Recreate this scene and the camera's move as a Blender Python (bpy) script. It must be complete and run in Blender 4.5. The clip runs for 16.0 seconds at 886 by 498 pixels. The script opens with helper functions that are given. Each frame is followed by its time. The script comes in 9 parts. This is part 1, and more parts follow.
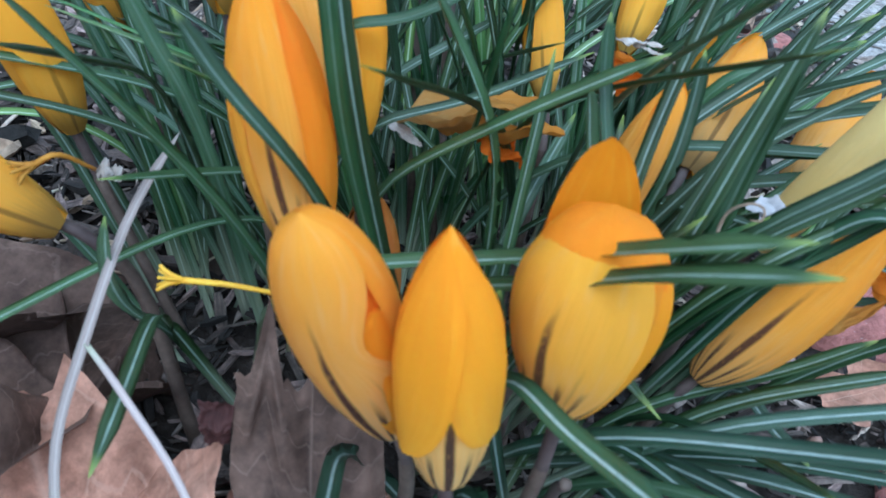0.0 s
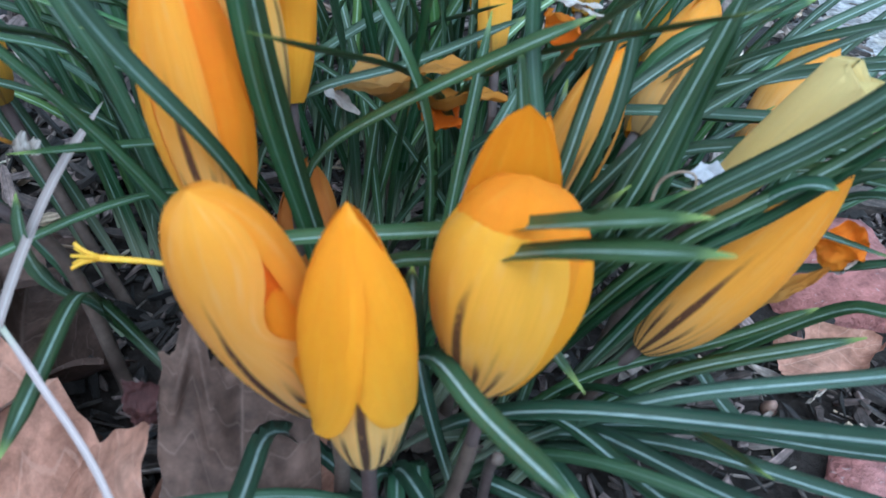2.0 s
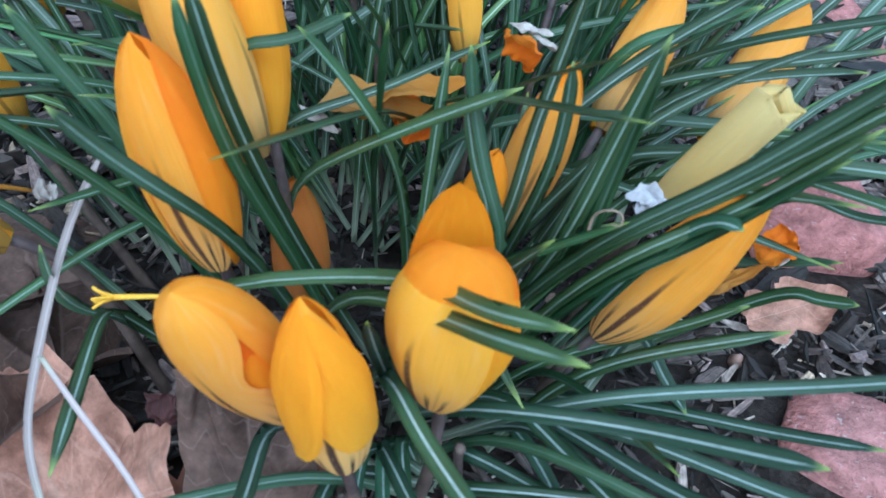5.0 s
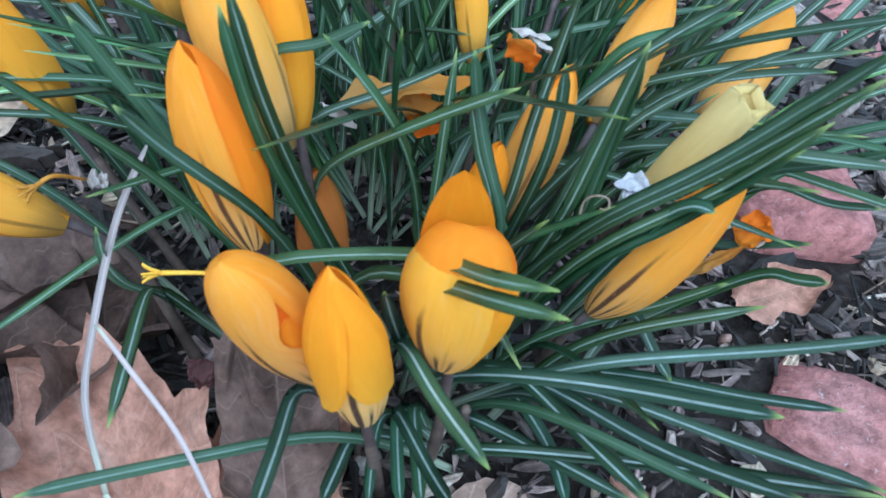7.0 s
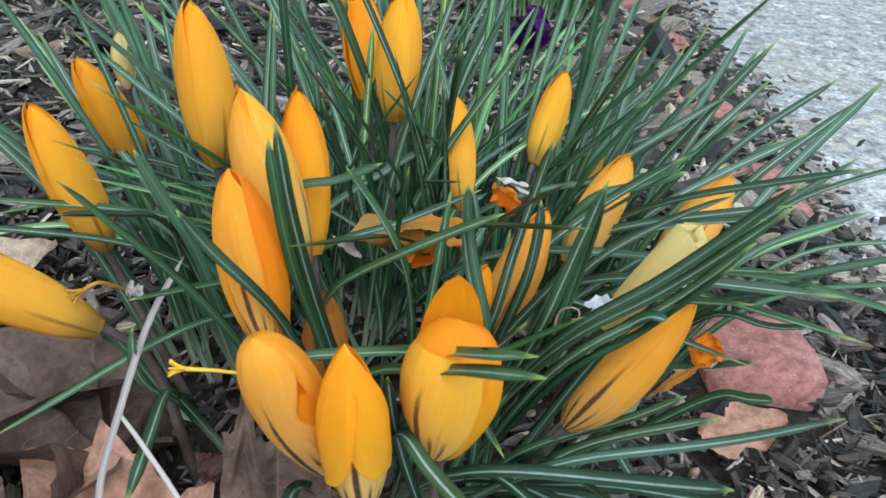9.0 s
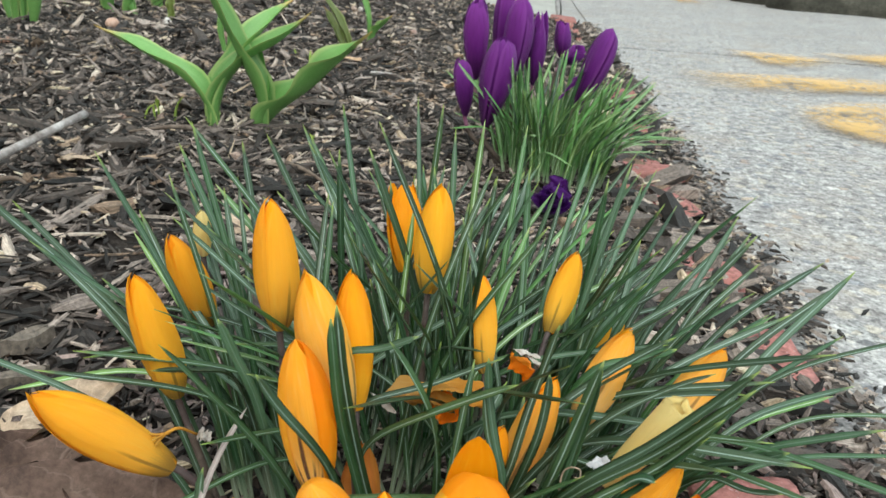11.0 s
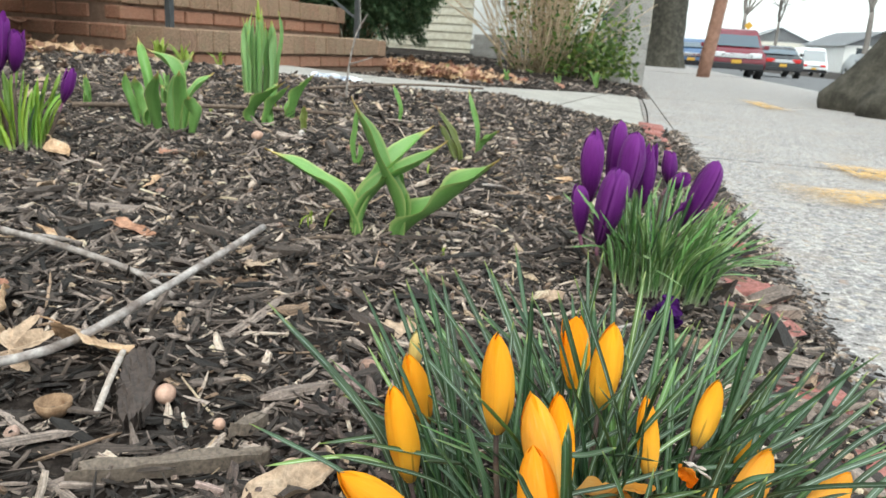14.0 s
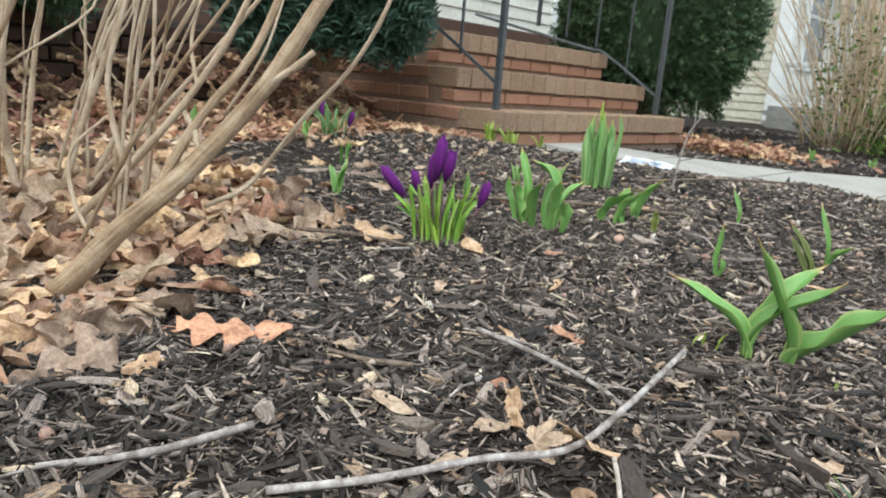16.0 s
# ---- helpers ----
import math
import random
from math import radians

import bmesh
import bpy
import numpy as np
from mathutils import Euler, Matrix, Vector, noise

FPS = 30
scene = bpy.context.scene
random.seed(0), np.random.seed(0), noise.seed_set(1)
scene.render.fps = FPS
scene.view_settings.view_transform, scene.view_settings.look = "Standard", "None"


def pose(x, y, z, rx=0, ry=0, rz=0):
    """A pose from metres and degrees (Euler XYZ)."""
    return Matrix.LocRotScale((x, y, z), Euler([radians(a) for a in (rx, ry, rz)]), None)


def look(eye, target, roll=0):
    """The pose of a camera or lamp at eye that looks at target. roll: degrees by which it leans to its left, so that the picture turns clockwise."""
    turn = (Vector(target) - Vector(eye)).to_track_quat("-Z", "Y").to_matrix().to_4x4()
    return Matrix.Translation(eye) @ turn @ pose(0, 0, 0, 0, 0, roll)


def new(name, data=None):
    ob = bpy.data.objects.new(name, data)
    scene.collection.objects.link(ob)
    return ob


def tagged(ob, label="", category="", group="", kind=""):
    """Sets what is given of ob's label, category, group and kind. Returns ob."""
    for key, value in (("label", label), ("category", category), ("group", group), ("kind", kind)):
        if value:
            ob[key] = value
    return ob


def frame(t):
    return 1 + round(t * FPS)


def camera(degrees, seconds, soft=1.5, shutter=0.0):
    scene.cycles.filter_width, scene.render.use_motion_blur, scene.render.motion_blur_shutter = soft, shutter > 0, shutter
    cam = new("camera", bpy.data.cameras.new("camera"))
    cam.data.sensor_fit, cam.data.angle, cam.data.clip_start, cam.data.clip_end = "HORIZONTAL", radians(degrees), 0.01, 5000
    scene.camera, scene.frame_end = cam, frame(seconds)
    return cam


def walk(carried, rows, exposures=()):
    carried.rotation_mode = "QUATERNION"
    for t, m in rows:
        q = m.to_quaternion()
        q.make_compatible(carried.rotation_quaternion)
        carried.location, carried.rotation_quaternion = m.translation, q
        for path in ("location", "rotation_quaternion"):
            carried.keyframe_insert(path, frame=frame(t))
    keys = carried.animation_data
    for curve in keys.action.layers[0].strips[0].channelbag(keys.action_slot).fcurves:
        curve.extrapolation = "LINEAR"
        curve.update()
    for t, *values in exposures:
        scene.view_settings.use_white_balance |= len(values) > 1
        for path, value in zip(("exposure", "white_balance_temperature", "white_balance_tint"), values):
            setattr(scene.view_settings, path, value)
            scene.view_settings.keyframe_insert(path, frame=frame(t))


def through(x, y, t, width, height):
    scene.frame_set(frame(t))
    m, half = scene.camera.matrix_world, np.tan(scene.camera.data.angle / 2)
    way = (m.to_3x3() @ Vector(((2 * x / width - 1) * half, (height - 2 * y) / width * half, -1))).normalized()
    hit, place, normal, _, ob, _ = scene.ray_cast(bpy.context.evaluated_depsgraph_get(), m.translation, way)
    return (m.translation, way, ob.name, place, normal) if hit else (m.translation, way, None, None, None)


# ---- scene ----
cam = camera(62.3, 16.0, soft=1.5, shutter=0.0)
EXPOSURES = [(0, 0.70, 4660, -2), (7, 0.85, 4590, -2), (9, 0.73, 5330, -5), (12.5, 0.78, 6400, -1), (14.5, 0.98, 6350, 0), (15, 1.03, 6280, 0), (16, 0.88, 6150, 1)]
PATH = [
    (0, (0.0256, -0.1452, 0.1851), (-0.257, 1.444, -0.995), 4.92),
    (0.5, (0.0282, -0.14, 0.1933), (-0.239, 1.412, -1.039), 5.04),
    (1, (0.0297, -0.1409, 0.1915), (-0.228, 1.397, -1.061), 4.67),
    (1.5, (0.034, -0.1367, 0.1918), (-0.21, 1.394, -1.072), 4.92),
    (2, (0.035, -0.1393, 0.1849), (-0.202, 1.398, -1.072), 4.95),
    (2.5, (0.0361, -0.1385, 0.1788), (-0.184, 1.404, -1.075), 5.16),
    (3, (0.038, -0.1325, 0.1803), (-0.189, 1.385, -1.102), 4.74),
    (3.5, (0.0359, -0.1341, 0.1933), (-0.202, 1.34, -1.137), 3.73),
    (4, (0.04, -0.1306, 0.2006), (-0.216, 1.283, -1.19), 2.42),
    (6.5, (0.0483, -0.1439, 0.2315), (-0.241, 1.152, -1.264), 0.34),
    (7, (0.0495, -0.1474, 0.2263), (-0.253, 1.168, -1.25), 0.09),
    (7.5, (0.0495, -0.1508, 0.2263), (-0.259, 1.218, -1.199), 0.62),
    (8, (0.0503, -0.1559, 0.2263), (-0.265, 1.289, -1.121), 1.35),
    (8.5, (0.0501, -0.1661, 0.2238), (-0.265, 1.395, -0.987), 2.42),
    (9, (0.0525, -0.1779, 0.2305), (-0.271, 1.463, -0.866), 2.78),
    (9.5, (0.0524, -0.1864, 0.2298), (-0.283, 1.527, -0.746), 3.58),
    (10, (0.0526, -0.1958, 0.2324), (-0.301, 1.587, -0.602), 4.35),
    (10.2, (0.0624, -0.1982, 0.2442), (-0.387, 1.549, -0.619), 3.13),
    (12.3, (0.0475, -0.2345, 0.2666), (-0.397, 1.639, -0.273), 4.14),
    (12.5, (0.0472, -0.2404, 0.2718), (-0.415, 1.629, -0.269), 3.94),
    (13, (0.0434, -0.2513, 0.2843), (-0.472, 1.602, -0.264), 3.36),
    (13.5, (0.0431, -0.259, 0.2818), (-0.519, 1.578, -0.274), 3.28),
    (14, (0.0262, -0.2945, 0.301), (-0.647, 1.508, -0.243), 3.86),
    (14.5, (-0.0033, -0.3435, 0.3302), (-0.851, 1.395, -0.176), 3.96),
    (15, (-0.0368, -0.4002, 0.3624), (-1.057, 1.255, -0.108), 4.31),
    (15.5, (-0.0503, -0.4391, 0.3812), (-1.186, 1.143, -0.074), 4.62),
    (16, (-0.0836, -0.5044, 0.3989), (-1.357, 0.971, -0.048), 4.61),
]
walk(cam, [(t, look(eye, target, roll)) for t, eye, target, roll in PATH], EXPOSURES)

cam.data.dof.use_dof = True
cam.data.dof.focus_distance = 0.30
cam.data.dof.aperture_fstop = 40.0

# ---- light: a soft overcast day ----
world = bpy.data.worlds.new("overcast_sky")
scene.world = world
world.use_nodes = True
wn = world.node_tree
sky = wn.nodes.new("ShaderNodeTexSky")
sky.sky_type, sky.sun_disc = "NISHITA", False
sky.sun_elevation, sky.sun_rotation = radians(48), radians(200)
sky.dust_density, sky.air_density, sky.ozone_density = 4.0, 1.6, 1.0
grey = wn.nodes.new("ShaderNodeMixRGB")
grey.inputs[0].default_value = 0.72
grey.inputs[2].default_value = (8.6, 8.9, 9.4, 1)
wn.links.new(sky.outputs[0], grey.inputs[1])
wn.links.new(grey.outputs[0], wn.nodes["Background"].inputs[0])
wn.nodes["Background"].inputs[1].default_value = 0.115

sun_data = bpy.data.lights.new("sun", "SUN")
sun_data.energy, sun_data.angle, sun_data.color = 1.1, radians(40), (1.0, 0.97, 0.93)
sun = new("sun", sun_data)
sun.matrix_world = look((2, -3, 6), (0, 0.5, 0))

# ---- helpers for building ----
R = random.Random(7)


def V(*a):
    return Vector(a)


def mesh_ob(name, verts, faces, mat, parent=None, uvs=None, smooth=True, label=""):
    me = bpy.data.meshes.new(name)
    me.from_pydata([tuple(v) for v in verts], [], faces)
    if uvs is not None:
        lay = me.uv_layers.new(name="uv")
        idx = np.empty(len(me.loops), dtype=np.int32)
        me.loops.foreach_get("vertex_index", idx)
        lay.data.foreach_set("uv", np.asarray(uvs, dtype=np.float32)[idx].ravel())
    if smooth:
        me.polygons.foreach_set("use_smooth", [True] * len(me.polygons))
    if mat is not None:
        me.materials.append(mat)
    me.update()
    ob = new(name, me)
    if parent is not None:
        ob.parent = parent
    if label:
        ob["label"] = label
    return ob


def part(name, bm, material, parent, label="", smooth=False):
    me = bpy.data.meshes.new(name)
    bm.to_mesh(me)
    bm.free()
    if smooth:
        me.polygons.foreach_set("use_smooth", [True] * len(me.polygons))
    me.materials.append(material)
    ob = new(name, me)
    ob.parent = parent
    if label:
        ob["label"] = label
    return ob


def thing(name, loc, label, category, group="", kind=""):
    ob = new(name)
    ob.empty_display_size = 0.02
    ob.location = loc
    return tagged(ob, label, category, group, kind)


def box(bm, lo, hi, bevel=0.0):
    m = Matrix.Translation([(a + b) / 2 for a, b in zip(lo, hi)]) @ Matrix.Diagonal([abs(b - a) for a, b in zip(lo, hi)] + [1])
    made = bmesh.ops.create_cube(bm, size=1, matrix=m)["verts"]
    if bevel:
        bmesh.ops.bevel(bm, geom=list({e for v in made for e in v.link_edges}), offset=bevel, segments=1, affect="EDGES")


def spline(pts, n):
    """Points along a smooth curve through pts (Catmull-Rom)."""
    p = [Vector(a) for a in pts]
    if len(p) == 2:
        return [p[0].lerp(p[1], i / n) for i in range(n + 1)]
    p = [p[0] * 2 - p[1]] + p + [p[-1] * 2 - p[-2]]
    out, k = [], len(p) - 3
    for i in range(n + 1):
        u = i / n * k
        j = min(int(u), k - 1)
        t = u - j
        a, b, c, d = p[j:j + 4]
        out.append(0.5 * ((2 * b) + (c - a) * t + (2 * a - 5 * b + 4 * c - d) * t * t + (3 * b - 3 * c + d - a) * t ** 3))
    return out


def frames_along(path, up):
    """Tangent, side and normal at each point of a path; the side keeps clear of up."""
    out = []
    for i, p in enumerate(path):
        t = (path[min(i + 1, len(path) - 1)] - path[max(i - 1, 0)]).normalized()
        s = t.cross(up)
        s = s.normalized() if s.length > 1e-6 else Vector((1, 0, 0))
        out.append((t, s, s.cross(t).normalized()))
    return out


def tube_data(path, radii, seg=8, up=Vector((0.13, 0.21, 0.97)), rough=0.0, rnd=R):
    vs, fs, uv = [], [], []
    fr = frames_along(path, up)
    for i, (p, (t, s, n)) in enumerate(zip(path, fr)):
        for k in range(seg):
            a = 2 * math.pi * k / seg
            r = radii[i] * (1 + rough * (rnd.random() - 0.5))
            vs.append(p + s * (r * math.cos(a)) + n * (r * math.sin(a)))
            uv.append((k / seg, i / (len(path) - 1)))
    for i in range(len(path) - 1):
        for k in range(seg):
            a, b = i * seg + k, i * seg + (k + 1) % seg
            fs.append((a, b, b + seg, a + seg))
    fs.append(tuple(range(seg))[::-1])
    fs.append(tuple((len(path) - 1) * seg + k for k in range(seg)))
    return vs, fs, uv


def tube(name, pts, r0, r1, mat, parent=None, n=12, seg=8, rough=0.0, label="", knots=0.0):
    path = spline(pts, n)
    radii = []
    for i in range(n + 1):
        u = i / n
        r = r0 + (r1 - r0) * u
        if knots:
            r *= 1 + knots * max(0.0, math.sin(u * 23 + r0 * 900)) ** 8
        radii.append(r)
    vs, fs, uv = tube_data(path, radii, seg, rough=rough)
    return mesh_ob(name, vs, fs, mat, parent, uv, label=label)


# ---- the lie of the land ----
ALONG = Vector((-0.148, 0.989, 0))      # the way the pavement runs
ACROSS = Vector((0.989, 0.148, 0))      # from the bed over the pavement to the road
EDGE = Vector((0.255, 0, 0))            # a point of the pavement's inner edge


def pave(s, w, z=0.0):
    p = EDGE + ALONG * s + ACROSS * w
    return Vector((p.x, p.y, z))


def smooth01(a, b, x):
    t = min(1.0, max(0.0, (x - a) / (b - a)))
    return t * t * (3 - 2 * t)


def walk_near(x):
    return 3.00 + 0.20 * (x + 0.30)


def walk_far(x):
    return 5.16 + 1.95 * (x + 0.586) if x > -1.372 else max(3.627 + 0.80 * (x + 1.372), walk_near(x) + 0.45)


def land(x, y):
    """Height of the soil."""
    w = (x - EDGE.x) * ACROSS.x + y * ACROSS.y
    if w > 0.0:
        return -0.035 if w < 1.5 else -0.45
    rise = 0.125 * (1 - math.exp(-max(0.0, -w - 0.03) / 1.02))
    rise += 0.036 * max(-0.3, min(y, 1.15)) * smooth01(0.25, 0.8, -w)
    if -2.4 < x and y < 6:
        rise += 0.018 * math.exp(-((y - walk_near(x) + 0.95) / 0.30) ** 2) * smooth01(-0.45, -0.95, x)
        rise -= 0.045 * smooth01(walk_near(x) - 0.75, walk_near(x) - 0.1, y) * smooth01(-0.8, -1.4, x)
    lump = 0.5 * noise.noise((x * 2.3, y * 2.3, 0)) + 0.35 * noise.noise((x * 7, y * 7, 3)) + 0.2 * noise.noise((x * 22, y * 22, 5))
    z = rise + 0.016 * lump * smooth01(0.0, 0.25, -w)
    # a low mound under the yellow crocuses
    z += 0.012 * math.exp(-((x + 0.01) ** 2 + (y + 0.01) ** 2) / 0.02)
    if x > -2.3:
        a, b = walk_near(x), walk_far(x)
        if y > a - 0.12:
            cut = smooth01(a - 0.12, a, y) * (1 - smooth01(b, b + 0.1, y))
            z = z * (1 - cut) + cut * min(z, -0.05 - 0.06 * (x + 0.3))
        if y > b:
            z = max(z * 0.75, 0.0)
    z -= 0.012 * smooth01(-0.03, 0.0, w)
    return z

# ---- materials ----
class Mat:
    """A node material under construction."""

    def __init__(self, name, rough=0.6, metal=0.0, spec=0.4):
        self.m = bpy.data.materials.new(name)
        self.m.use_nodes = True
        self.t = self.m.node_tree
        self.b = self.t.nodes["Principled BSDF"]
        self.b.inputs["Roughness"].default_value = rough
        self.b.inputs["Metallic"].default_value = metal
        self.b.inputs["Specular IOR Level"].default_value = spec

    def node(self, kind, **props):
        n = self.t.nodes.new(kind)
        for k, v in props.items():
            if k == "op":
                n.operation = v
            elif k == "blend":
                n.blend_type = v
            elif k == "feature":
                n.feature = v
        return n

    def put(self, socket, v):
        if isinstance(v, (int, float)):
            socket.default_value = v
        elif isinstance(v, (tuple, list)):
            socket.default_value = (*v, 1) if len(v) == 3 and socket.type == "RGBA" else v
        else:
            self.t.links.new(v, socket)

    def coords(self, which="Object", scale=(1, 1, 1)):
        c = self.node("ShaderNodeTexCoord")
        mp = self.node("ShaderNodeMapping")
        mp.inputs["Scale"].default_value = scale
        self.t.links.new(c.outputs[which], mp.inputs[0])
        return mp.outputs[0]

    def world(self, scale=(1, 1, 1)):
        g = self.node("ShaderNodeNewGeometry")
        mp = self.node("ShaderNodeMapping")
        mp.inputs["Scale"].default_value = scale
        self.t.links.new(g.outputs["Position"], mp.inputs[0])
        return mp.outputs[0]

    def noise(self, vec, scale, detail=4, rough=0.55, dist=0.0):
        n = self.node("ShaderNodeTexNoise")
        self.put(n.inputs["Vector"], vec)
        n.inputs["Scale"].default_value, n.inputs["Detail"].default_value = scale, detail
        n.inputs["Roughness"].default_value, n.inputs["Distortion"].default_value = rough, dist
        return n.outputs["Fac"]

    def voronoi(self, vec, scale, out="Distance", feature="F1"):
        n = self.node("ShaderNodeTexVoronoi", feature=feature)
        self.put(n.inputs["Vector"], vec)
        n.inputs["Scale"].default_value = scale
        return n.outputs[out]

    def ramp(self, fac, *stops):
        n = self.node("ShaderNodeValToRGB")
        self.put(n.inputs[0], fac)
        el = n.color_ramp.elements
        while len(el) < len(stops):
            el.new(0.5)
        for e, (pos, col) in zip(el, stops):
            e.position = pos
            e.color = (*col, 1) if len(col) == 3 else col
        return n.outputs[0]

    def math(self, op, a, b=0.0, c=None):
        n = self.node("ShaderNodeMath", op=op)
        self.put(n.inputs[0], a)
        self.put(n.inputs[1], b)
        if c is not None:
            self.put(n.inputs[2], c)
        return n.outputs[0]

    def step(self, x, a, b, lo=0.0, hi=1.0):
        n = self.node("ShaderNodeMapRange")
        n.interpolation_type = "SMOOTHSTEP"
        self.put(n.inputs[0], x)
        for i, v in enumerate((a, b, lo, hi)):
            self.put(n.inputs[i + 1], v)
        return n.outputs[0]

    def mix(self, fac, a, b, blend="MIX"):
        n = self.node("ShaderNodeMixRGB", blend=blend)
        self.put(n.inputs[0], fac)
        self.put(n.inputs[1], a)
        self.put(n.inputs[2], b)
        return n.outputs[0]

    def uv(self):
        c = self.node("ShaderNodeTexCoord")
        s = self.node("ShaderNodeSeparateXYZ")
        self.t.links.new(c.outputs["UV"], s.inputs[0])
        return s.outputs[0], s.outputs[1]

    def rand(self):
        return self.node("ShaderNodeObjectInfo").outputs["Random"]

    def island(self):
        return self.node("ShaderNodeNewGeometry").outputs["Random Per Island"]

    def hsv(self, col, h=0.5, s=1.0, v=1.0):
        n = self.node("ShaderNodeHueSaturation")
        self.put(n.inputs["Hue"], h)
        self.put(n.inputs["Saturation"], s)
        self.put(n.inputs["Value"], v)
        self.put(n.inputs["Color"], col)
        return n.outputs[0]

    def color(self, c):
        self.put(self.b.inputs["Base Color"], c)
        return self

    def rough(self, c):
        self.put(self.b.inputs["Roughness"], c)
        return self

    def bump(self, h, strength=0.5, dist=0.002, prev=None):
        n = self.node("ShaderNodeBump")
        n.inputs["Strength"].default_value, n.inputs["Distance"].default_value = strength, dist
        self.put(n.inputs["Height"], h)
        if prev is not None:
            self.put(n.inputs["Normal"], prev)
        self.put(self.b.inputs["Normal"], n.outputs[0])
        return n.outputs[0]

    def thin(self, col, amount):
        """Lets some light through a leaf or petal."""
        tr = self.node("ShaderNodeBsdfTranslucent")
        self.put(tr.inputs[0], col)
        mx = self.node("ShaderNodeMixShader")
        mx.inputs[0].default_value = amount
        self.t.links.new(self.b.outputs[0], mx.inputs[1])
        self.t.links.new(tr.outputs[0], mx.inputs[2])
        self.t.links.new(mx.outputs[0], self.t.nodes["Material Output"].inputs[0])
        return self


def speckled(name, stops, scale, rough=0.8, bump=0.4, dist=0.002, fine=None, detail=6, spec=0.3):
    m = Mat(name, rough, spec=spec)
    p = m.world()
    a = m.noise(p, scale, detail)
    col = m.ramp(a, *stops)
    b = m.noise(p, fine or scale * 6, 5)
    col = m.mix(0.35, col, m.ramp(b, (0.3, (0.25, 0.25, 0.25)), (0.7, (0.8, 0.8, 0.8))), "OVERLAY")
    m.color(col)
    m.bump(m.math("ADD", a, m.math("MULTIPLY", b, 0.5)), bump, dist)
    return m.m


def petal_mat(name, tip, mid, base, stripe, stripe_amount, through, feather=True, vein=0.38, span=0.0, blush=0.0, rim_sheen=False):
    m = Mat(name, 0.5, spec=0.18)
    v, u = m.uv()
    n1 = m.noise(m.coords("UV", (2.2, 1.6, 1)), 3, 4)
    rnd = m.rand()
    a = m.math("ABSOLUTE", v)
    uu = m.math("ADD", u, m.math("MULTIPLY", m.math("SUBTRACT", n1, 0.5), 0.4))
    col = m.ramp(uu, (0.05, base), (0.45, mid), (0.92, tip))
    # long fine veins that run from base to tip
    n2 = m.noise(m.coords("UV", (24, 0.8, 1)), 3, 5, 0.65)
    col = m.mix(m.math("MULTIPLY", m.step(n2, 0.44, 0.66), vein), col, tuple(c * 0.80 for c in tip), "MIX")
    n0 = m.noise(m.coords("UV", (3, 2, 1)), 2, 3)
    col = m.mix(m.math("MULTIPLY", m.step(n0, 0.48, 0.72), 0.45), col, tuple(0.35 * p + 0.65 * q for p, q in zip(tip, base)))
    # rim darkened in the colour, for contact shade where petals overlap
    col = m.mix(m.math("MULTIPLY", m.step(a, 0.88, 1.0), 0.22), col, tuple(c * 0.78 for c in tip))
    col = m.hsv(col, m.math("ADD", m.math("MULTIPLY", rnd, 0.010), 0.495), 1.0, m.math("ADD", m.math("MULTIPLY", rnd, 0.10), 0.97))
    if rim_sheen:
        # lighter lilac towards the edges: the petals' highlight painted into the colour
        col = m.mix(m.math("MULTIPLY", m.step(a, 0.62, 1.0), 0.45), col, (0.30, 0.075, 0.36))
    if stripe_amount > 0:
        wob = m.math("MULTIPLY", m.math("SUBTRACT", m.noise(m.coords("UV", (0.8, 1.6, 1)), 2, 2), 0.5), 0.14)
        c = m.math("ABSOLUTE", m.math("ADD", v, wob))
        wide = m.step(u, 0.66 + span, 0.10, 0.006, 0.072)
        main = m.math("MULTIPLY", m.step(m.math("SUBTRACT", c, wide), 0.05, -0.01), m.step(u, 0.62 + span, 0.36 + span))
        line = main
        if feather:
            # side feathers that fan out from the base
            f = m.math("COSINE", m.math("MULTIPLY", m.math("ADD", v, m.math("MULTIPLY", wob, 0.8)), 19.5))
            reach = m.math("ADD", m.math("ADD", u, m.math("MULTIPLY", a, 0.12)), m.math("MULTIPLY", m.math("SUBTRACT", n1, 0.5), 0.22))
            side = m.math("MULTIPLY", m.step(f, 0.35, 0.92), m.step(reach, 0.33 + 0.75 * span, 0.16 + 0.45 * span))
            thin_lines = m.math("MULTIPLY", m.step(m.math("COSINE", m.math("MULTIPLY", m.math("ADD", v, wob), 13)), 0.93, 0.99), m.math("MULTIPLY", m.step(reach, 0.44 + span, 0.26 + span), 0.22))
            line = m.math("MAXIMUM", main, m.math("MAXIMUM", side, thin_lines))
        n3 = m.noise(m.coords("UV", (5, 9, 1)), 4, 4)
        line = m.math("MULTIPLY", line, m.step(n3, 0.26, 0.46, 0.6, 1.0))
        col = m.mix(m.math("MULTIPLY", line, stripe_amount), col, stripe)
    if blush:
        smudge = m.math("ADD", u, m.math("MULTIPLY", m.math("SUBTRACT", n2, 0.5), 0.30))
        col = m.mix(m.math("MULTIPLY", m.step(smudge, 0.24, 0.03), blush), col, (0.13, 0.085, 0.03))
    m.color(col)
    m.rough(m.step(n1, 0.2, 0.8, 0.42, 0.60))
    m.bump(m.math("ADD", n2, m.math("ADD", n0, m.math("MULTIPLY", n1, 0.8))), 0.45, 0.0012)
    m.b.inputs["Sheen Weight"].default_value = 0.10 if rim_sheen else 0.0
    m.thin(col, through)
    return m.m


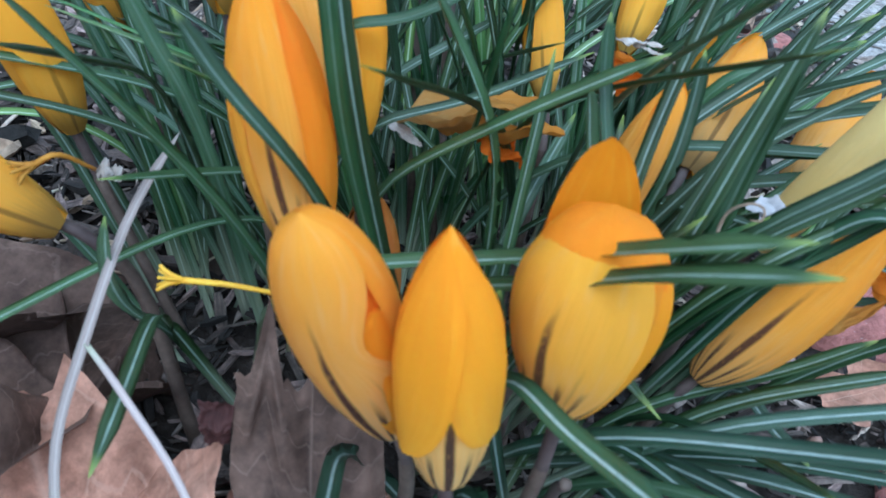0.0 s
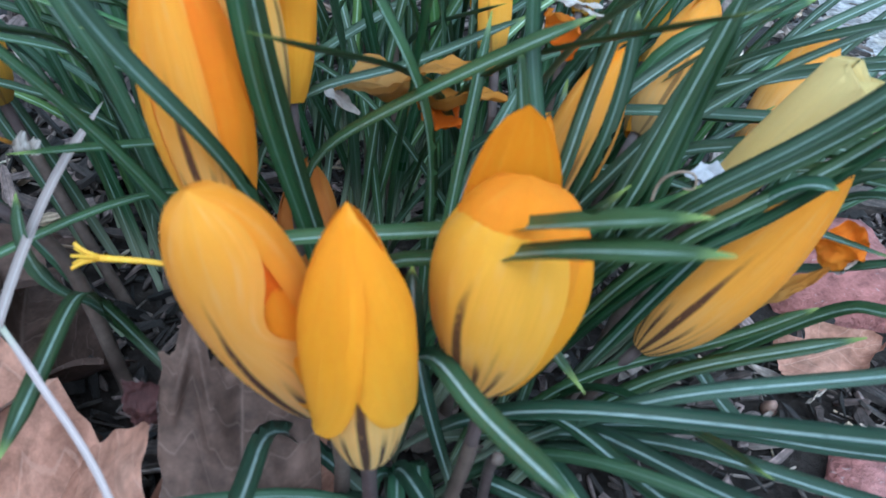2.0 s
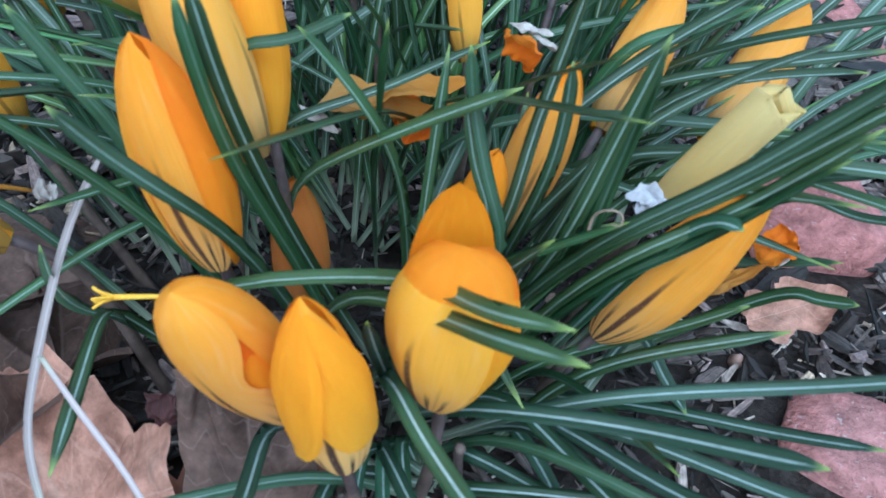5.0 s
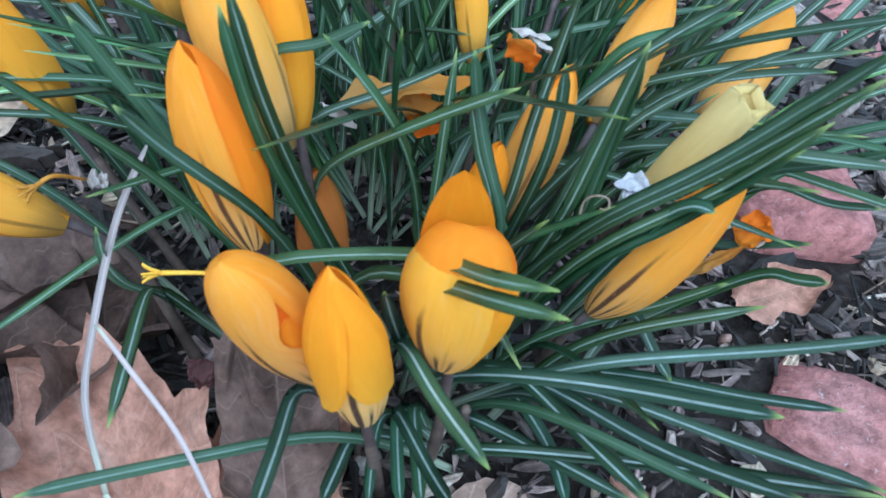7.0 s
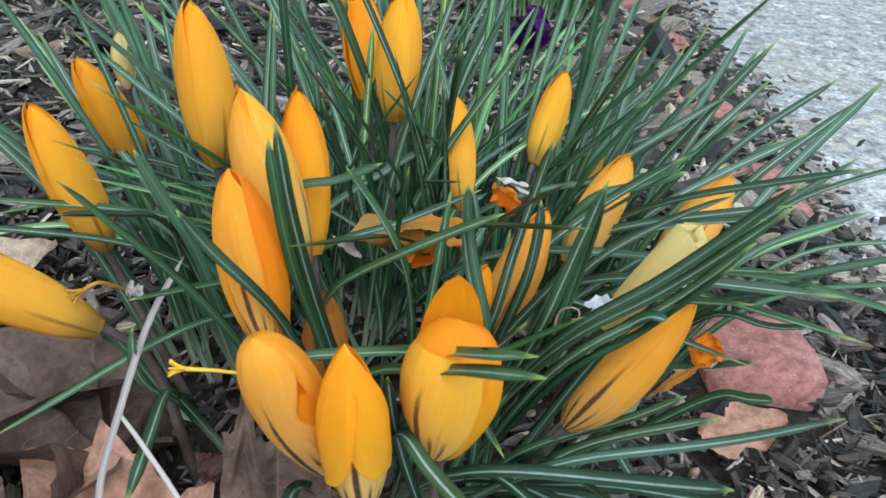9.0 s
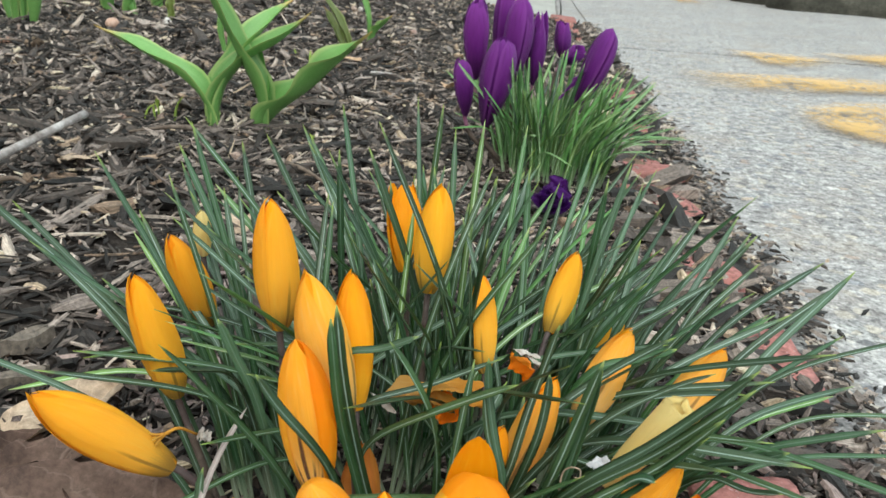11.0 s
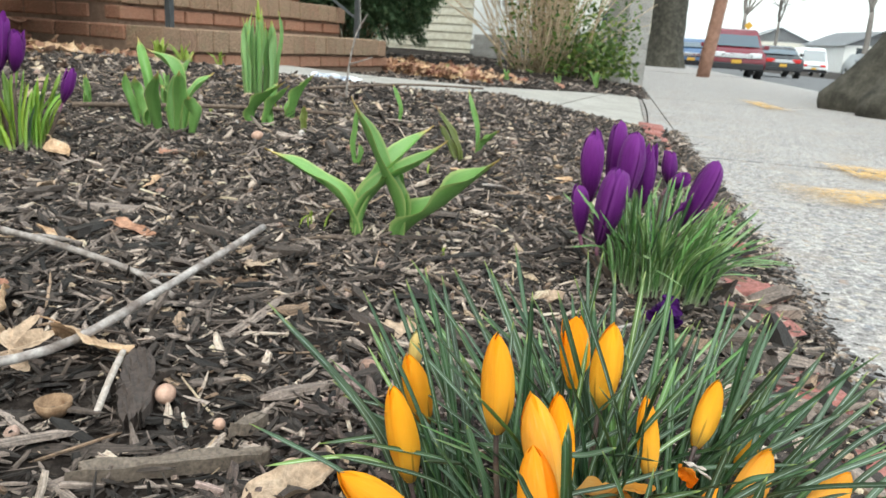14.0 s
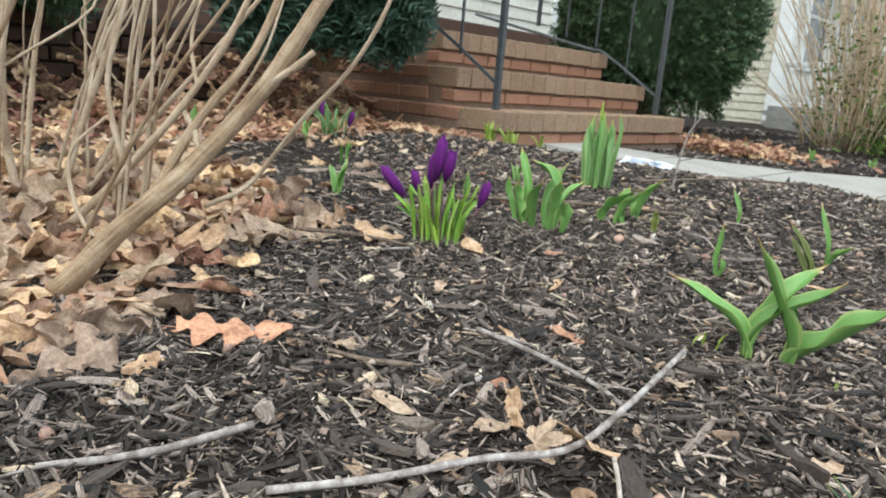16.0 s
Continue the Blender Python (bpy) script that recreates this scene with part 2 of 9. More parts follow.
YELLOW = petal_mat("yellow_petal", (0.99, 0.43, 0.014), (0.98, 0.49, 0.035), (0.90, 0.52, 0.07), (0.060, 0.030, 0.022), 0.55, 0.30, feather=False, span=-0.14, blush=0.65)
YELLOW_IN = petal_mat("inner_yellow_petal", (0.99, 0.35, 0.004), (0.99, 0.42, 0.010), (0.93, 0.46, 0.03), (0.1, 0.03, 0.02), 0.0, 0.30)
BUFF = petal_mat("buff_yellow_petal", (0.98, 0.44, 0.024), (0.96, 0.50, 0.080), (0.86, 0.56, 0.20), (0.050, 0.022, 0.026), 0.60, 0.28, feather=False, span=0.0, blush=0.65)
STRIPED = petal_mat("striped_buff_petal", (0.99, 0.44, 0.035), (0.97, 0.51, 0.11), (0.90, 0.58, 0.24), (0.055, 0.024, 0.030), 0.95, 0.28, span=0.20)
STRIPED2 = petal_mat("striped_yellow_petal", (0.99, 0.40, 0.014), (0.97, 0.46, 0.045), (0.88, 0.54, 0.16), (0.055, 0.024, 0.030), 0.90, 0.28, span=0.02)
FEATHERED = petal_mat("feathered_base_petal", (0.98, 0.42, 0.02), (0.92, 0.51, 0.11), (0.84, 0.56, 0.22), (0.050, 0.026, 0.030), 0.95, 0.28, span=-0.04)
LEMON = petal_mat("lemon_yellow_petal", (0.98, 0.50, 0.026), (0.96, 0.52, 0.050), (0.90, 0.56, 0.16), (0.060, 0.026, 0.030), 0.90, 0.28, span=0.12)
AMBER = petal_mat("amber_orange_petal", (0.99, 0.30, 0.002), (0.99, 0.37, 0.005), (0.95, 0.46, 0.03), (0.1, 0.03, 0.02), 0.0, 0.46, vein=0.2)
DEEP = petal_mat("deep_orange_inner_petal", (0.95, 0.20, 0.002), (0.95, 0.24, 0.003), (0.90, 0.30, 0.01), (0.1, 0.03, 0.02), 0.0, 0.25)
PALE = petal_mat("pale_spent_petal", (0.93, 0.74, 0.30), (0.92, 0.68, 0.22), (0.88, 0.66, 0.26), (0.1, 0.05, 0.02), 0.0, 0.3)
WITHERED = petal_mat("withered_petal", (0.62, 0.25, 0.03), (0.60, 0.30, 0.06), (0.55, 0.34, 0.12), (0.1, 0.05, 0.02), 0.0, 0.25, vein=0.5)
ORANGE = petal_mat("orange_crumpled_petal", (0.85, 0.19, 0.006), (0.86, 0.21, 0.005), (0.75, 0.26, 0.02), (0.1, 0.05, 0.02), 0.0, 0.25)
BROWNBUD = petal_mat("brown_orange_bud", (0.50, 0.16, 0.02), (0.46, 0.16, 0.03), (0.34, 0.15, 0.05), (0.1, 0.05, 0.02), 0.0, 0.2, vein=0.45)
PURPLE = petal_mat("purple_petal", (0.230, 0.034, 0.300), (0.140, 0.012, 0.190), (0.036, 0.002, 0.042), (0.02, 0.0, 0.03), 0.0, 0.40, vein=0.40, rim_sheen=True)
DARKPURPLE = petal_mat("wilted_purple_petal", (0.05, 0.004, 0.10), (0.04, 0.004, 0.09), (0.03, 0.003, 0.06), (0.02, 0.0, 0.03), 0.0, 0.1, vein=0.4)


def blade_mat(name, dark, light, white, w_half, white_amount, tipcol, rough=0.36, least=0.22):
    """A narrow leaf with a pale line along its middle."""
    m = Mat(name, rough, spec=0.62)
    v, u = m.uv()
    rnd = m.rand()
    n1 = m.noise(m.world(), 70, 4)
    n2 = m.noise(m.coords("UV", (14, 1.5, 1)), 5, 3)
    col = m.mix(n1, dark, light)
    col = m.mix(m.math("MULTIPLY", m.step(n2, 0.45, 0.7), 0.35), col, tuple(c * 0.55 for c in dark))
    col = m.hsv(col, m.math("ADD", m.math("MULTIPLY", rnd, -0.05), 0.514), 1.0, m.math("ADD", m.math("MULTIPLY", m.math("FRACT", m.math("MULTIPLY", rnd, 7.3)), 0.75), 0.56))
    # some leaves carry long bluish streaks, sky reflection painted into their colour
    sky_streak = m.math("MULTIPLY", m.step(m.math("FRACT", m.math("MULTIPLY", rnd, 3.7)), 0.45, 0.95), m.step(m.noise(m.coords("UV", (7, 0.7, 1)), 4, 4), 0.36, 0.62))
    col = m.mix(m.math("MULTIPLY", sky_streak, 0.36), col, tuple(0.5 * c for c in white))
    a = m.math("ABSOLUTE", v)
    edge = m.math("ADD", w_half, m.math("MULTIPLY", m.math("SUBTRACT", n2, 0.5), 0.08))
    fleck = m.step(m.noise(m.coords("UV", (3, 14, 1)), 3, 4), 0.28, 0.55, 0.45, 1.0)
    line = m.math("MULTIPLY", m.math("MULTIPLY", m.step(m.math("SUBTRACT", a, edge), 0.09, -0.05), m.step(u, 0.985, 0.90)), fleck)
    col = m.mix(m.math("MULTIPLY", line, m.math("MULTIPLY", white_amount, m.step(rnd, 0.25, 0.7, least, 1.0))), col, white)
    col = m.mix(m.math("MULTIPLY", m.step(u, 0.945, 1.0), 0.8), col, tipcol)
    col = m.mix(m.math("MULTIPLY", m.step(u, 0.22, 0.0), 0.75), col, (0.55, 0.58, 0.42))
    m.color(col)
    m.rough(m.step(n1, 0.2, 0.8, rough - 0.06, rough + 0.16))
    m.bump(m.math("ADD", n2, m.math("MULTIPLY", n1, 0.5)), 0.18, 0.0004)
    m.thin(col, 0.12)
    return m.m


BLADE = blade_mat("crocus_leaf", (0.021, 0.056, 0.019), (0.062, 0.142, 0.046), (0.38, 0.48, 0.42), 0.10, 0.78, (0.30, 0.38, 0.06), 0.33)
BLADE_LINED = blade_mat("white_lined_crocus_leaf", (0.022, 0.056, 0.026), (0.058, 0.128, 0.060), (0.50, 0.60, 0.57), 0.12, 0.90, (0.30, 0.38, 0.06), 0.33, 0.75)
BLADE_FRESH = blade_mat("fresh_crocus_leaf", (0.095, 0.235, 0.050), (0.190, 0.375, 0.105), (0.62, 0.76, 0.55), 0.15, 0.9, (0.45, 0.50, 0.20))
BLADE_LIGHT = blade_mat("light_green_leaf", (0.20, 0.42, 0.035), (0.30, 0.54, 0.07), (0.60, 0.72, 0.40), 0.09, 0.5, (0.50, 0.55, 0.20))
DRYBLADE = blade_mat("dry_straw_leaf", (0.34, 0.26, 0.225), (0.60, 0.51, 0.465), (0.68, 0.60, 0.56), 0.2, 0.6, (0.5, 0.45, 0.40), 0.7)


def tulip_mat(name, a, b, tip):
    m = Mat(name, 0.36, spec=0.5)
    v, u = m.uv()
    n1 = m.noise(m.world(), 28, 4)
    n2 = m.noise(m.coords("UV", (22, 0.8, 1)), 4, 3)
    col = m.mix(n1, a, b)
    col = m.mix(m.math("MULTIPLY", m.step(n2, 0.45, 0.65), 0.28), col, tuple(min(1, c * 1.5 + 0.02) for c in b))
    col = m.mix(m.math("MULTIPLY", m.step(m.math("ABSOLUTE", v), 0.74, 1.0), 0.7), col, (0.56, 0.64, 0.24))
    col = m.mix(m.step(m.math("ADD", u, m.math("MULTIPLY", n1, 0.06)), 0.86, 1.0), col, tip)
    col = m.hsv(col, 0.5, 1.0, m.math("ADD", m.math("MULTIPLY", m.rand(), 0.35), 0.82))
    m.color(col)
    m.bump(n2, 0.2, 0.001)
    m.thin(col, 0.30)
    return m.m


TULIP = tulip_mat("tulip_leaf", (0.140, 0.315, 0.068), (0.270, 0.480, 0.145), (0.62, 0.45, 0.16))
TULIP_RED = tulip_mat("reddish_tulip_leaf", (0.13, 0.17, 0.04), (0.20, 0.24, 0.06), (0.35, 0.16, 0.08))
SPROUT = tulip_mat("yellow_green_sprout", (0.24, 0.36, 0.04), (0.36, 0.46, 0.08), (0.50, 0.50, 0.12))
DAFFODIL = tulip_mat("daffodil_leaf", (0.22, 0.44, 0.15), (0.42, 0.64, 0.28), (0.62, 0.62, 0.14))


def dry_leaf_mat(name, a, b, c, rough=0.72):
    m = Mat(name, rough, spec=0.25)
    v, u = m.uv()
    n1 = m.noise(m.world(), 42, 6, 0.65)
    n2 = m.noise(m.world(), 190, 6, 0.72)
    rnd = m.rand()
    col = m.ramp(n1, (0.25, a), (0.55, b), (0.8, c))
    col = m.mix(0.55, col, m.ramp(n2, (0.34, (0.18, 0.18, 0.18)), (0.66, (0.82, 0.82, 0.82))), "OVERLAY")
    col = m.mix(m.math("MULTIPLY", m.step(n1, 0.50, 0.36), 0.45), col, tuple(x * 0.45 for x in a))
    av = m.math("ABSOLUTE", v)
    mid = m.step(av, 0.035, 0.0)
    veins = m.step(m.math("SINE", m.math("MULTIPLY", m.math("ADD", m.math("SUBTRACT", u, m.math("MULTIPLY", av, 0.22)), m.math("MULTIPLY", n1, 0.12)), 44)), 0.955, 1.0)
    line = m.math("MAXIMUM", mid, m.math("MULTIPLY", veins, 0.7))
    col = m.mix(m.math("MULTIPLY", line, 0.32), col, tuple(min(1, x * 1.25 + 0.02) for x in c))
    isl = m.island()
    col = m.hsv(col, m.math("ADD", 0.485, m.math("MULTIPLY", isl, 0.03)), 1.0, m.math("ADD", 0.62, m.math("MULTIPLY", isl, 0.72)))
    m.color(col)
    m.bump(m.math("ADD", m.math("MULTIPLY", n2, 0.5), line), 0.35, 0.0008)
    m.thin(col, 0.1)
    return m.m


OAK = dry_leaf_mat("tan_oak_leaf", (0.40, 0.235, 0.140), (0.58, 0.385, 0.245), (0.74, 0.58, 0.43))
OAKRED = dry_leaf_mat("rust_oak_leaf", (0.34, 0.16, 0.10), (0.44, 0.24, 0.16), (0.55, 0.34, 0.25))
RUSSET = dry_leaf_mat("russet_oak_leaf", (0.46, 0.22, 0.14), (0.58, 0.30, 0.19), (0.66, 0.40, 0.28))
PINKLEAF = dry_leaf_mat("pinkish_dead_leaf", (0.33, 0.15, 0.10), (0.43, 0.22, 0.155), (0.52, 0.32, 0.24))
BROWNLEAF = dry_leaf_mat("grey_brown_maple_leaf", (0.070, 0.040, 0.030), (0.125, 0.075, 0.057), (0.22, 0.145, 0.112))
DARKLEAF = dry_leaf_mat("dark_maroon_leaf_fold", (0.035, 0.012, 0.012), (0.06, 0.022, 0.020), (0.09, 0.04, 0.035))
GREYLEAF = dry_leaf_mat("grey_brown_dead_leaf", (0.075, 0.042, 0.033), (0.130, 0.080, 0.062), (0.225, 0.150, 0.120))
PINKPALE = dry_leaf_mat("pale_pinkish_leaf", (0.40, 0.26, 0.195), (0.53, 0.36, 0.28), (0.64, 0.47, 0.38))
PALELEAF = dry_leaf_mat("pale_dead_leaf", (0.36, 0.25, 0.175), (0.48, 0.35, 0.255), (0.60, 0.47, 0.36))

# soil, bark
m = Mat("mulch_soil", 0.92, spec=0.15)
p = m.world()
a, b, c = m.noise(p, 14, 7, 0.65), m.noise(p, 110, 6, 0.7), m.voronoi(p, 160)
col = m.ramp(b, (0.30, (0.010, 0.0075, 0.0065)), (0.48, (0.026, 0.020, 0.017)), (0.62, (0.060, 0.048, 0.041)), (0.78, (0.15, 0.12, 0.10)))
col = m.mix(m.math("MULTIPLY", a, 0.5), col, (0.028, 0.021, 0.018))
m.color(col)
nb = m.bump(m.math("ADD", b, m.math("MULTIPLY", c, 0.7)), 0.9, 0.006)
SOIL = m.m


def chip_mat(name, stops, rough=0.85):
    """Split wood or bark whose grain runs along each piece."""
    m = Mat(name, rough - 0.15, spec=0.5)
    isl = m.island()
    p = m.world()
    grain = m.noise(m.coords("UV", (0.35, 1, 1)), 1.6, 5, 0.7)
    n1, n2 = m.noise(p, 330, 5, 0.7), m.noise(p, 60, 4)
    col = m.ramp(isl, *stops)
    col = m.mix(0.75, col, m.ramp(grain, (0.34, (0.10, 0.10, 0.10)), (0.66, (0.90, 0.90, 0.90))), "OVERLAY")
    col = m.mix(0.55, col, m.ramp(n1, (0.36, (0.15, 0.15, 0.15)), (0.66, (0.88, 0.88, 0.88))), "OVERLAY")
    col = m.mix(m.math("MULTIPLY", m.step(n2, 0.55, 0.8), 0.5), col, (0.08, 0.07, 0.062))
    m.color(col)
    m.bump(m.math("ADD", grain, m.math("MULTIPLY", n1, 0.6)), 0.8, 0.0016)
    return m.m


BARK = chip_mat("bark_mulch", [(0.0, (0.010, 0.008, 0.007)), (0.30, (0.030, 0.022, 0.018)), (0.60, (0.092, 0.069, 0.057)), (0.80, (0.195, 0.152, 0.130)), (0.93, (0.36, 0.288, 0.245)), (1.0, (0.58, 0.47, 0.38))])
DARKBARK = chip_mat("dark_bark", [(0.0, (0.012, 0.009, 0.008)), (0.40, (0.045, 0.033, 0.028)), (0.74, (0.125, 0.090, 0.078)), (0.93, (0.23, 0.165, 0.148)), (1.0, (0.38, 0.275, 0.245))])
DRIFTWOOD = chip_mat("weathered_grey_wood", [(0.0, (0.11, 0.084, 0.066)), (1.0, (0.22, 0.175, 0.138))])
STRAW = chip_mat("pale_wood_bits", [(0.0, (0.16, 0.10, 0.065)), (0.4, (0.32, 0.22, 0.15)), (0.75, (0.50, 0.38, 0.26)), (1.0, (0.66, 0.56, 0.42))])
GRIT = chip_mat("soil_crumbs", [(0.0, (0.018, 0.014, 0.012)), (0.6, (0.055, 0.044, 0.038)), (0.85, (0.15, 0.115, 0.095)), (1.0, (0.36, 0.25, 0.20))])
PEBBLE = chip_mat("pinkish_pebbles", [(0.0, (0.26, 0.15, 0.11)), (0.5, (0.36, 0.23, 0.18)), (0.8, (0.42, 0.34, 0.29)), (1.0, (0.62, 0.58, 0.54))], 0.6)
NUT = speckled("acorn_shell", [(0.3, (0.42, 0.24, 0.17)), (0.7, (0.60, 0.40, 0.31))], 60, 0.4, 0.1, 0.0005)
NUTCAP = speckled("acorn_cap", [(0.3, (0.16, 0.09, 0.05)), (0.7, (0.36, 0.24, 0.15))], 200, 0.8, 0.6, 0.001)
TWIG = speckled("grey_twig_bark", [(0.34, (0.13, 0.10, 0.085)), (0.5, (0.27, 0.235, 0.215)), (0.68, (0.44, 0.40, 0.375))], 60, 0.8, 0.5, 0.0012)
TWIGPALE = speckled("pale_grey_twig_bark", [(0.34, (0.17, 0.135, 0.12)), (0.5, (0.34, 0.30, 0.28)), (0.68, (0.52, 0.48, 0.46))], 60, 0.75, 0.5, 0.0012)
TWIGDARK = speckled("brown_twig_bark", [(0.3, (0.085, 0.06, 0.045)), (0.7, (0.22, 0.165, 0.13))], 120, 0.8, 0.5, 0.001)
def bark_mat(name, dark, mid, pale):
    """Smooth shrub bark, streaked along the stem, with rings and scars."""
    m = Mat(name, 0.8, spec=0.25)
    p = m.world()
    streak = m.noise(m.coords("UV", (9, 5, 1)), 2.2, 5, 0.6)
    ring = m.noise(m.coords("UV", (0.6, 46, 1)), 1.5, 3, 0.6)
    n1, n2 = m.noise(p, 18, 4), m.noise(p, 420, 4, 0.65)
    col = m.ramp(m.math("ADD", m.math("MULTIPLY", streak, 0.55), m.math("MULTIPLY", n1, 0.45)), (0.36, dark), (0.50, mid), (0.66, pale))
    col = m.mix(m.math("MULTIPLY", m.step(ring, 0.58, 0.70), 0.45), col, dark)
    col = m.mix(0.35, col, m.ramp(n2, (0.34, (0.2, 0.2, 0.2)), (0.66, (0.8, 0.8, 0.8))), "OVERLAY")
    m.color(col)
    m.bump(m.math("ADD", m.math("ADD", streak, ring), m.math("MULTIPLY", n2, 0.5)), 0.6, 0.002)
    return m.m


BRANCH = bark_mat("tan_shrub_bark", (0.26, 0.18, 0.12), (0.44, 0.335, 0.235), (0.62, 0.52, 0.41))
BRANCHDARK = bark_mat("brown_shrub_bark", (0.13, 0.080, 0.048), (0.29, 0.20, 0.125), (0.44, 0.34, 0.24))
CANE = speckled("dry_tan_canes", [(0.3, (0.34, 0.24, 0.15)), (0.5, (0.54, 0.41, 0.28)), (0.7, (0.72, 0.60, 0.45))], 40, 0.75, 0.3, 0.001)
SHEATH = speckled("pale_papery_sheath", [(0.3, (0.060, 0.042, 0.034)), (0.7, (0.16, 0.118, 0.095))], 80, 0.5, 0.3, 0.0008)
TUBE = speckled("violet_grey_flower_tube", [(0.3, (0.045, 0.03, 0.032)), (0.7, (0.14, 0.105, 0.095))], 70, 0.45, 0.2, 0.0005)
TUBEPURPLE = speckled("white_violet_flower_tube", [(0.3, (0.16, 0.035, 0.10)), (0.7, (0.34, 0.20, 0.24))], 50, 0.45, 0.2, 0.0005)
STIGMA = speckled("golden_stigma", [(0.3, (0.72, 0.36, 0.01)), (0.7, (0.86, 0.55, 0.06))], 160, 0.5, 0.3, 0.0004)
DRYSTIGMA = speckled("dry_orange_stigma", [(0.3, (0.30, 0.12, 0.01)), (0.7, (0.52, 0.26, 0.03))], 160, 0.6, 0.3, 0.0004)
WISP_PALE = speckled("pale_papery_wisp", [(0.3, (0.38, 0.35, 0.35)), (0.7, (0.62, 0.60, 0.62))], 90, 0.55, 0.3, 0.0006)
DRYWISP = speckled("dry_brown_wisp", [(0.3, (0.20, 0.13, 0.08)), (0.7, (0.40, 0.31, 0.24))], 300, 0.6, 0.3, 0.0004)
WISP = speckled("white_papery_wisp", [(0.3, (0.32, 0.26, 0.21)), (0.7, (0.58, 0.52, 0.48))], 120, 0.6, 0.3, 0.0006)

# paving and building
m = Mat("worn_aggregate_concrete", 0.85, spec=0.25)
p = m.world()
big, mid, fine = m.noise(p, 2.2, 5), m.noise(p, 26, 5, 0.6), m.noise(p, 260, 4, 0.7)
stones = m.voronoi(p, 120, "Color")
sd = m.voronoi(p, 120)
sep = m.node("ShaderNodeSeparateColor")
m.put(sep.inputs[0], stones)
col = m.ramp(big, (0.3, (0.285, 0.265, 0.26)), (0.7, (0.375, 0.352, 0.345)))
stone = m.ramp(sep.outputs[0], (0.0, (0.13, 0.125, 0.125)), (0.35, (0.38, 0.36, 0.345)), (0.7, (0.55, 0.53, 0.50)), (0.92, (0.62, 0.56, 0.47)), (1.0, (0.75, 0.73, 0.70)))
show = m.math("MULTIPLY", m.step(sd, 0.50, 0.30), m.step(m.math("ADD", m.math("MULTIPLY", mid, 0.6), m.math("MULTIPLY", sep.outputs[1], 0.5)), 0.42, 0.62))
col = m.mix(m.math("MULTIPLY", show, 0.85), col, stone)
col = m.mix(m.math("MULTIPLY", m.step(mid, 0.50, 0.66), 0.75), col, (0.24, 0.235, 0.235))
col = m.mix(m.math("MULTIPLY", m.step(m.noise(p, 13, 4, 0.6), 0.52, 0.68), 0.5), col, (0.56, 0.54, 0.51))
blot = m.noise(p, 75, 4, 0.65)
col = m.mix(m.math("MULTIPLY", m.step(blot, 0.53, 0.63), 0.8), col, (0.56, 0.53, 0.515))
col = m.mix(m.math("MULTIPLY", m.step(blot, 0.46, 0.36), 0.85), col, (0.13, 0.122, 0.12))
warp = m.node("ShaderNodeVectorMath")
warp.operation = "ADD"
m.put(warp.inputs[0], p)
jit = m.node("ShaderNodeVectorMath")
jit.operation = "SCALE"
nj = m.node("ShaderNodeTexNoise")
m.put(nj.inputs["Vector"], p)
nj.inputs["Scale"].default_value = 90
m.put(jit.inputs[0], nj.outputs["Color"])
jit.inputs["Scale"].default_value = 0.012
m.put(warp.inputs[1], jit.outputs[0])
pebble = m.node("ShaderNodeSeparateColor")
m.put(pebble.inputs[0], m.voronoi(warp.outputs[0], 62, "Color"))
pd = m.voronoi(warp.outputs[0], 62)
tone = m.ramp(pebble.outputs[0], (0.0, (0.115, 0.11, 0.115)), (0.25, (0.27, 0.275, 0.30)), (0.5, (0.40, 0.36, 0.32)), (0.75, (0.52, 0.46, 0.38)), (0.9, (0.33, 0.24, 0.19)), (1.0, (0.72, 0.70, 0.67)))
bare = m.math("MULTIPLY", m.step(pd, 0.52, 0.34), m.step(pebble.outputs[1], 0.42, 0.50))
col = m.mix(m.math("MULTIPLY", bare, 0.8), col, tone)
col = m.mix(m.math("MULTIPLY", m.step(m.noise(p, 5.5, 4, 0.6), 0.50, 0.70), 0.45), col, (0.36, 0.30, 0.25))
col = m.mix(0.6, col, m.ramp(fine, (0.32, (0.12, 0.12, 0.12)), (0.68, (0.85, 0.85, 0.85))), "OVERLAY")
m.color(col)
m.bump(m.math("ADD", m.math("MULTIPLY", show, 0.8), m.math("ADD", m.math("MULTIPLY", fine, 0.5), mid)), 0.6, 0.003)
CONCRETE = m.m
PATHSTONE = speckled("smooth_path_concrete", [(0.3, (0.32, 0.30, 0.275)), (0.7, (0.42, 0.40, 0.37))], 5, 0.85, 0.2, 0.002, 120)
ASPHALT = speckled("grey_asphalt", [(0.3, (0.10, 0.10, 0.105)), (0.7, (0.17, 0.17, 0.175))], 3, 0.85, 0.3, 0.004, 90)
KERB = speckled("kerb_concrete", [(0.3, (0.36, 0.35, 0.33)), (0.7, (0.48, 0.47, 0.45))], 8, 0.85, 0.3, 0.003)


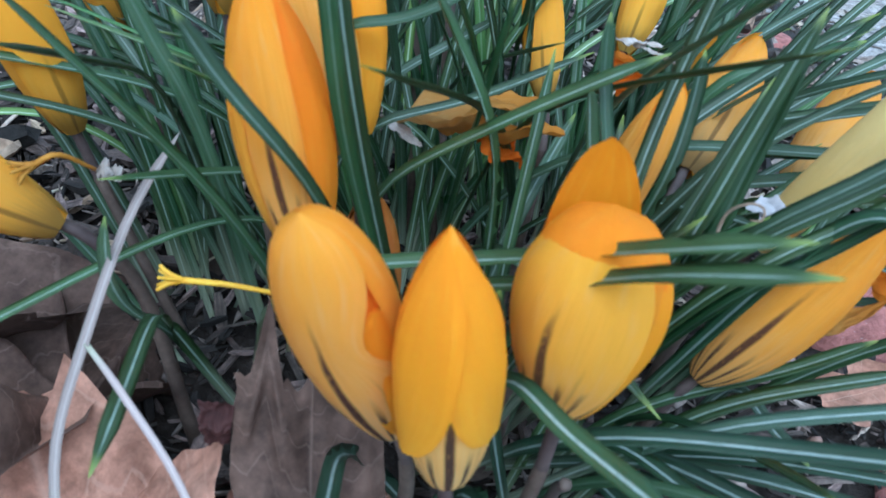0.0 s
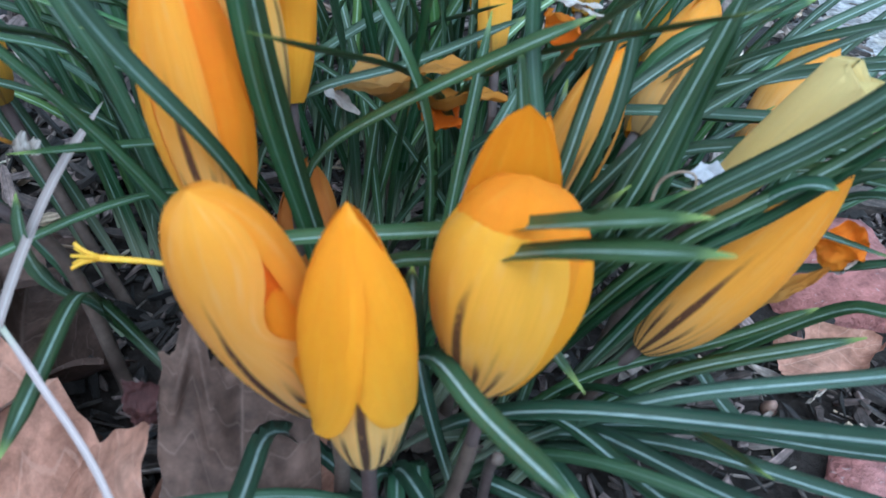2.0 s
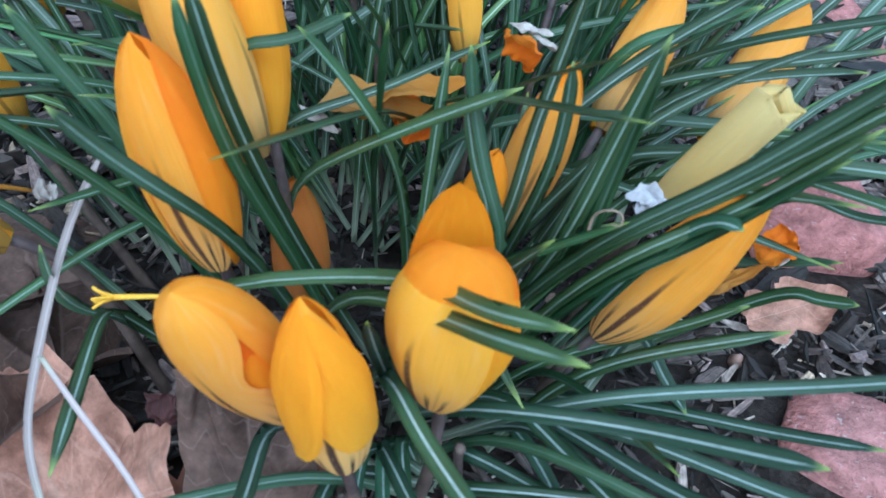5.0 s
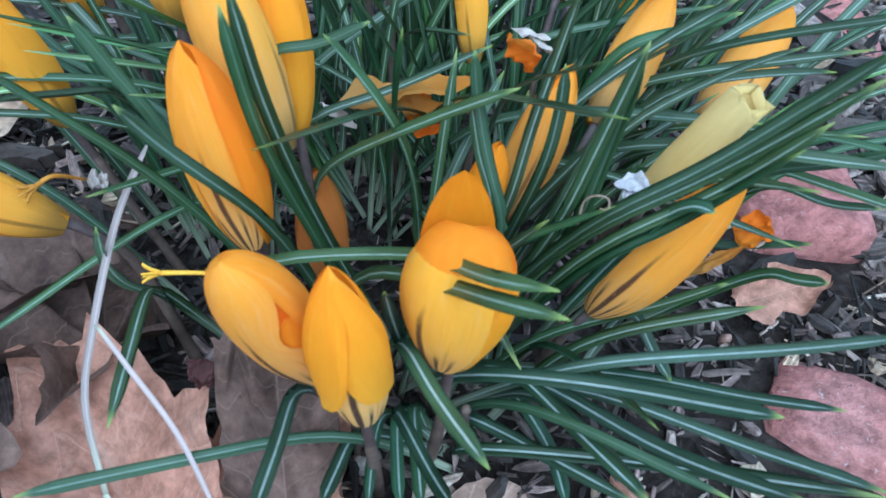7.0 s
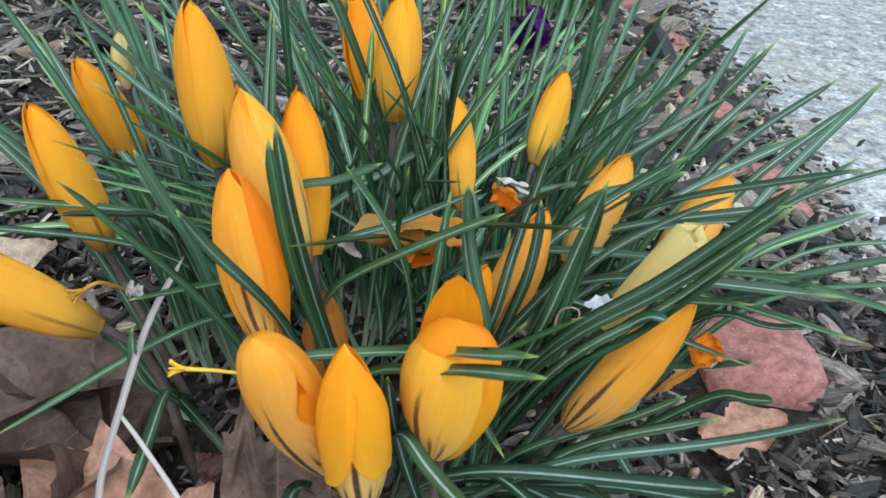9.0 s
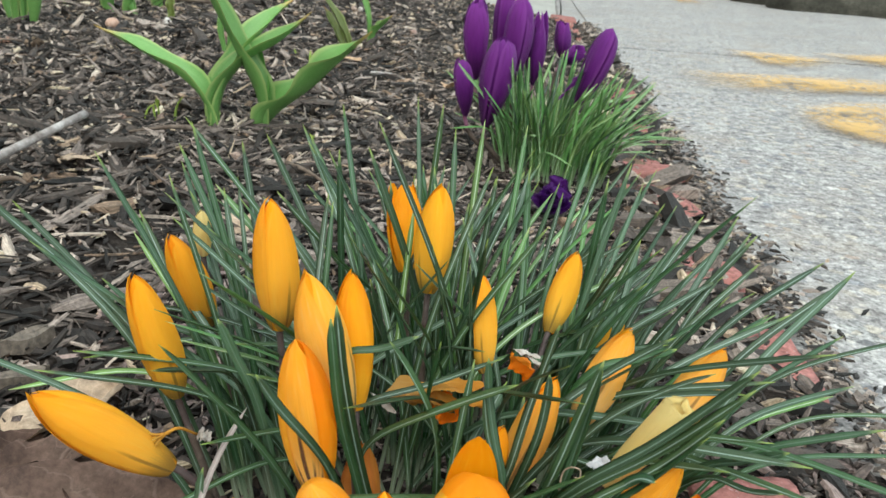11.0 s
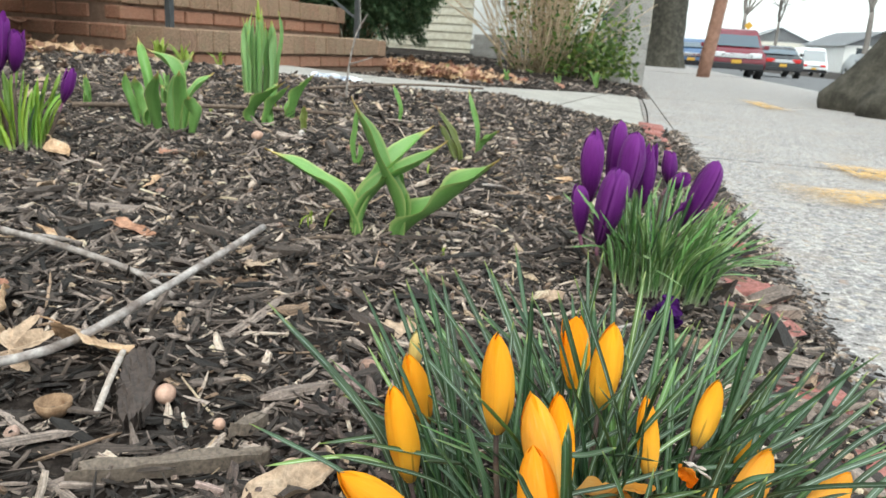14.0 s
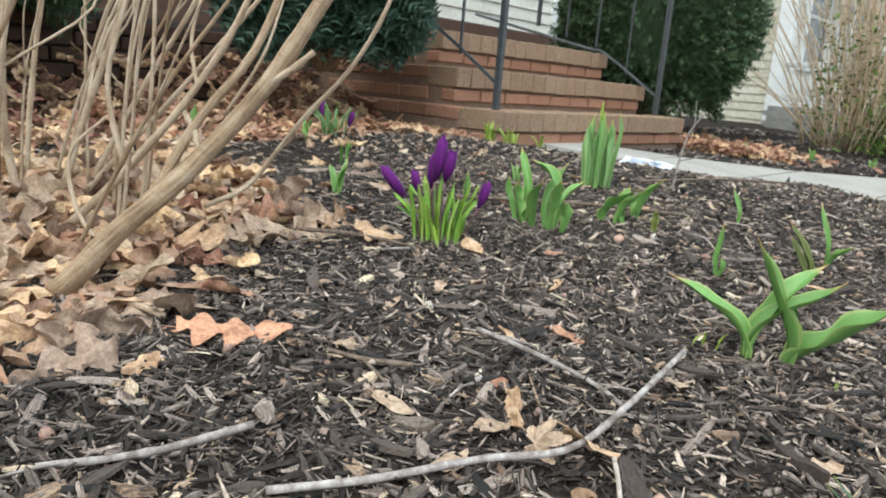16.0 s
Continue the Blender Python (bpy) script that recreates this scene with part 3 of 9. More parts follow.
def brick_mat(name, stops, stain, speck=0.5, relief=0.6):
    m = Mat(name, 0.88, spec=0.2)
    p = m.world()
    rnd = m.rand()
    n1, n2, n3 = m.noise(p, 22, 5), m.noise(p, 150, 5, 0.7), m.noise(p, 500, 3)
    col = m.ramp(m.math("ADD", m.math("MULTIPLY", rnd, 0.7), m.math("MULTIPLY", n1, 0.3)), *stops)
    col = m.mix(m.math("MULTIPLY", m.step(n1, 0.45, 0.7), 0.6), col, stain)
    col = m.mix(speck, col, m.ramp(n2, (0.36, (0.18, 0.18, 0.18)), (0.64, (0.82, 0.82, 0.82))), "OVERLAY")
    col = m.mix(m.math("MULTIPLY", m.step(m.noise(p, 520, 3, 0.6), 0.62, 0.72), speck * 0.7), col, (0.62, 0.55, 0.53))
    m.color(col)
    m.bump(m.math("ADD", n2, m.math("MULTIPLY", n3, 0.5)), relief, 0.0025)
    return m.m


EDGEBRICK = brick_mat("pink_red_edging_brick", [(0.2, (0.30, 0.118, 0.102)), (0.8, (0.39, 0.168, 0.148))], (0.38, 0.20, 0.182), 0.55, 0.8)
STEPBRICK = brick_mat("weathered_step_brick", [(0.1, (0.27, 0.172, 0.115)), (0.5, (0.315, 0.215, 0.145)), (0.9, (0.30, 0.182, 0.124))], (0.255, 0.20, 0.125), 0.65)
REDBRICK = brick_mat("red_riser_brick", [(0.1, (0.31, 0.155, 0.10)), (0.9, (0.40, 0.21, 0.14))], (0.30, 0.18, 0.115))
GREYBLOCK = brick_mat("grey_split_stone", [(0.1, (0.30, 0.29, 0.275)), (0.9, (0.40, 0.385, 0.365))], (0.36, 0.32, 0.29))
MORTAR = speckled("mortar", [(0.3, (0.19, 0.125, 0.088)), (0.7, (0.28, 0.19, 0.14))], 40, 0.95, 0.4, 0.002)
# dark brick and mortar, deepened further to hold the evergreens' shade
SHADEBRICK = brick_mat("shaded_foundation_brick", [(0.1, (0.085, 0.05, 0.036)), (0.9, (0.13, 0.075, 0.055))], (0.075, 0.052, 0.04))
SHADEMORTAR = speckled("shaded_mortar", [(0.3, (0.06, 0.05, 0.042)), (0.7, (0.11, 0.095, 0.08))], 40, 0.95, 0.4, 0.002)
RAIL = speckled("dark_iron", [(0.3, (0.035, 0.04, 0.045)), (0.7, (0.07, 0.075, 0.08))], 30, 0.45, 0.1, 0.0005, spec=0.5)
WHITE = speckled("white_trim_paint", [(0.3, (0.74, 0.74, 0.73)), (0.7, (0.84, 0.84, 0.83))], 6, 0.5, 0.05, 0.0005)
SIDING = speckled("cream_siding", [(0.3, (0.66, 0.63, 0.56)), (0.7, (0.76, 0.73, 0.66))], 3, 0.6, 0.05, 0.001)
GREYSIDING = speckled("grey_siding", [(0.3, (0.54, 0.50, 0.40)), (0.7, (0.64, 0.60, 0.49))], 3, 0.6, 0.05, 0.001)
# shingle grey lightened so the colour itself carries the street's haze
ROOF = speckled("haze_paled_shingles", [(0.3, (0.34, 0.35, 0.37)), (0.7, (0.46, 0.47, 0.49))], 8, 0.9, 0.3, 0.004)
TRUNK = speckled("street_tree_bark", [(0.25, (0.030, 0.028, 0.022)), (0.5, (0.07, 0.065, 0.052)), (0.8, (0.14, 0.13, 0.105))], 9, 0.95, 0.9, 0.02, 60)
POLEWOOD = speckled("brown_pole_wood", [(0.3, (0.22, 0.12, 0.085)), (0.7, (0.36, 0.21, 0.155))], 12, 0.85, 0.4, 0.004)
# blue-grey base: a dim sky reflection painted into the windscreen
SCREEN = Mat("sky_tinged_windscreen_glass", 0.12, spec=1.0).color((0.07, 0.10, 0.13)).m
GLASS = Mat("dark_window_glass", 0.08, spec=0.6).color((0.05, 0.06, 0.07)).m
PAPER = speckled("white_paper", [(0.3, (0.74, 0.77, 0.82)), (0.7, (0.84, 0.86, 0.90))], 9, 0.6, 0.1, 0.001)
CARRED = Mat("dark_red_car_paint", 0.25, spec=0.6).color((0.17, 0.020, 0.032)).m
CARWHITE = Mat("white_car_paint", 0.3, spec=0.6).color((0.78, 0.79, 0.80)).m
CARBLACK = Mat("black_car_paint", 0.25, spec=0.6).color((0.02, 0.02, 0.024)).m
CARGREY = Mat("grey_car_paint", 0.3, spec=0.6).color((0.22, 0.23, 0.24)).m
CARBLUE = Mat("blue_car_paint", 0.3, spec=0.6).color((0.06, 0.12, 0.24)).m
TYRE = Mat("tyre_rubber", 0.8).color((0.02, 0.02, 0.02)).m
CHROME = Mat("bright_metal", 0.25, 1.0).color((0.7, 0.7, 0.72)).m
PLATE = Mat("yellow_plate", 0.5).color((0.62, 0.36, 0.05)).m
REDLAMP = Mat("red_lens", 0.3).color((0.6, 0.02, 0.02)).m
LENS = Mat("clear_lamp_lens", 0.15, spec=0.7).color((0.75, 0.77, 0.8)).m

m = Mat("worn_yellow_paint", 0.8, spec=0.25)
p = m.world()
n1, n2 = m.noise(p, 60, 5, 0.7), m.noise(p, 9, 5, 0.6)
v, u = m.uv()
ends = m.math("MULTIPLY", m.math("ABSOLUTE", m.math("SUBTRACT", u, 0.5)), 2.0)
rim = m.math("MAXIMUM", m.math("ABSOLUTE", v), m.math("ADD", ends, 0.06))
edge = m.step(m.math("ADD", rim, m.math("MULTIPLY", n2, 0.9)), 1.50, 0.70)
keep = m.math("MULTIPLY", m.step(m.math("ADD", m.math("MULTIPLY", n1, 0.62), m.math("MULTIPLY", n2, 0.38)), 0.40, 0.55), edge)
m.color(m.mix(n1, (0.80, 0.45, 0.09), (0.66, 0.45, 0.20)))
tr = m.node("ShaderNodeBsdfTransparent")
mx = m.node("ShaderNodeMixShader")
m.put(mx.inputs[0], m.math("MULTIPLY", keep, 0.78))
m.t.links.new(tr.outputs[0], mx.inputs[1])
m.t.links.new(m.b.outputs[0], mx.inputs[2])
m.t.links.new(mx.outputs[0], m.t.nodes["Material Output"].inputs[0])
PAINT = m.m


def leafy_mat(name, a, b, c):
    m = Mat(name, 0.55, spec=0.35)
    isl = m.island()
    col = m.ramp(isl, (0.0, a), (0.6, b), (1.0, c))
    m.color(col)
    m.thin(col, 0.15)
    return m.m


YEW = leafy_mat("yew_needles", (0.022, 0.050, 0.022), (0.058, 0.105, 0.048), (0.15, 0.20, 0.10))
YEWGREY = leafy_mat("spruce_needles", (0.03, 0.06, 0.045), (0.06, 0.11, 0.075), (0.12, 0.18, 0.12))
HEDGE = leafy_mat("green_shrub_leaves", (0.05, 0.10, 0.02), (0.11, 0.18, 0.04), (0.24, 0.28, 0.07))
FARTREE = speckled("far_bare_branches", [(0.3, (0.16, 0.14, 0.13)), (0.7, (0.26, 0.24, 0.22))], 2, 0.9, 0.1, 0.01)

# ---- ground, pavement, path, road ----
def axis(*stretches):
    out = []
    for a, b, n in stretches:
        out += [a + (b - a) * i / n for i in range(n)]
    return out + [stretches[-1][1]]


def build_ground():
    xs = axis((-600, -60, 6), (-60, -8, 10), (-8, -2.4, 28), (-2.4, -1.0, 40), (-1.0, 0.32, 90), (0.32, 2.6, 16), (2.6, 60, 10), (60, 600, 6))
    ys = axis((-600, -60, 6), (-60, -3, 10), (-3, -0.5, 24), (-0.5, 1.4, 120), (1.4, 6.5, 84), (6.5, 12, 14), (12, 80, 10), (80, 900, 6))
    vs = []
    for y in ys:
        for x in xs:
            near = -9 < x < 3 and -4 < y < 13
            w = (x - EDGE.x) * ACROSS.x + y * ACROSS.y
            z = land(x, y) if near else (0.06 if w < -0.2 else (-0.035 if w < 2.2 else (-0.5 if y < 12 else -1.6)))
            vs.append((x, y, z))
    k = len(xs)
    fs = [(j * k + i, j * k + i + 1, j * k + k + i + 1, j * k + k + i) for j in range(len(ys) - 1) for i in range(k - 1)]
    g = mesh_ob("ground", vs, fs, SOIL)
    tagged(g, "dark bark-mulched soil rising gently towards the house", "ground", kind="structure")


build_ground()


def slab_bm(corners, top, thick, bevel=0.006, wobble=0.0):
    """A paving slab over a four-sided outline; corners run anticlockwise; top is one height or one for each corner."""
    bm = bmesh.new()
    tops = top if isinstance(top, (list, tuple)) else [top] * len(corners)
    up = [bm.verts.new((c[0], c[1], t)) for c, t in zip(corners, tops)]
    dn = [bm.verts.new((c[0], c[1], t - thick)) for c, t in zip(corners, tops)]
    bm.faces.new(up)
    bm.faces.new(dn[::-1])
    n = len(up)
    for i in range(n):
        bm.faces.new((up[i], dn[i], dn[(i + 1) % n], up[(i + 1) % n]))
    bm.normal_update()
    bmesh.ops.bevel(bm, geom=[e for e in bm.edges if all(v in up for v in e.verts)], offset=bevel, segments=2, affect="EDGES")
    return bm


def build_pavement():
    pv = tagged(new("pavement"), "worn grey aggregate concrete pavement with faded yellow paint", "pavement", kind="structure")
    rnd = random.Random(3)
    s = -7.7
    while s < 70:
        step = 3.3 if s < 20 else 6.0
        gap = 0.004
        for w0, w1, lift in ((0.0, 2.2, 0.0),):
            a = rnd.uniform(-0.004, 0.004)
            c = [pave(s + gap, w0), pave(s + gap, w1), pave(s + step, w1), pave(s + step, w0)]
            part("slab", slab_bm([(q.x, q.y) for q in c], lift + a, 0.08), CONCRETE, pv)
        s += step
    # a ragged, crumbled inner rim of the nearest slabs
    verts, faces = [], []
    n = 260
    for i in range(n + 1):
        ss = -0.6 + 3.45 * i / n
        off = -0.028 + 0.022 * noise.noise((ss * 6, 0, 0)) + 0.012 * noise.noise((ss * 30, 1, 0))
        for w, z in ((0.012, -0.003), (off + 0.006, -0.006), (off, -0.022), (off - 0.004, -0.06)):
            q = pave(ss, w, z)
            verts.append(q)
    for i in range(n):
        for j in range(3):
            a = i * 4 + j
            faces.append((a, a + 4, a + 5, a + 1))
    mesh_ob("crumbled_rim", verts, faces, CONCRETE, pv, smooth=False)

    c = [(-0.310, 2.99), (pave(3.02, 0).x + 0.004, 2.99), (pave(5.26, 0).x + 0.004, 5.20), (-0.609, 5.20)]
    part("slab", slab_bm(c, -0.001, 0.08), CONCRETE, pv)

    kerb = tagged(new("kerb"), "grey concrete kerb along the road", "kerb", kind="structure")
    s = -8
    while s < 70:
        c = [pave(s + 0.01, 2.21), pave(s + 0.01, 2.36), pave(s + 3, 2.36), pave(s + 3, 2.21)]
        part("kerbstone", slab_bm([(q.x, q.y) for q in c], -0.012, 0.25, 0.015), KERB, kerb)
        s += 3

    c = [pave(-60, 2.362), pave(-60, 12), pave(260, 12), pave(260, 2.362)]
    road = mesh_ob("road", [(q.x, q.y, z) for q, z in zip(c, (0.13, 0.13, -1.31, -1.31))], [(0, 1, 2, 3)], ASPHALT, smooth=False)
    tagged(road, "grey asphalt road beyond the kerb", "road", kind="structure")

    path = tagged(new("front_path"), "smooth pale concrete path to the brick steps", "path", kind="structure")
    cuts = [-0.31, -0.78, -1.28, -1.75, -2.22]
    for a, b in zip(cuts[:-1], cuts[1:]):
        za, zb = [0.004 - 0.066 * (q + 0.31) for q in (a, b)]
        xa, xb = a - 0.004, b + 0.004
        c = [(xb, walk_near(xb)), (xa, walk_near(xa)), (-0.612, 5.20) if a == cuts[0] else (xa, walk_far(xa)), (xb, walk_far(xb))]
        part("path_slab", slab_bm(c, [zb, za, za, zb], 0.09), PATHSTONE, path)


build_pavement()


def paint_mark(pts, width, label):
    path = spline(pts, 26)
    fr = frames_along(path, Vector((0, 0, 1)))
    vs, uv = [], []
    for i, (p, (t, s, n)) in enumerate(zip(path, fr)):
        for v in (-1, -0.5, 0, 0.5, 1):
            vs.append(p + s * (v * width / 2))
            uv.append((v, i / 26))
    fs = [(i * 5 + j, i * 5 + j + 1, i * 5 + j + 6, i * 5 + j + 5) for i in range(26) for j in range(4)]
    tagged(mesh_ob("paint_mark", vs, fs, PAINT, None, uv, smooth=False), label, "paint mark", "paint marks on the pavement", "structure")


paint_mark([(0.13, 1.60, 0.009), (0.34, 1.67, 0.009), (0.60, 1.75, 0.009), (1.10, 1.86, 0.009)], 0.29, "faded yellow paint line across the worn concrete")
paint_mark([(0.31, 2.16, 0.009), (0.43, 2.18, 0.009), (0.58, 2.12, 0.009)], 0.38, "faded yellow painted curve on the concrete")
paint_mark([(0.70, 2.56, 0.009), (0.80, 2.40, 0.009), (0.98, 2.10, 0.010)], 0.38, "faded yellow painted stroke on the concrete")
paint_mark([(0.82, 1.44, 0.010), (0.58, 1.42, 0.010), (0.46, 1.33, 0.010), (0.44, 1.20, 0.010), (0.54, 1.11, 0.010), (0.80, 1.08, 0.010)], 0.20, "faded yellow painted loop on the concrete")
paint_mark([(0.36, 4.9, 0.009), (0.22, 5.6, 0.009), (0.12, 6.3, 0.009)], 0.22, "faded yellow paint stripe further along the pavement")

# a joint line filled with dirt between path and pavement
tagged(mesh_ob("dirt_joint", *tube_data(spline([(-0.305, 3.01, 0.001), (-0.37, 3.6, 0.003), (-0.46, 4.3, 0.003), (-0.60, 5.25, 0.002)], 16), [0.0035] * 17, 6)[:2], SOIL), "dark dirt-filled joint between path and pavement", "joint", kind="structure")


# ---- edging bricks, sunk beside the pavement ----
def edging_brick(x, y, z, turn, tilt, size, label):
    b = thing("edging_brick", (x, y, z), label, "brick", "edging bricks beside the bed")
    b.rotation_euler = (radians(tilt), radians(R.uniform(-5, 5)), radians(turn))
    bm = bmesh.new()
    l, w, h = size
    box(bm, (-l / 2, -w / 2, -h), (l / 2, w / 2, 0))
    bmesh.ops.subdivide_edges(bm, edges=bm.edges[:], cuts=5, use_grid_fill=True)
    rn = R.random() * 50
    for v in bm.verts:
        k = Vector(v.co)
        edge = (abs(k.x) > l * 0.49) + (abs(k.y) > w * 0.49) + (k.z > -h * 0.02)
        d = 0.0018 * noise.noise((k.x * 90 + rn, k.y * 90, k.z * 90)) + 0.003 * noise.noise((k.x * 30 + rn, k.y * 30, 0))
        v.co += Vector((k.x, k.y, k.z + h / 2)).normalized() * (d - 0.0016 * max(0, edge - 1))
    part("brick_body", bm, EDGEBRICK, b, smooth=True)


edging_brick(0.139, 0.093, 0.026, 14, 2, (0.052, 0.046, 0.09), "pinkish red edging brick, half sunk in mulch")
edging_brick(0.159, -0.008, 0.022, -14, -2, (0.072, 0.034, 0.09), "pinkish red edging brick under crocus leaves")
edging_brick(0.160, 0.275, 0.004, 12, 6, (0.080, 0.09, 0.09), "broken pinkish edging brick in dark mulch")
edging_brick(0.118, 0.445, 0.010, 18, -4, (0.075, 0.12, 0.09), "weathered red edging brick beside the crocuses")
edging_brick(0.096, 0.610, 0.012, 24, 5, (0.080, 0.09, 0.08), "worn red edging brick sunk in the soil")
edging_brick(0.075, 0.730, 0.016, 30, -5, (0.080, 0.085, 0.08), "worn pink edging brick near purple crocuses")
edging_brick(0.045, 0.93, 0.012, 10, 3, (0.085, 0.12, 0.08), "worn red edging brick sunk in the soil")
edging_brick(0.02, 1.25, 0.010, 10, 3, (0.085, 0.16, 0.08), "worn red edging brick sunk in the soil")
edging_brick(-0.278, 2.90, 0.020, 9, 1, (0.10, 0.20, 0.08), "pale red edging brick at the path's corner")
for bx, by in ((-0.244, 2.69), (-0.214, 2.48), (-0.184, 2.27)):
    edging_brick(bx, by, 0.018 + R.uniform(-0.004, 0.003), 8 + R.uniform(-3, 3), R.uniform(-2, 2), (0.075, 0.19, 0.08), "pale red edging brick in the row before the path")


# ---- mulch and other loose stuff on the bed ----
def on_bed(x, y):
    w = (x - EDGE.x) * ACROSS.x + y * ACROSS.y
    if w > -0.005:
        return False
    if abs(x - 0.138) < 0.030 and abs(y - 0.092) < 0.040 or abs(x - 0.160) < 0.042 and abs(y + 0.034) < 0.043:
        return False
    if x > -2.25 and walk_near(x) - 0.02 < y < walk_far(x) + 0.02:
        return False
    return True


def chips(name, count, region, length, ratio, flat, mat, label, seed, tilt=0.35, lift=0.4, weight=None, category="mulch"):
    """Many loose, flat, split pieces of wood or bark as one object."""
    rnd = random.Random(seed)
    vs, fs, uv = [], [], []
    tries = 0
    made = 0
    while made < count and tries < count * 12:
        tries += 1
        x, y = rnd.uniform(*region[0]), rnd.uniform(*region[1])
        if not on_bed(x, y) or (weight and rnd.random() > weight(x, y)):
            continue
        made += 1
        l = rnd.uniform(*length) * rnd.choice((0.6, 0.8, 1, 1, 1.3)) * (1 - 0.60 * math.exp(-((x - 0.08) ** 2 + (y - 0.02) ** 2) / 0.075))
        w = l * rnd.uniform(*ratio)
        h = max(w * rnd.uniform(*flat), 0.0006)
        z = land(x, y) + h * lift + rnd.uniform(0, 0.004)
        m = Matrix.Translation((x, y, z)) @ Euler((rnd.gauss(0, tilt * 0.8), rnd.gauss(0, tilt), rnd.uniform(0, 6.283))).to_matrix().to_4x4()
        k = len(vs)
        bend = rnd.uniform(-0.16, 0.16) * l
        o = rnd.uniform(0, 40)
        secs = [(-0.5, rnd.uniform(0.1, 0.7)), (rnd.uniform(-0.3, -0.1), rnd.uniform(0.7, 1.1)), (rnd.uniform(0.05, 0.3), rnd.uniform(0.7, 1.1)), (0.5, rnd.uniform(0.08, 0.6))]
        if l < 0.010:
            del secs[1]
        for a, f in secs:
            cz = bend * (0.25 - a * a)
            jx, jy = rnd.uniform(-0.07, 0.07) * l, rnd.uniform(-0.12, 0.12) * w
            for x, y, z in ((a * l + jx, jy - f * w / 2, cz - h / 2), (a * l - jx, jy + f * w / 2, cz - h / 2), (a * l + jx, jy + f * w * 0.42, cz + h * rnd.uniform(0.3, 0.7)), (a * l - jx, jy - f * w * 0.36, cz + h * rnd.uniform(0.3, 0.7))):
                vs.append(m @ Vector((x, y, z)))
                uv.append((o + x * 30, o + y * 420 + z * 300))
        n = len(secs)
        for i in range(n - 1):
            for j in range(4):
                a, b = k + i * 4 + j, k + i * 4 + (j + 1) % 4
                fs.append((a, b, b + 4, a + 4))
        fs += [(k + 3, k + 2, k + 1, k), tuple(k + (n - 1) * 4 + j for j in range(4))]
    ob = mesh_ob(name, vs, fs, mat, None, uv, smooth=False)
    return tagged(ob, label, category, kind="stuff")


BEDN = ((-1.7, 0.26), (-0.75, 1.5))
BEDF = ((-3.2, 0.2), (-1.2, 2.95))
chips("bark_mulch", 36000, BEDN, (0.005, 0.024), (0.09, 0.32), (0.15, 0.5), BARK, "dark shredded bark mulch over the flower bed", 11)
NEAR = ((-1.05, 0.2), (-0.45, 0.85))
chips("fine_bark", 20000, NEAR, (0.006, 0.026), (0.08, 0.30), (0.2, 0.6), BARK, "fine fibrous dark bark shreds over the bed", 21, tilt=0.45, lift=0.9)
chips("coarse_bark", 2600, BEDN, (0.028, 0.075), (0.07, 0.24), (0.12, 0.35), BARK, "longer dark split bark pieces on the bed", 12, tilt=0.16, lift=0.7, weight=lambda x, y: (x - 0.08) ** 2 + (y - 0.02) ** 2 > 0.05)
chips("bark_mulch", 9000, BEDF, (0.016, 0.050), (0.12, 0.36), (0.15, 0.4), BARK, "dark bark mulch on the far part of the bed", 13)
chips("bark_mulch", 16000, ((-2.3, 0.1), (1.35, 2.95)), (0.008, 0.030), (0.10, 0.36), (0.15, 0.5), BARK, "dark bark mulch before the path", 22)
chips("wood_bits", 3000, BEDN, (0.004, 0.017), (0.2, 0.65), (0.15, 0.4), STRAW, "small pale bits of wood and leaf on mulch", 14, tilt=0.3, lift=0.8)
chips("bark_fibres", 16000, BEDN, (0.012, 0.055), (0.02, 0.06), (0.5, 1.0), BARK, "thin split bark fibres strewn over the mulch", 27, tilt=0.25, lift=1.3)
chips("straw_bits", 1500, BEDN, (0.015, 0.055), (0.02, 0.05), (0.6, 1.0), STRAW, "thin pale straw and twig ends on mulch", 15, tilt=0.2, lift=1.5)
chips("wood_bits", 3600, BEDF, (0.008, 0.028), (0.25, 0.7), (0.15, 0.4), STRAW, "pale leaf and wood bits on the far bed", 16)
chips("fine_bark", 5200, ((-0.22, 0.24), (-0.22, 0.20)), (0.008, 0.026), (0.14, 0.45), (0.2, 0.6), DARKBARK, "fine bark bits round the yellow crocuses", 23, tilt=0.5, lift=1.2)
chips("soil_crumbs", 12000, BEDN, (0.002, 0.008), (0.5, 0.95), (0.5, 0.9), GRIT, "fine dark soil crumbs between the bark", 17, tilt=0.6)
chips("bark_mulch", 3800, ((-2.9, -0.5), (3.1, 7.5)), (0.02, 0.06), (0.2, 0.5), (0.2, 0.4), BARK, "dark bark mulch beyond the path", 18)


chips("bark_mulch", 7000, ((-3.4, 0.5), (-3.2, -0.72)), (0.016, 0.055), (0.12, 0.36), (0.15, 0.4), BARK, "dark bark mulch on the bed towards the street", 24)
chips("wood_bits", 900, ((-3.4, 0.5), (-3.2, -0.72)), (0.010, 0.035), (0.25, 0.7), (0.15, 0.4), STRAW, "pale leaf and wood bits over the mulch", 25)


def edge_weight(x, y):
    w = (x - EDGE.x) * ACROSS.x + y * ACROSS.y
    return math.exp(-((w + 0.06) / 0.07) ** 2)


chips("edge_debris", 1500, ((-0.2, 0.26), (-0.5, 2.6)), (0.012, 0.06), (0.12, 0.5), (0.15, 0.5), BARK, "dark bark scraps along the pavement's rim", 19, weight=edge_weight)
chips("edge_debris", 260, ((-0.2, 0.26), (-0.5, 2.6)), (0.01, 0.04), (0.1, 0.6), (0.15, 0.5), STRAW, "pale scraps along the pavement's rim", 20, weight=edge_weight)


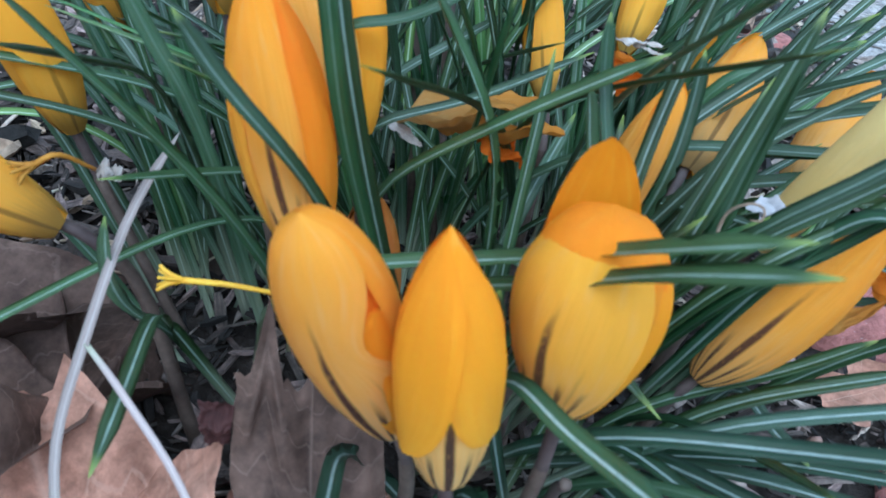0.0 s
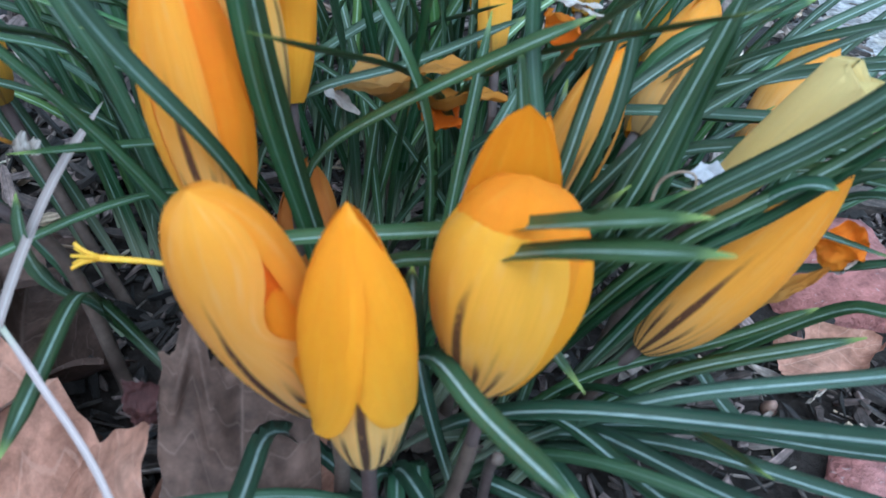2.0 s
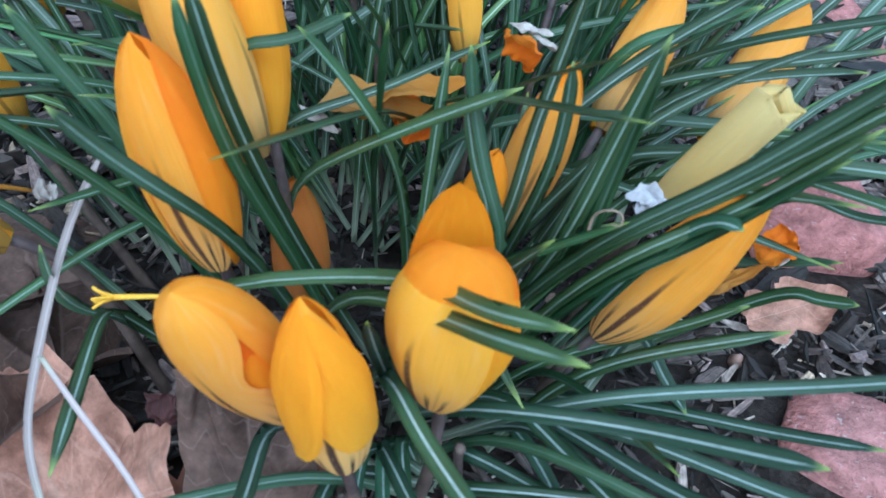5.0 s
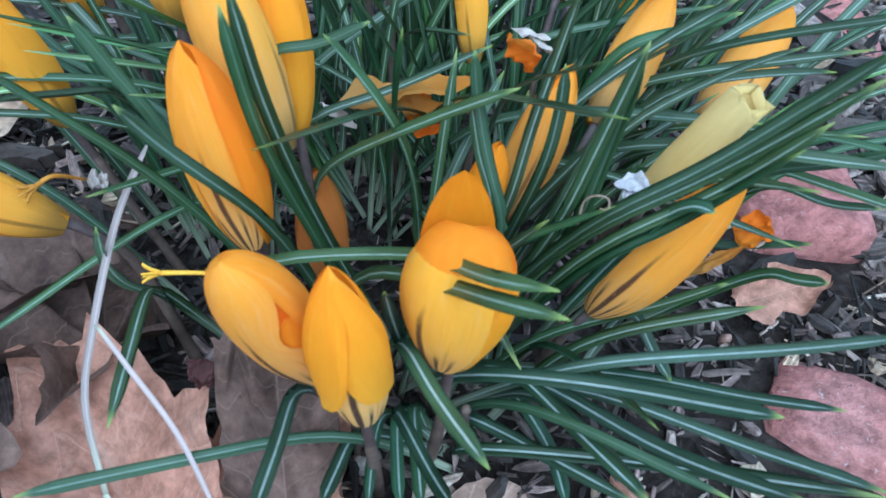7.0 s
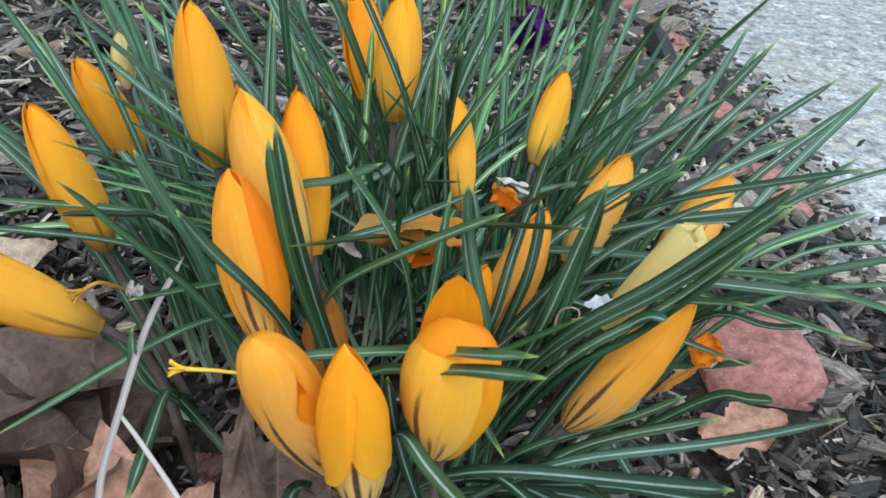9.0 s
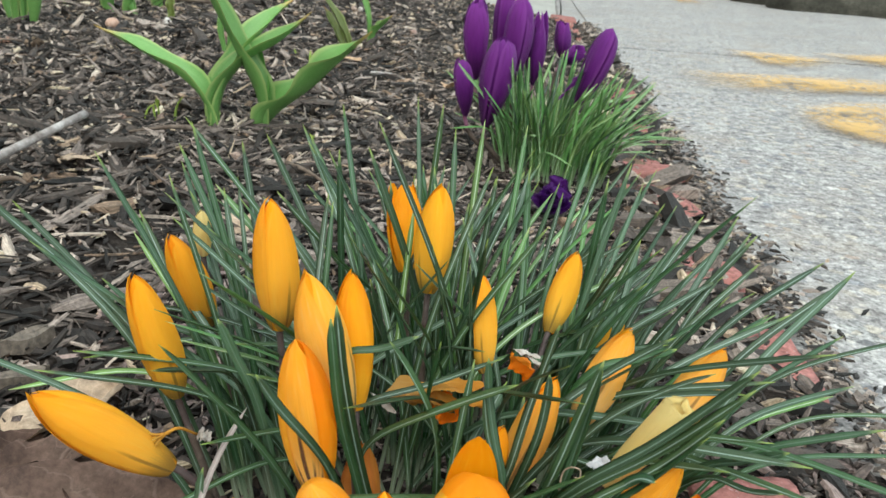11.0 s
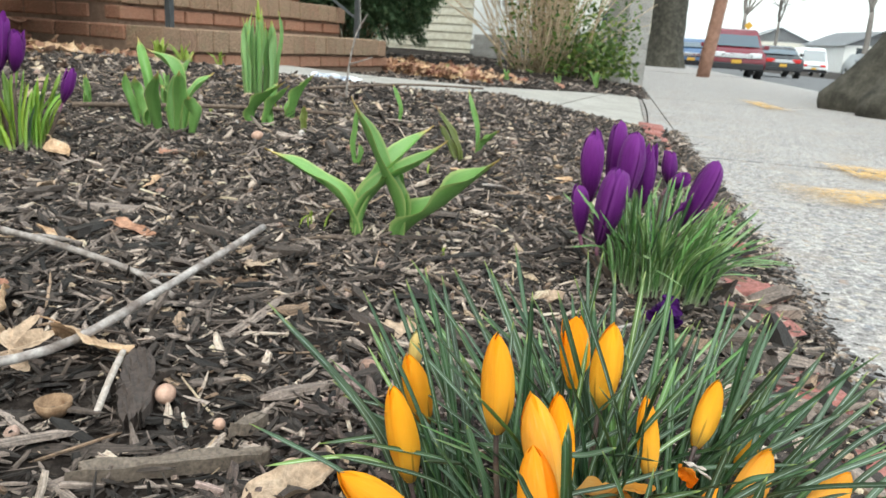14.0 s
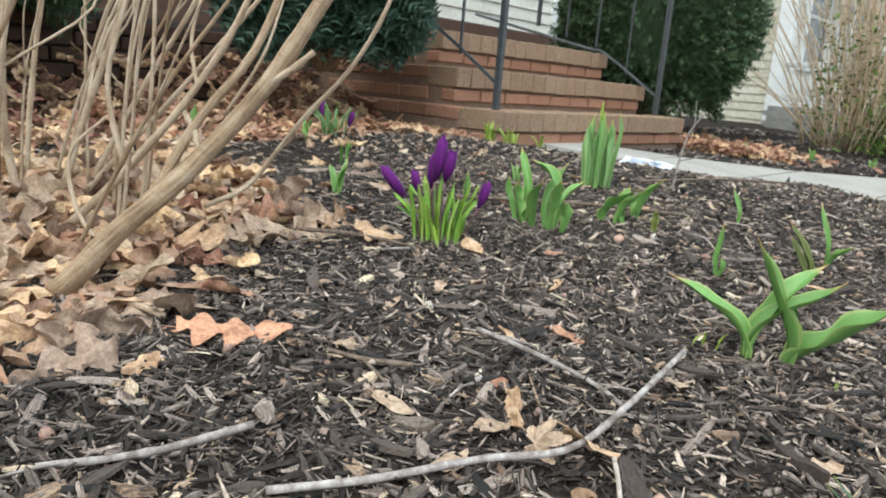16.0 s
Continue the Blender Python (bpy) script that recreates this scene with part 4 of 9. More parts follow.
def rim_debris(name, count, size, mat, label, seed):
    """Scraps that spill from the bed over the pavement's edge."""
    rnd = random.Random(seed)
    vs, fs = [], []
    for _ in range(count):
        along = rnd.uniform(-0.5, 3.0)
        spread = 0.010 + 0.028 * max(0.0, noise.noise((along * 9, 3.1, 0)) + 0.25)
        q = pave(along, abs(rnd.gauss(0, spread)) - 0.010, 0.005)
        l = rnd.uniform(*size)
        w, h = l * rnd.uniform(0.15, 0.6), l * rnd.uniform(0.08, 0.2)
        m = Matrix.Translation(q) @ Euler((rnd.gauss(0, 0.2), rnd.gauss(0, 0.15), rnd.uniform(0, 6.283))).to_matrix().to_4x4()
        k = len(vs)
        for x, y, z in ((-1, -0.6, -1), (-0.2, -1, -1), (1, 0.2, -1), (0.1, 1, -1), (-0.8, -0.4, 1), (-0.1, -0.7, 1), (0.8, 0.1, 1), (0.0, 0.8, 1)):
            vs.append(m @ Vector((x * l / 2, y * w / 2, z * h / 2)))
        fs += [tuple(i + k for i in f) for f in ((3, 2, 1, 0), (4, 5, 6, 7), (0, 1, 5, 4), (1, 2, 6, 5), (2, 3, 7, 6), (3, 0, 4, 7))]
    tagged(mesh_ob(name, vs, fs, mat, smooth=False), label, "mulch", kind="stuff")


rim_debris("rim_debris", 4200, (0.003, 0.016), BARK, "dark bark scraps spilled over the pavement's edge", 33)
rim_debris("rim_debris", 500, (0.003, 0.012), STRAW, "pale scraps spilled over the pavement's edge", 34)


def pebbles(name, count, region, size, mat, label, seed):
    rnd = random.Random(seed)
    ico = bmesh.new()
    bmesh.ops.create_icosphere(ico, subdivisions=2, radius=1)
    base = [v.co.copy() for v in ico.verts]
    tri = [tuple(v.index for v in f.verts) for f in ico.faces]
    ico.free()
    vs, fs = [], []
    while count > 0:
        x, y = rnd.uniform(*region[0]), rnd.uniform(*region[1])
        if not on_bed(x, y):
            continue
        count -= 1
        r = rnd.uniform(*size) * rnd.choice((0.6, 0.8, 1, 1.2))
        m = Matrix.Translation((x, y, land(x, y) + r * 0.55)) @ Euler([rnd.uniform(0, 6) for _ in range(3)]).to_matrix().to_4x4() @ Matrix.Diagonal((r, r * rnd.uniform(0.7, 1), r * rnd.uniform(0.55, 0.9), 1))
        k = len(vs)
        o = rnd.random() * 99
        vs += [m @ (c * (1 + 0.22 * noise.noise(c * 1.7 + Vector((o, 0, 0))))) for c in base]
        fs += [tuple(i + k for i in t) for t in tri]
    tagged(mesh_ob(name, vs, fs, mat), label, "pebbles", kind="stuff")


pebbles("pebbles", 380, BEDN, (0.0015, 0.0046), PEBBLE, "small pinkish pebbles scattered in the mulch", 31)
pebbles("pebbles", 220, BEDF, (0.004, 0.010), PEBBLE, "small pebbles on the far mulch", 32)

# ---- brick steps with a railing ----
def one_brick(name, size, bevel=0.006):
    bm = bmesh.new()
    box(bm, (-size[0] / 2, -size[1] / 2, -size[2] / 2), [s / 2 for s in size], bevel)
    me = bpy.data.meshes.new(name)
    bm.to_mesh(me)
    bm.free()
    return me


def lay(name, me, mat, parent, loc, rot=0.0):
    ob = new(name, me)
    if not me.materials:
        me.materials.append(mat)
    ob.parent = parent
    ob.matrix_basis = pose(*loc, R.uniform(-1, 1), R.uniform(-1, 1), rot + R.uniform(-0.7, 0.7))
    return ob


def build_steps():
    st = tagged(new("brick_steps"), "weathered brick front steps, three risers with rowlock treads", "steps", kind="structure")
    st.location = (-2.19, 2.19, 0)
    st.rotation_euler = (0, 0, radians(-1.5))
    row = one_brick("rowlock_brick", (0.200, 0.101, 0.096), 0.004)
    stretch = one_brick("stretcher_brick", (0.098, 0.196, 0.058))
    side = one_brick("side_brick", (0.196, 0.098, 0.060))
    siderow = one_brick("side_rowlock", (0.060, 0.098, 0.096))
    levels = [(0.0, 0.0, 2.02, 0.095), (-0.31, 0.10, 1.98, 0.282), (-0.62, 0.30, 1.98, 0.475)]
    for x0, y0, y1, zb in levels:
        ztop = zb + 0.187
        # mortar core
        bm = bmesh.new()
        box(bm, (-1.6, y0 + 0.008, zb - 0.12), (x0 - 0.032, y1 - 0.012, ztop - 0.010))
        part("core", bm, MORTAR, st)
        y = y0 + 0.052
        while y < y1 - 0.04:
            lay("rowlock", row, STEPBRICK, st, (x0 - 0.098 + R.uniform(-0.003, 0.003), y, ztop - 0.048 + R.uniform(-0.002, 0.002)))
            y += 0.105
        y = y0 + 0.10
        while y < y1 - 0.05:
            lay("stretcher", stretch, REDBRICK, st, (x0 - 0.062 + R.uniform(-0.003, 0.003), y, zb + 0.050))
            y += 0.206
        x = x0 - 0.30
        while x > x0 - 0.95:
            lay("stretcher", side, REDBRICK, st, (x, y0 + 0.050, zb + 0.050))
            lay("rowlock", side, REDBRICK, st, (x, y0 + 0.048, ztop - 0.030))
            x -= 0.206
    bm = bmesh.new()
    box(bm, (-2.6, 0.32, 0.2), (-0.93, 1.97, 0.655), 0.01)
    part("landing", bm, REDBRICK, st)


build_steps()


def iron(name, pts, r, parent, square=True):
    path = spline(pts, max(2, len(pts) * 3 - 2)) if len(pts) > 2 else [Vector(p) for p in pts]
    vs, fs, uv = tube_data(path, [r] * len(path), 4 if square else 8, up=Vector((0.7, 0.7, 0.05)))
    return mesh_ob(name, vs, fs, RAIL, parent, smooth=False)


def railing(x, y, label):
    rl = thing("stair_railing", (x, y, 0.28), label, "railing", "iron railings on the steps")
    iron("newel_post", [(0, 0, 0), (0, 0, 0.95)], 0.019, rl)
    iron("upper_post", [(-1.0, 0, 0.56), (-1.0, 0, 1.5)], 0.016, rl)
    iron("handrail", [(0.06, 0, 0.86), (0, 0, 0.93), (-1.0, 0, 1.46), (-1.6, 0, 1.48)], 0.016, rl)
    iron("bottom_rail", [(0, 0, 0.12), (-0.42, 0, 0.38), (-0.6, 0, 0.42), (-1.6, 0, 0.64)], 0.011, rl)
    for i in range(1, 4):
        u = i / 4
        iron("baluster", [(-u, 0, 0.14 + 0.46 * u), (-u, 0, 0.92 + 0.53 * u)], 0.008, rl)


railing(-2.27, 2.33, "dark painted iron stair railing on the brick steps")
railing(-2.30, 4.08, "dark painted iron railing on the steps' far side")


# ---- the house behind the steps ----
def lap_wall(name, p0, p1, z0, z1, mat, parent, lap=0.115):
    """Lapped boards between two plan points, seen from the right of p0 to p1."""
    a, b = Vector((*p0, 0)), Vector((*p1, 0))
    out = (b - a).normalized().cross(Vector((0, 0, 1)))
    z, i = z0, 0
    vs, fs = [], []
    while z < z1:
        h = min(lap, z1 - z)
        k = len(vs)
        for q in (a, b):
            vs += [q + out * 0.018 + V(0, 0, z), q + out * 0.002 + V(0, 0, z + h), q - out * 0.01 + V(0, 0, z)]
        fs += [(k, k + 3, k + 4, k + 1), (k, k + 2, k + 5, k + 3)]
        z += h
    return mesh_ob(name, vs, fs, mat, parent, smooth=False)


def plain_box(name, lo, hi, mat, parent, bevel=0.004, label=""):
    bm = bmesh.new()
    box(bm, lo, hi, bevel)
    return part(name, bm, mat, parent, label)


def window(parent, x, y0, y1, z0, z1, face=1):
    """A white framed sash window in a wall that faces along x."""
    w = plain_box("window", (x - 0.02, y0, z0), (x + 0.02 * face, y1, z1), GLASS, parent)
    f = 0.06
    for lo, hi in (((x - 0.03, y0 - f, z0 - f), (x + 0.05, y0, z1 + f)), ((x - 0.03, y1, z0 - f), (x + 0.05, y1 + f, z1 + f)),
                   ((x - 0.03, y0, z1), (x + 0.05, y1, z1 + f)), ((x - 0.03, y0, z0 - f), (x + 0.06, y1, z0)),
                   ((x - 0.02, y0, (z0 + z1) / 2 - 0.025), (x + 0.035, y1, (z0 + z1) / 2 + 0.025))):
        plain_box("window_frame", lo, hi, WHITE, w)
    return w


def own_house():
    h = thing("house", (0, 0, 0), "cream sided house with brick foundation behind the steps", "house")
    lap_wall("siding", (-4.75, -4.0), (-4.75, 6.4), 0.95, 6.2, SIDING, h)
    plain_box("wall", (-9, -4.0, 0.0), (-4.78, 6.4, 6.2), SIDING, h)
    f = plain_box("foundation", (-4.78, -4.0, -0.1), (-4.70, 6.4, 0.94), SHADEBRICK, h)
    plain_box("corner_board", (-4.78, 6.36, 0.9), (-4.70, 6.46, 6.2), WHITE, h)
    window(h, -4.74, 0.2, 1.2, 1.6, 3.0)
    d = plain_box("door", (-4.76, 2.75, 0.87), (-4.70, 3.65, 2.95), WHITE, h)
    plain_box("door_frame", (-4.74, 2.63, 0.87), (-4.68, 2.74, 3.06), WHITE, h)
    plain_box("door_frame", (-4.74, 3.66, 0.87), (-4.68, 3.77, 3.06), WHITE, h)
    bm = bmesh.new()
    for (x0, z0), (x1, z1) in (((-4.3, 6.2), (-7, 8.2)), ((-9.6, 6.2), (-7, 8.2))):
        q = [bm.verts.new(p) for p in ((x0, -4.4, z0), (x1, -4.4, z1), (x1, 6.8, z1), (x0, 6.8, z0))]
        bm.faces.new(q)
    bmesh.ops.solidify(bm, geom=bm.faces[:], thickness=0.12)
    part("roof", bm, ROOF, h)


own_house()


def brick_bank():
    """The low brick wall left of the steps, in front of the house."""
    b = tagged(new("foundation_wall"), "low dark red brick wall, colour deepened for shade, behind leaf litter", "wall", kind="structure")
    me = one_brick("wall_brick", (0.098, 0.2, 0.06), 0.004)
    me.materials.append(SHADEBRICK)
    for row in range(7):
        y = -1.6 + 0.105 * (row % 2)
        while y < 2.2:
            lay("brick", me, SHADEBRICK, b, (-3.62 + R.uniform(-0.003, 0.003), y, 0.10 + row * 0.07))
            y += 0.21
    bm = bmesh.new()
    box(bm, (-4.70, -4.0, -0.05), (-3.66, 2.2, 0.58))
    part("bank_core", bm, SHADEMORTAR, b)


brick_bank()


# ---- next door: stone pillar, low wall, white railing, house ----
def neighbour():
    w = thing("garden_wall", (-1.06, 7.40, -0.02), "grey split-stone garden pillar and low wall with white railing", "wall")
    w.rotation_euler = (0, 0, radians(-38))
    me = one_brick("stone_block", (0.1497, 0.1497, 0.0617), 0.002)
    me.materials.append(GREYBLOCK)
    for i in range(19):
        for dx in (-0.075, 0.075):
            for dy in (-0.075, 0.075):
                lay("stone_block", me, GREYBLOCK, w, (dx, dy, 0.03 + i * 0.062))
    for row in range(7):
        for i in range(17):
            lay("stone_block", me, GREYBLOCK, w, (-0.23 - 0.15 * i - 0.075 * (row % 2), 0.02, 0.03 + row * 0.062))
    c = plain_box("pillar_cap", (-0.18, -0.18, 1.18), (0.18, 0.18, 1.24), WHITE, w, 0.02)
    bm = bmesh.new()
    bmesh.ops.create_uvsphere(bm, u_segments=20, v_segments=12, radius=0.12, matrix=Matrix.Translation((0, 0, 1.38)))
    bmesh.ops.create_cone(bm, cap_ends=True, segments=20, radius1=0.09, radius2=0.06, depth=0.05, matrix=Matrix.Translation((0, 0, 1.26)))
    part("ball_finial", bm, WHITE, c, smooth=True)
    plain_box("rail_post", (-0.27, -0.03, 0.44), (-0.215, 0.03, 1.0), WHITE, w)
    plain_box("top_rail", (-2.6, -0.02, 0.90), (-0.22, 0.02, 0.95), WHITE, w)
    plain_box("bottom_rail", (-2.6, -0.02, 0.50), (-0.22, 0.02, 0.55), WHITE, w)
    for i in range(15):
        x = -0.42 - 0.15 * i
        plain_box("spindle", (x - 0.01, -0.01, 0.55), (x + 0.01, 0.01, 0.90), WHITE, w, 0.002)

    h = thing("house", (0, 0, 0), "pale neighbouring house with white corner trim", "house")
    lap_wall("siding", (-7.5, 10.2), (-3.57, 10.2), 0.1, 6.2, GREYSIDING, h)
    lap_wall("siding", (-3.54, 10.2), (-3.54, 20), 0.1, 6.2, SIDING, h)
    plain_box("wall", (-7.5, 10.23, 0), (-3.58, 20, 6.2), GREYSIDING, h)
    plain_box("corner_board", (-3.64, 10.12, 0.05), (-3.44, 10.28, 6.2), WHITE, h)
    window(h, -3.52, 10.9, 11.8, 1.0, 2.4)
    window(h, -3.52, 13.2, 14.4, 1.0, 2.4)
    plain_box("porch_post", (-2.5, 10.8, 0), (-2.36, 10.94, 2.6), WHITE, h)
    plain_box("porch_roof", (-3.8, 10.5, 2.6), (-2.2, 15, 2.78), WHITE, h)
    bm = bmesh.new()
    for (x0, z0), (x1, z1) in (((-3.3, 6.1), (-5.6, 8)), ((-8, 6.1), (-5.6, 8))):
        bm.faces.new([bm.verts.new(p) for p in ((x0, 9.8, z0), (x1, 9.8, z1), (x1, 20.4, z1), (x0, 20.4, z0))])
    bmesh.ops.solidify(bm, geom=bm.faces[:], thickness=0.12)
    part("roof", bm, ROOF, h)


neighbour()


# ---- street trees, pole, vehicles, far houses ----
def flared_trunk(name, loc, r, height, flare, lean, label, seed, roots=6, lobes=0.14, toe=0.0):
    t = thing(name, loc, label, "tree")
    vs, fs, uv = [], [], []
    n, seg = 26, 40
    for i in range(n + 1):
        u = i / n
        z = height * u ** 1.7
        fl = flare * math.exp(-max(z - toe, 0) / (r * 0.9)) * (1 - 0.16 * max(0, 1 - z / max(toe, 0.01)) ** 2)
        for k in range(seg):
            a = 2 * math.pi * k / seg
            root = 0.5 + 0.5 * math.cos(a * roots + seed)
            rr = r * (1 + fl * (0.65 + 0.6 * root)) * (1 + lobes * noise.noise((math.cos(a) * 1.5 + seed, math.sin(a) * 1.5, z * 0.8)) + 0.05 * noise.noise((math.cos(a) * 6, math.sin(a) * 6 + seed, z * 3)))
            vs.append((lean[0] * z + rr * math.cos(a), lean[1] * z + rr * math.sin(a), z - 0.06))
            uv.append((k / seg, u))
    for i in range(n):
        for k in range(seg):
            a, b = i * seg + k, i * seg + (k + 1) % seg
            fs.append((a, b, b + seg, a + seg))
    mesh_ob("trunk", vs, fs, TRUNK, t, uv)
    return t


def limbs(parent, start, count, reach, rise, r, mat, seed, depth=3):
    """Bare, forking limbs of a leafless tree."""
    rnd = random.Random(seed)
    vs, fs = [], []

    def grow(p, d, length, rad, lev):
        q = [p]
        for _ in range(4):
            d = (d + Vector((rnd.gauss(0, 0.14), rnd.gauss(0, 0.14), rnd.gauss(0.04, 0.1)))).normalized()
            q.append(q[-1] + d * length / 4)
        k = len(vs)
        a, b, _ = tube_data(q, [rad * (1 - 0.55 * i / 4) for i in range(5)], 5, rnd=rnd)
        vs.extend(a)
        fs.extend([tuple(i + k for i in f) for f in b])
        if lev:
            for _ in range(rnd.choice((2, 3, 3))):
                grow(q[rnd.choice((2, 3, 4))], (d + Vector((rnd.gauss(0, 0.55), rnd.gauss(0, 0.55), rnd.gauss(0.1, 0.35)))).normalized(), length * rnd.uniform(0.55, 0.8), rad * 0.5, lev - 1)

    for _ in range(count):
        a = rnd.uniform(0, 6.283)
        grow(Vector(start), Vector((math.cos(a) * reach, math.sin(a) * reach, rise)).normalized(), rise * rnd.uniform(0.8, 1.2), r, depth)
    return mesh_ob("crown", vs, fs, mat, parent)


t1 = flared_trunk("street_tree", (1.44, 5.85, 0), 0.44, 4.2, 0.85, (0.16, 0.06), "broad grey-brown street tree trunk with a flared root", 1.3, toe=0.17)
limbs(t1, (0.65, 0.25, 4.0), 5, 0.9, 2.2, 0.16, TRUNK, 4)
t2 = flared_trunk("street_tree", (-2.10, 22.8, 0), 0.47, 5.0, 0.30, (-0.01, 0.0), "dark upright street tree trunk further along", 4.1)
limbs(t2, (0, 0, 4.8), 6, 0.8, 2.6, 0.18, TRUNK, 5)

pole = thing("utility_pole", (-0.56, 13.6, -0.02), "brown wooden utility pole beside the pavement", "pole")
tube("pole_shaft", [(0, 0, -0.1), (0.22, 0, 2.5), (0.46, 0.05, 5.5), (0.66, 0.1, 8.5)], 0.112, 0.09, POLEWOOD, pole, n=14, seg=14, rough=0.05)


def car(name, loc, turn, paint, label, size=(1.85, 4.5, 1.7), van=False, front=True):
    c = thing(name, loc, label, "car", "vehicles in the street")
    c.rotation_euler = (0, 0, radians(turn))
    w, l, h = size
    hw = w / 2
    prof = [(-l / 2, 0.35), (-l / 2, 0.62), (-l / 2 + 0.10, 0.86), (-l / 2 + (0.35 if van else 1.05), 1.0), (-l / 2 + (0.75 if van else 1.75), h - 0.06), (-l / 2 + (1.1 if van else 2.2), h), (l / 2 - 0.7, h - 0.02), (l / 2 - 0.2, h - 0.35), (l / 2, 0.85), (l / 2, 0.35)]
    bm = bmesh.new()
    rings = []
    for f, ins in ((-1, 0.10), (-0.93, 0.0), (0.93, 0.0), (1, 0.10)):
        rings.append([bm.verts.new((f * hw * (1 - 0.20 * max(0, (z - 0.95) / (h - 0.95)) * abs(f)), y * (1 - 0.012 * (ins > 0)), z - (0.03 if ins and z > 0.5 else 0))) for y, z in prof])
    for a, b in zip(rings[:-1], rings[1:]):
        for i in range(len(prof)):
            j = (i + 1) % len(prof)
            bm.faces.new((a[i], b[i], b[j], a[j]))
    bm.faces.new(rings[0])
    bm.faces.new(rings[-1][::-1])
    bmesh.ops.recalc_face_normals(bm, faces=bm.faces[:])
    bmesh.ops.bevel(bm, geom=[e for e in bm.edges if len(e.link_faces) == 2 and e.calc_face_angle() > 0.3], offset=0.09, segments=3, affect="EDGES", clamp_overlap=True)
    part("body", bm, paint, c, smooth=True)
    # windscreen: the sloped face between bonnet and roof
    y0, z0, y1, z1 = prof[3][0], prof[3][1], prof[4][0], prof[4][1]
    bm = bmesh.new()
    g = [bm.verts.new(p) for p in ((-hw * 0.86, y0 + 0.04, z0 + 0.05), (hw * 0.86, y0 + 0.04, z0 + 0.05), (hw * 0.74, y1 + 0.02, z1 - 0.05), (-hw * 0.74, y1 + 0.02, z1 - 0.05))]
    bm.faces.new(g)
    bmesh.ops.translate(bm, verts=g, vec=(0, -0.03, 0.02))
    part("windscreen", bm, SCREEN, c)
    for s in (-1, 1):
        bm = bmesh.new()
        box(bm, (s * hw * 0.62 - 0.2, -l / 2 - 0.02, 0.68), (s * hw * 0.62 + 0.2, -l / 2 + 0.12, 0.85), 0.03)
        part("headlight" if front else "tail_light", bm, LENS if front else REDLAMP, c)
        bm = bmesh.new()
        box(bm, (s * (hw + 0.02), -l / 2 + 1.3, 1.0), (s * (hw + 0.20), -l / 2 + 1.42, 1.14), 0.02)
        part("wing_mirror", bm, paint, c)
        for y in (-l / 2 + 0.85, l / 2 - 0.85):
            bm = bmesh.new()
            m = Matrix.Translation((s * (hw - 0.10), y, 0.33)) @ Matrix.Rotation(math.pi / 2, 4, "Y")
            bmesh.ops.create_cone(bm, cap_ends=True, segments=20, radius1=0.33, radius2=0.33, depth=0.22, matrix=m)
            wheel = part("wheel", bm, TYRE, c, smooth=True)
            bm = bmesh.new()
            bmesh.ops.create_cone(bm, cap_ends=True, segments=16, radius1=0.2, radius2=0.2, depth=0.24, matrix=m)
            part("rim", bm, CHROME, wheel)
    plain_box("grille", (-0.5, -l / 2 - 0.02, 0.66), (0.5, -l / 2 + 0.05, 0.82), CHROME, c, 0.02)
    plain_box("bumper", (-hw * 0.95, -l / 2 - 0.05, 0.30), (hw * 0.95, -l / 2 + 0.1, 0.52), CARBLACK, c, 0.03)
    plain_box("number_plate", (-0.16, -l / 2 - 0.07, 0.50), (0.16, -l / 2 - 0.045, 0.62), PLATE, c, 0.003)


car("suv", (-0.35, 29.0, -0.27), 6, CARRED, "dark red sport utility car parked facing along the road", (1.85, 4.5, 1.68))
car("van", (4.55, 62.0, -0.42), 8, CARWHITE, "white delivery van in the road", (1.9, 5.2, 2.0), True, False)
car("car", (1.55, 40.0, -0.31), 8, CARBLACK, "black car with red tail lights in traffic", (1.8, 4.4, 1.45), False, False)
car("car", (6.6, 46.0, -0.34), 8, CARGREY, "grey car parked across the road", (1.8, 4.4, 1.45))
car("car", (8.8, 43.0, -0.33), 8, CARWHITE, "white car parked across the road", (1.8, 4.4, 1.5))
car("car", (-2.2, 36.0, -0.29), 6, CARBLUE, "blue car parked behind the tree", (1.8, 4.4, 1.45))


def far_house(loc, size, wall, label, turn=8, porch=False):
    h = thing("house", loc, label, "house", "far houses along the street")
    h.rotation_euler = (0, 0, radians(turn))
    w, d, z = size
    plain_box("wall", (-w / 2, 0, 0), (w / 2, d, z), wall, h)
    for row in range(2 if z > 4 else 1):
        n = max(2, int(w // 2.4))
        for i in range(n):
            x = -w / 2 + w * (i + 0.5) / n
            win = plain_box("window", (x - 0.5, -0.03, 0.9 + 2.7 * row), (x + 0.5, 0.05, 2.2 + 2.7 * row), GLASS, h)
            plain_box("frame", (x - 0.6, -0.06, 0.8 + 2.7 * row), (x + 0.6, -0.035, 0.9 + 2.7 * row), WHITE, win)
            plain_box("frame", (x - 0.6, -0.06, 2.2 + 2.7 * row), (x + 0.6, -0.035, 2.3 + 2.7 * row), WHITE, win)
    bm = bmesh.new()
    r = z + w * 0.22
    for s in (-1, 1):
        bm.faces.new([bm.verts.new(p) for p in ((s * (w / 2 + 0.4), -0.4, z - 0.1), (0, -0.4, r), (0, d + 0.4, r), (s * (w / 2 + 0.4), d + 0.4, z - 0.1))])
    bm.faces.new([bm.verts.new(p) for p in ((-w / 2, 0.01, z), (w / 2, 0.01, z), (0, 0.01, r - 0.1))])
    bmesh.ops.solidify(bm, geom=bm.faces[:], thickness=0.15)
    part("roof", bm, ROOF, h)


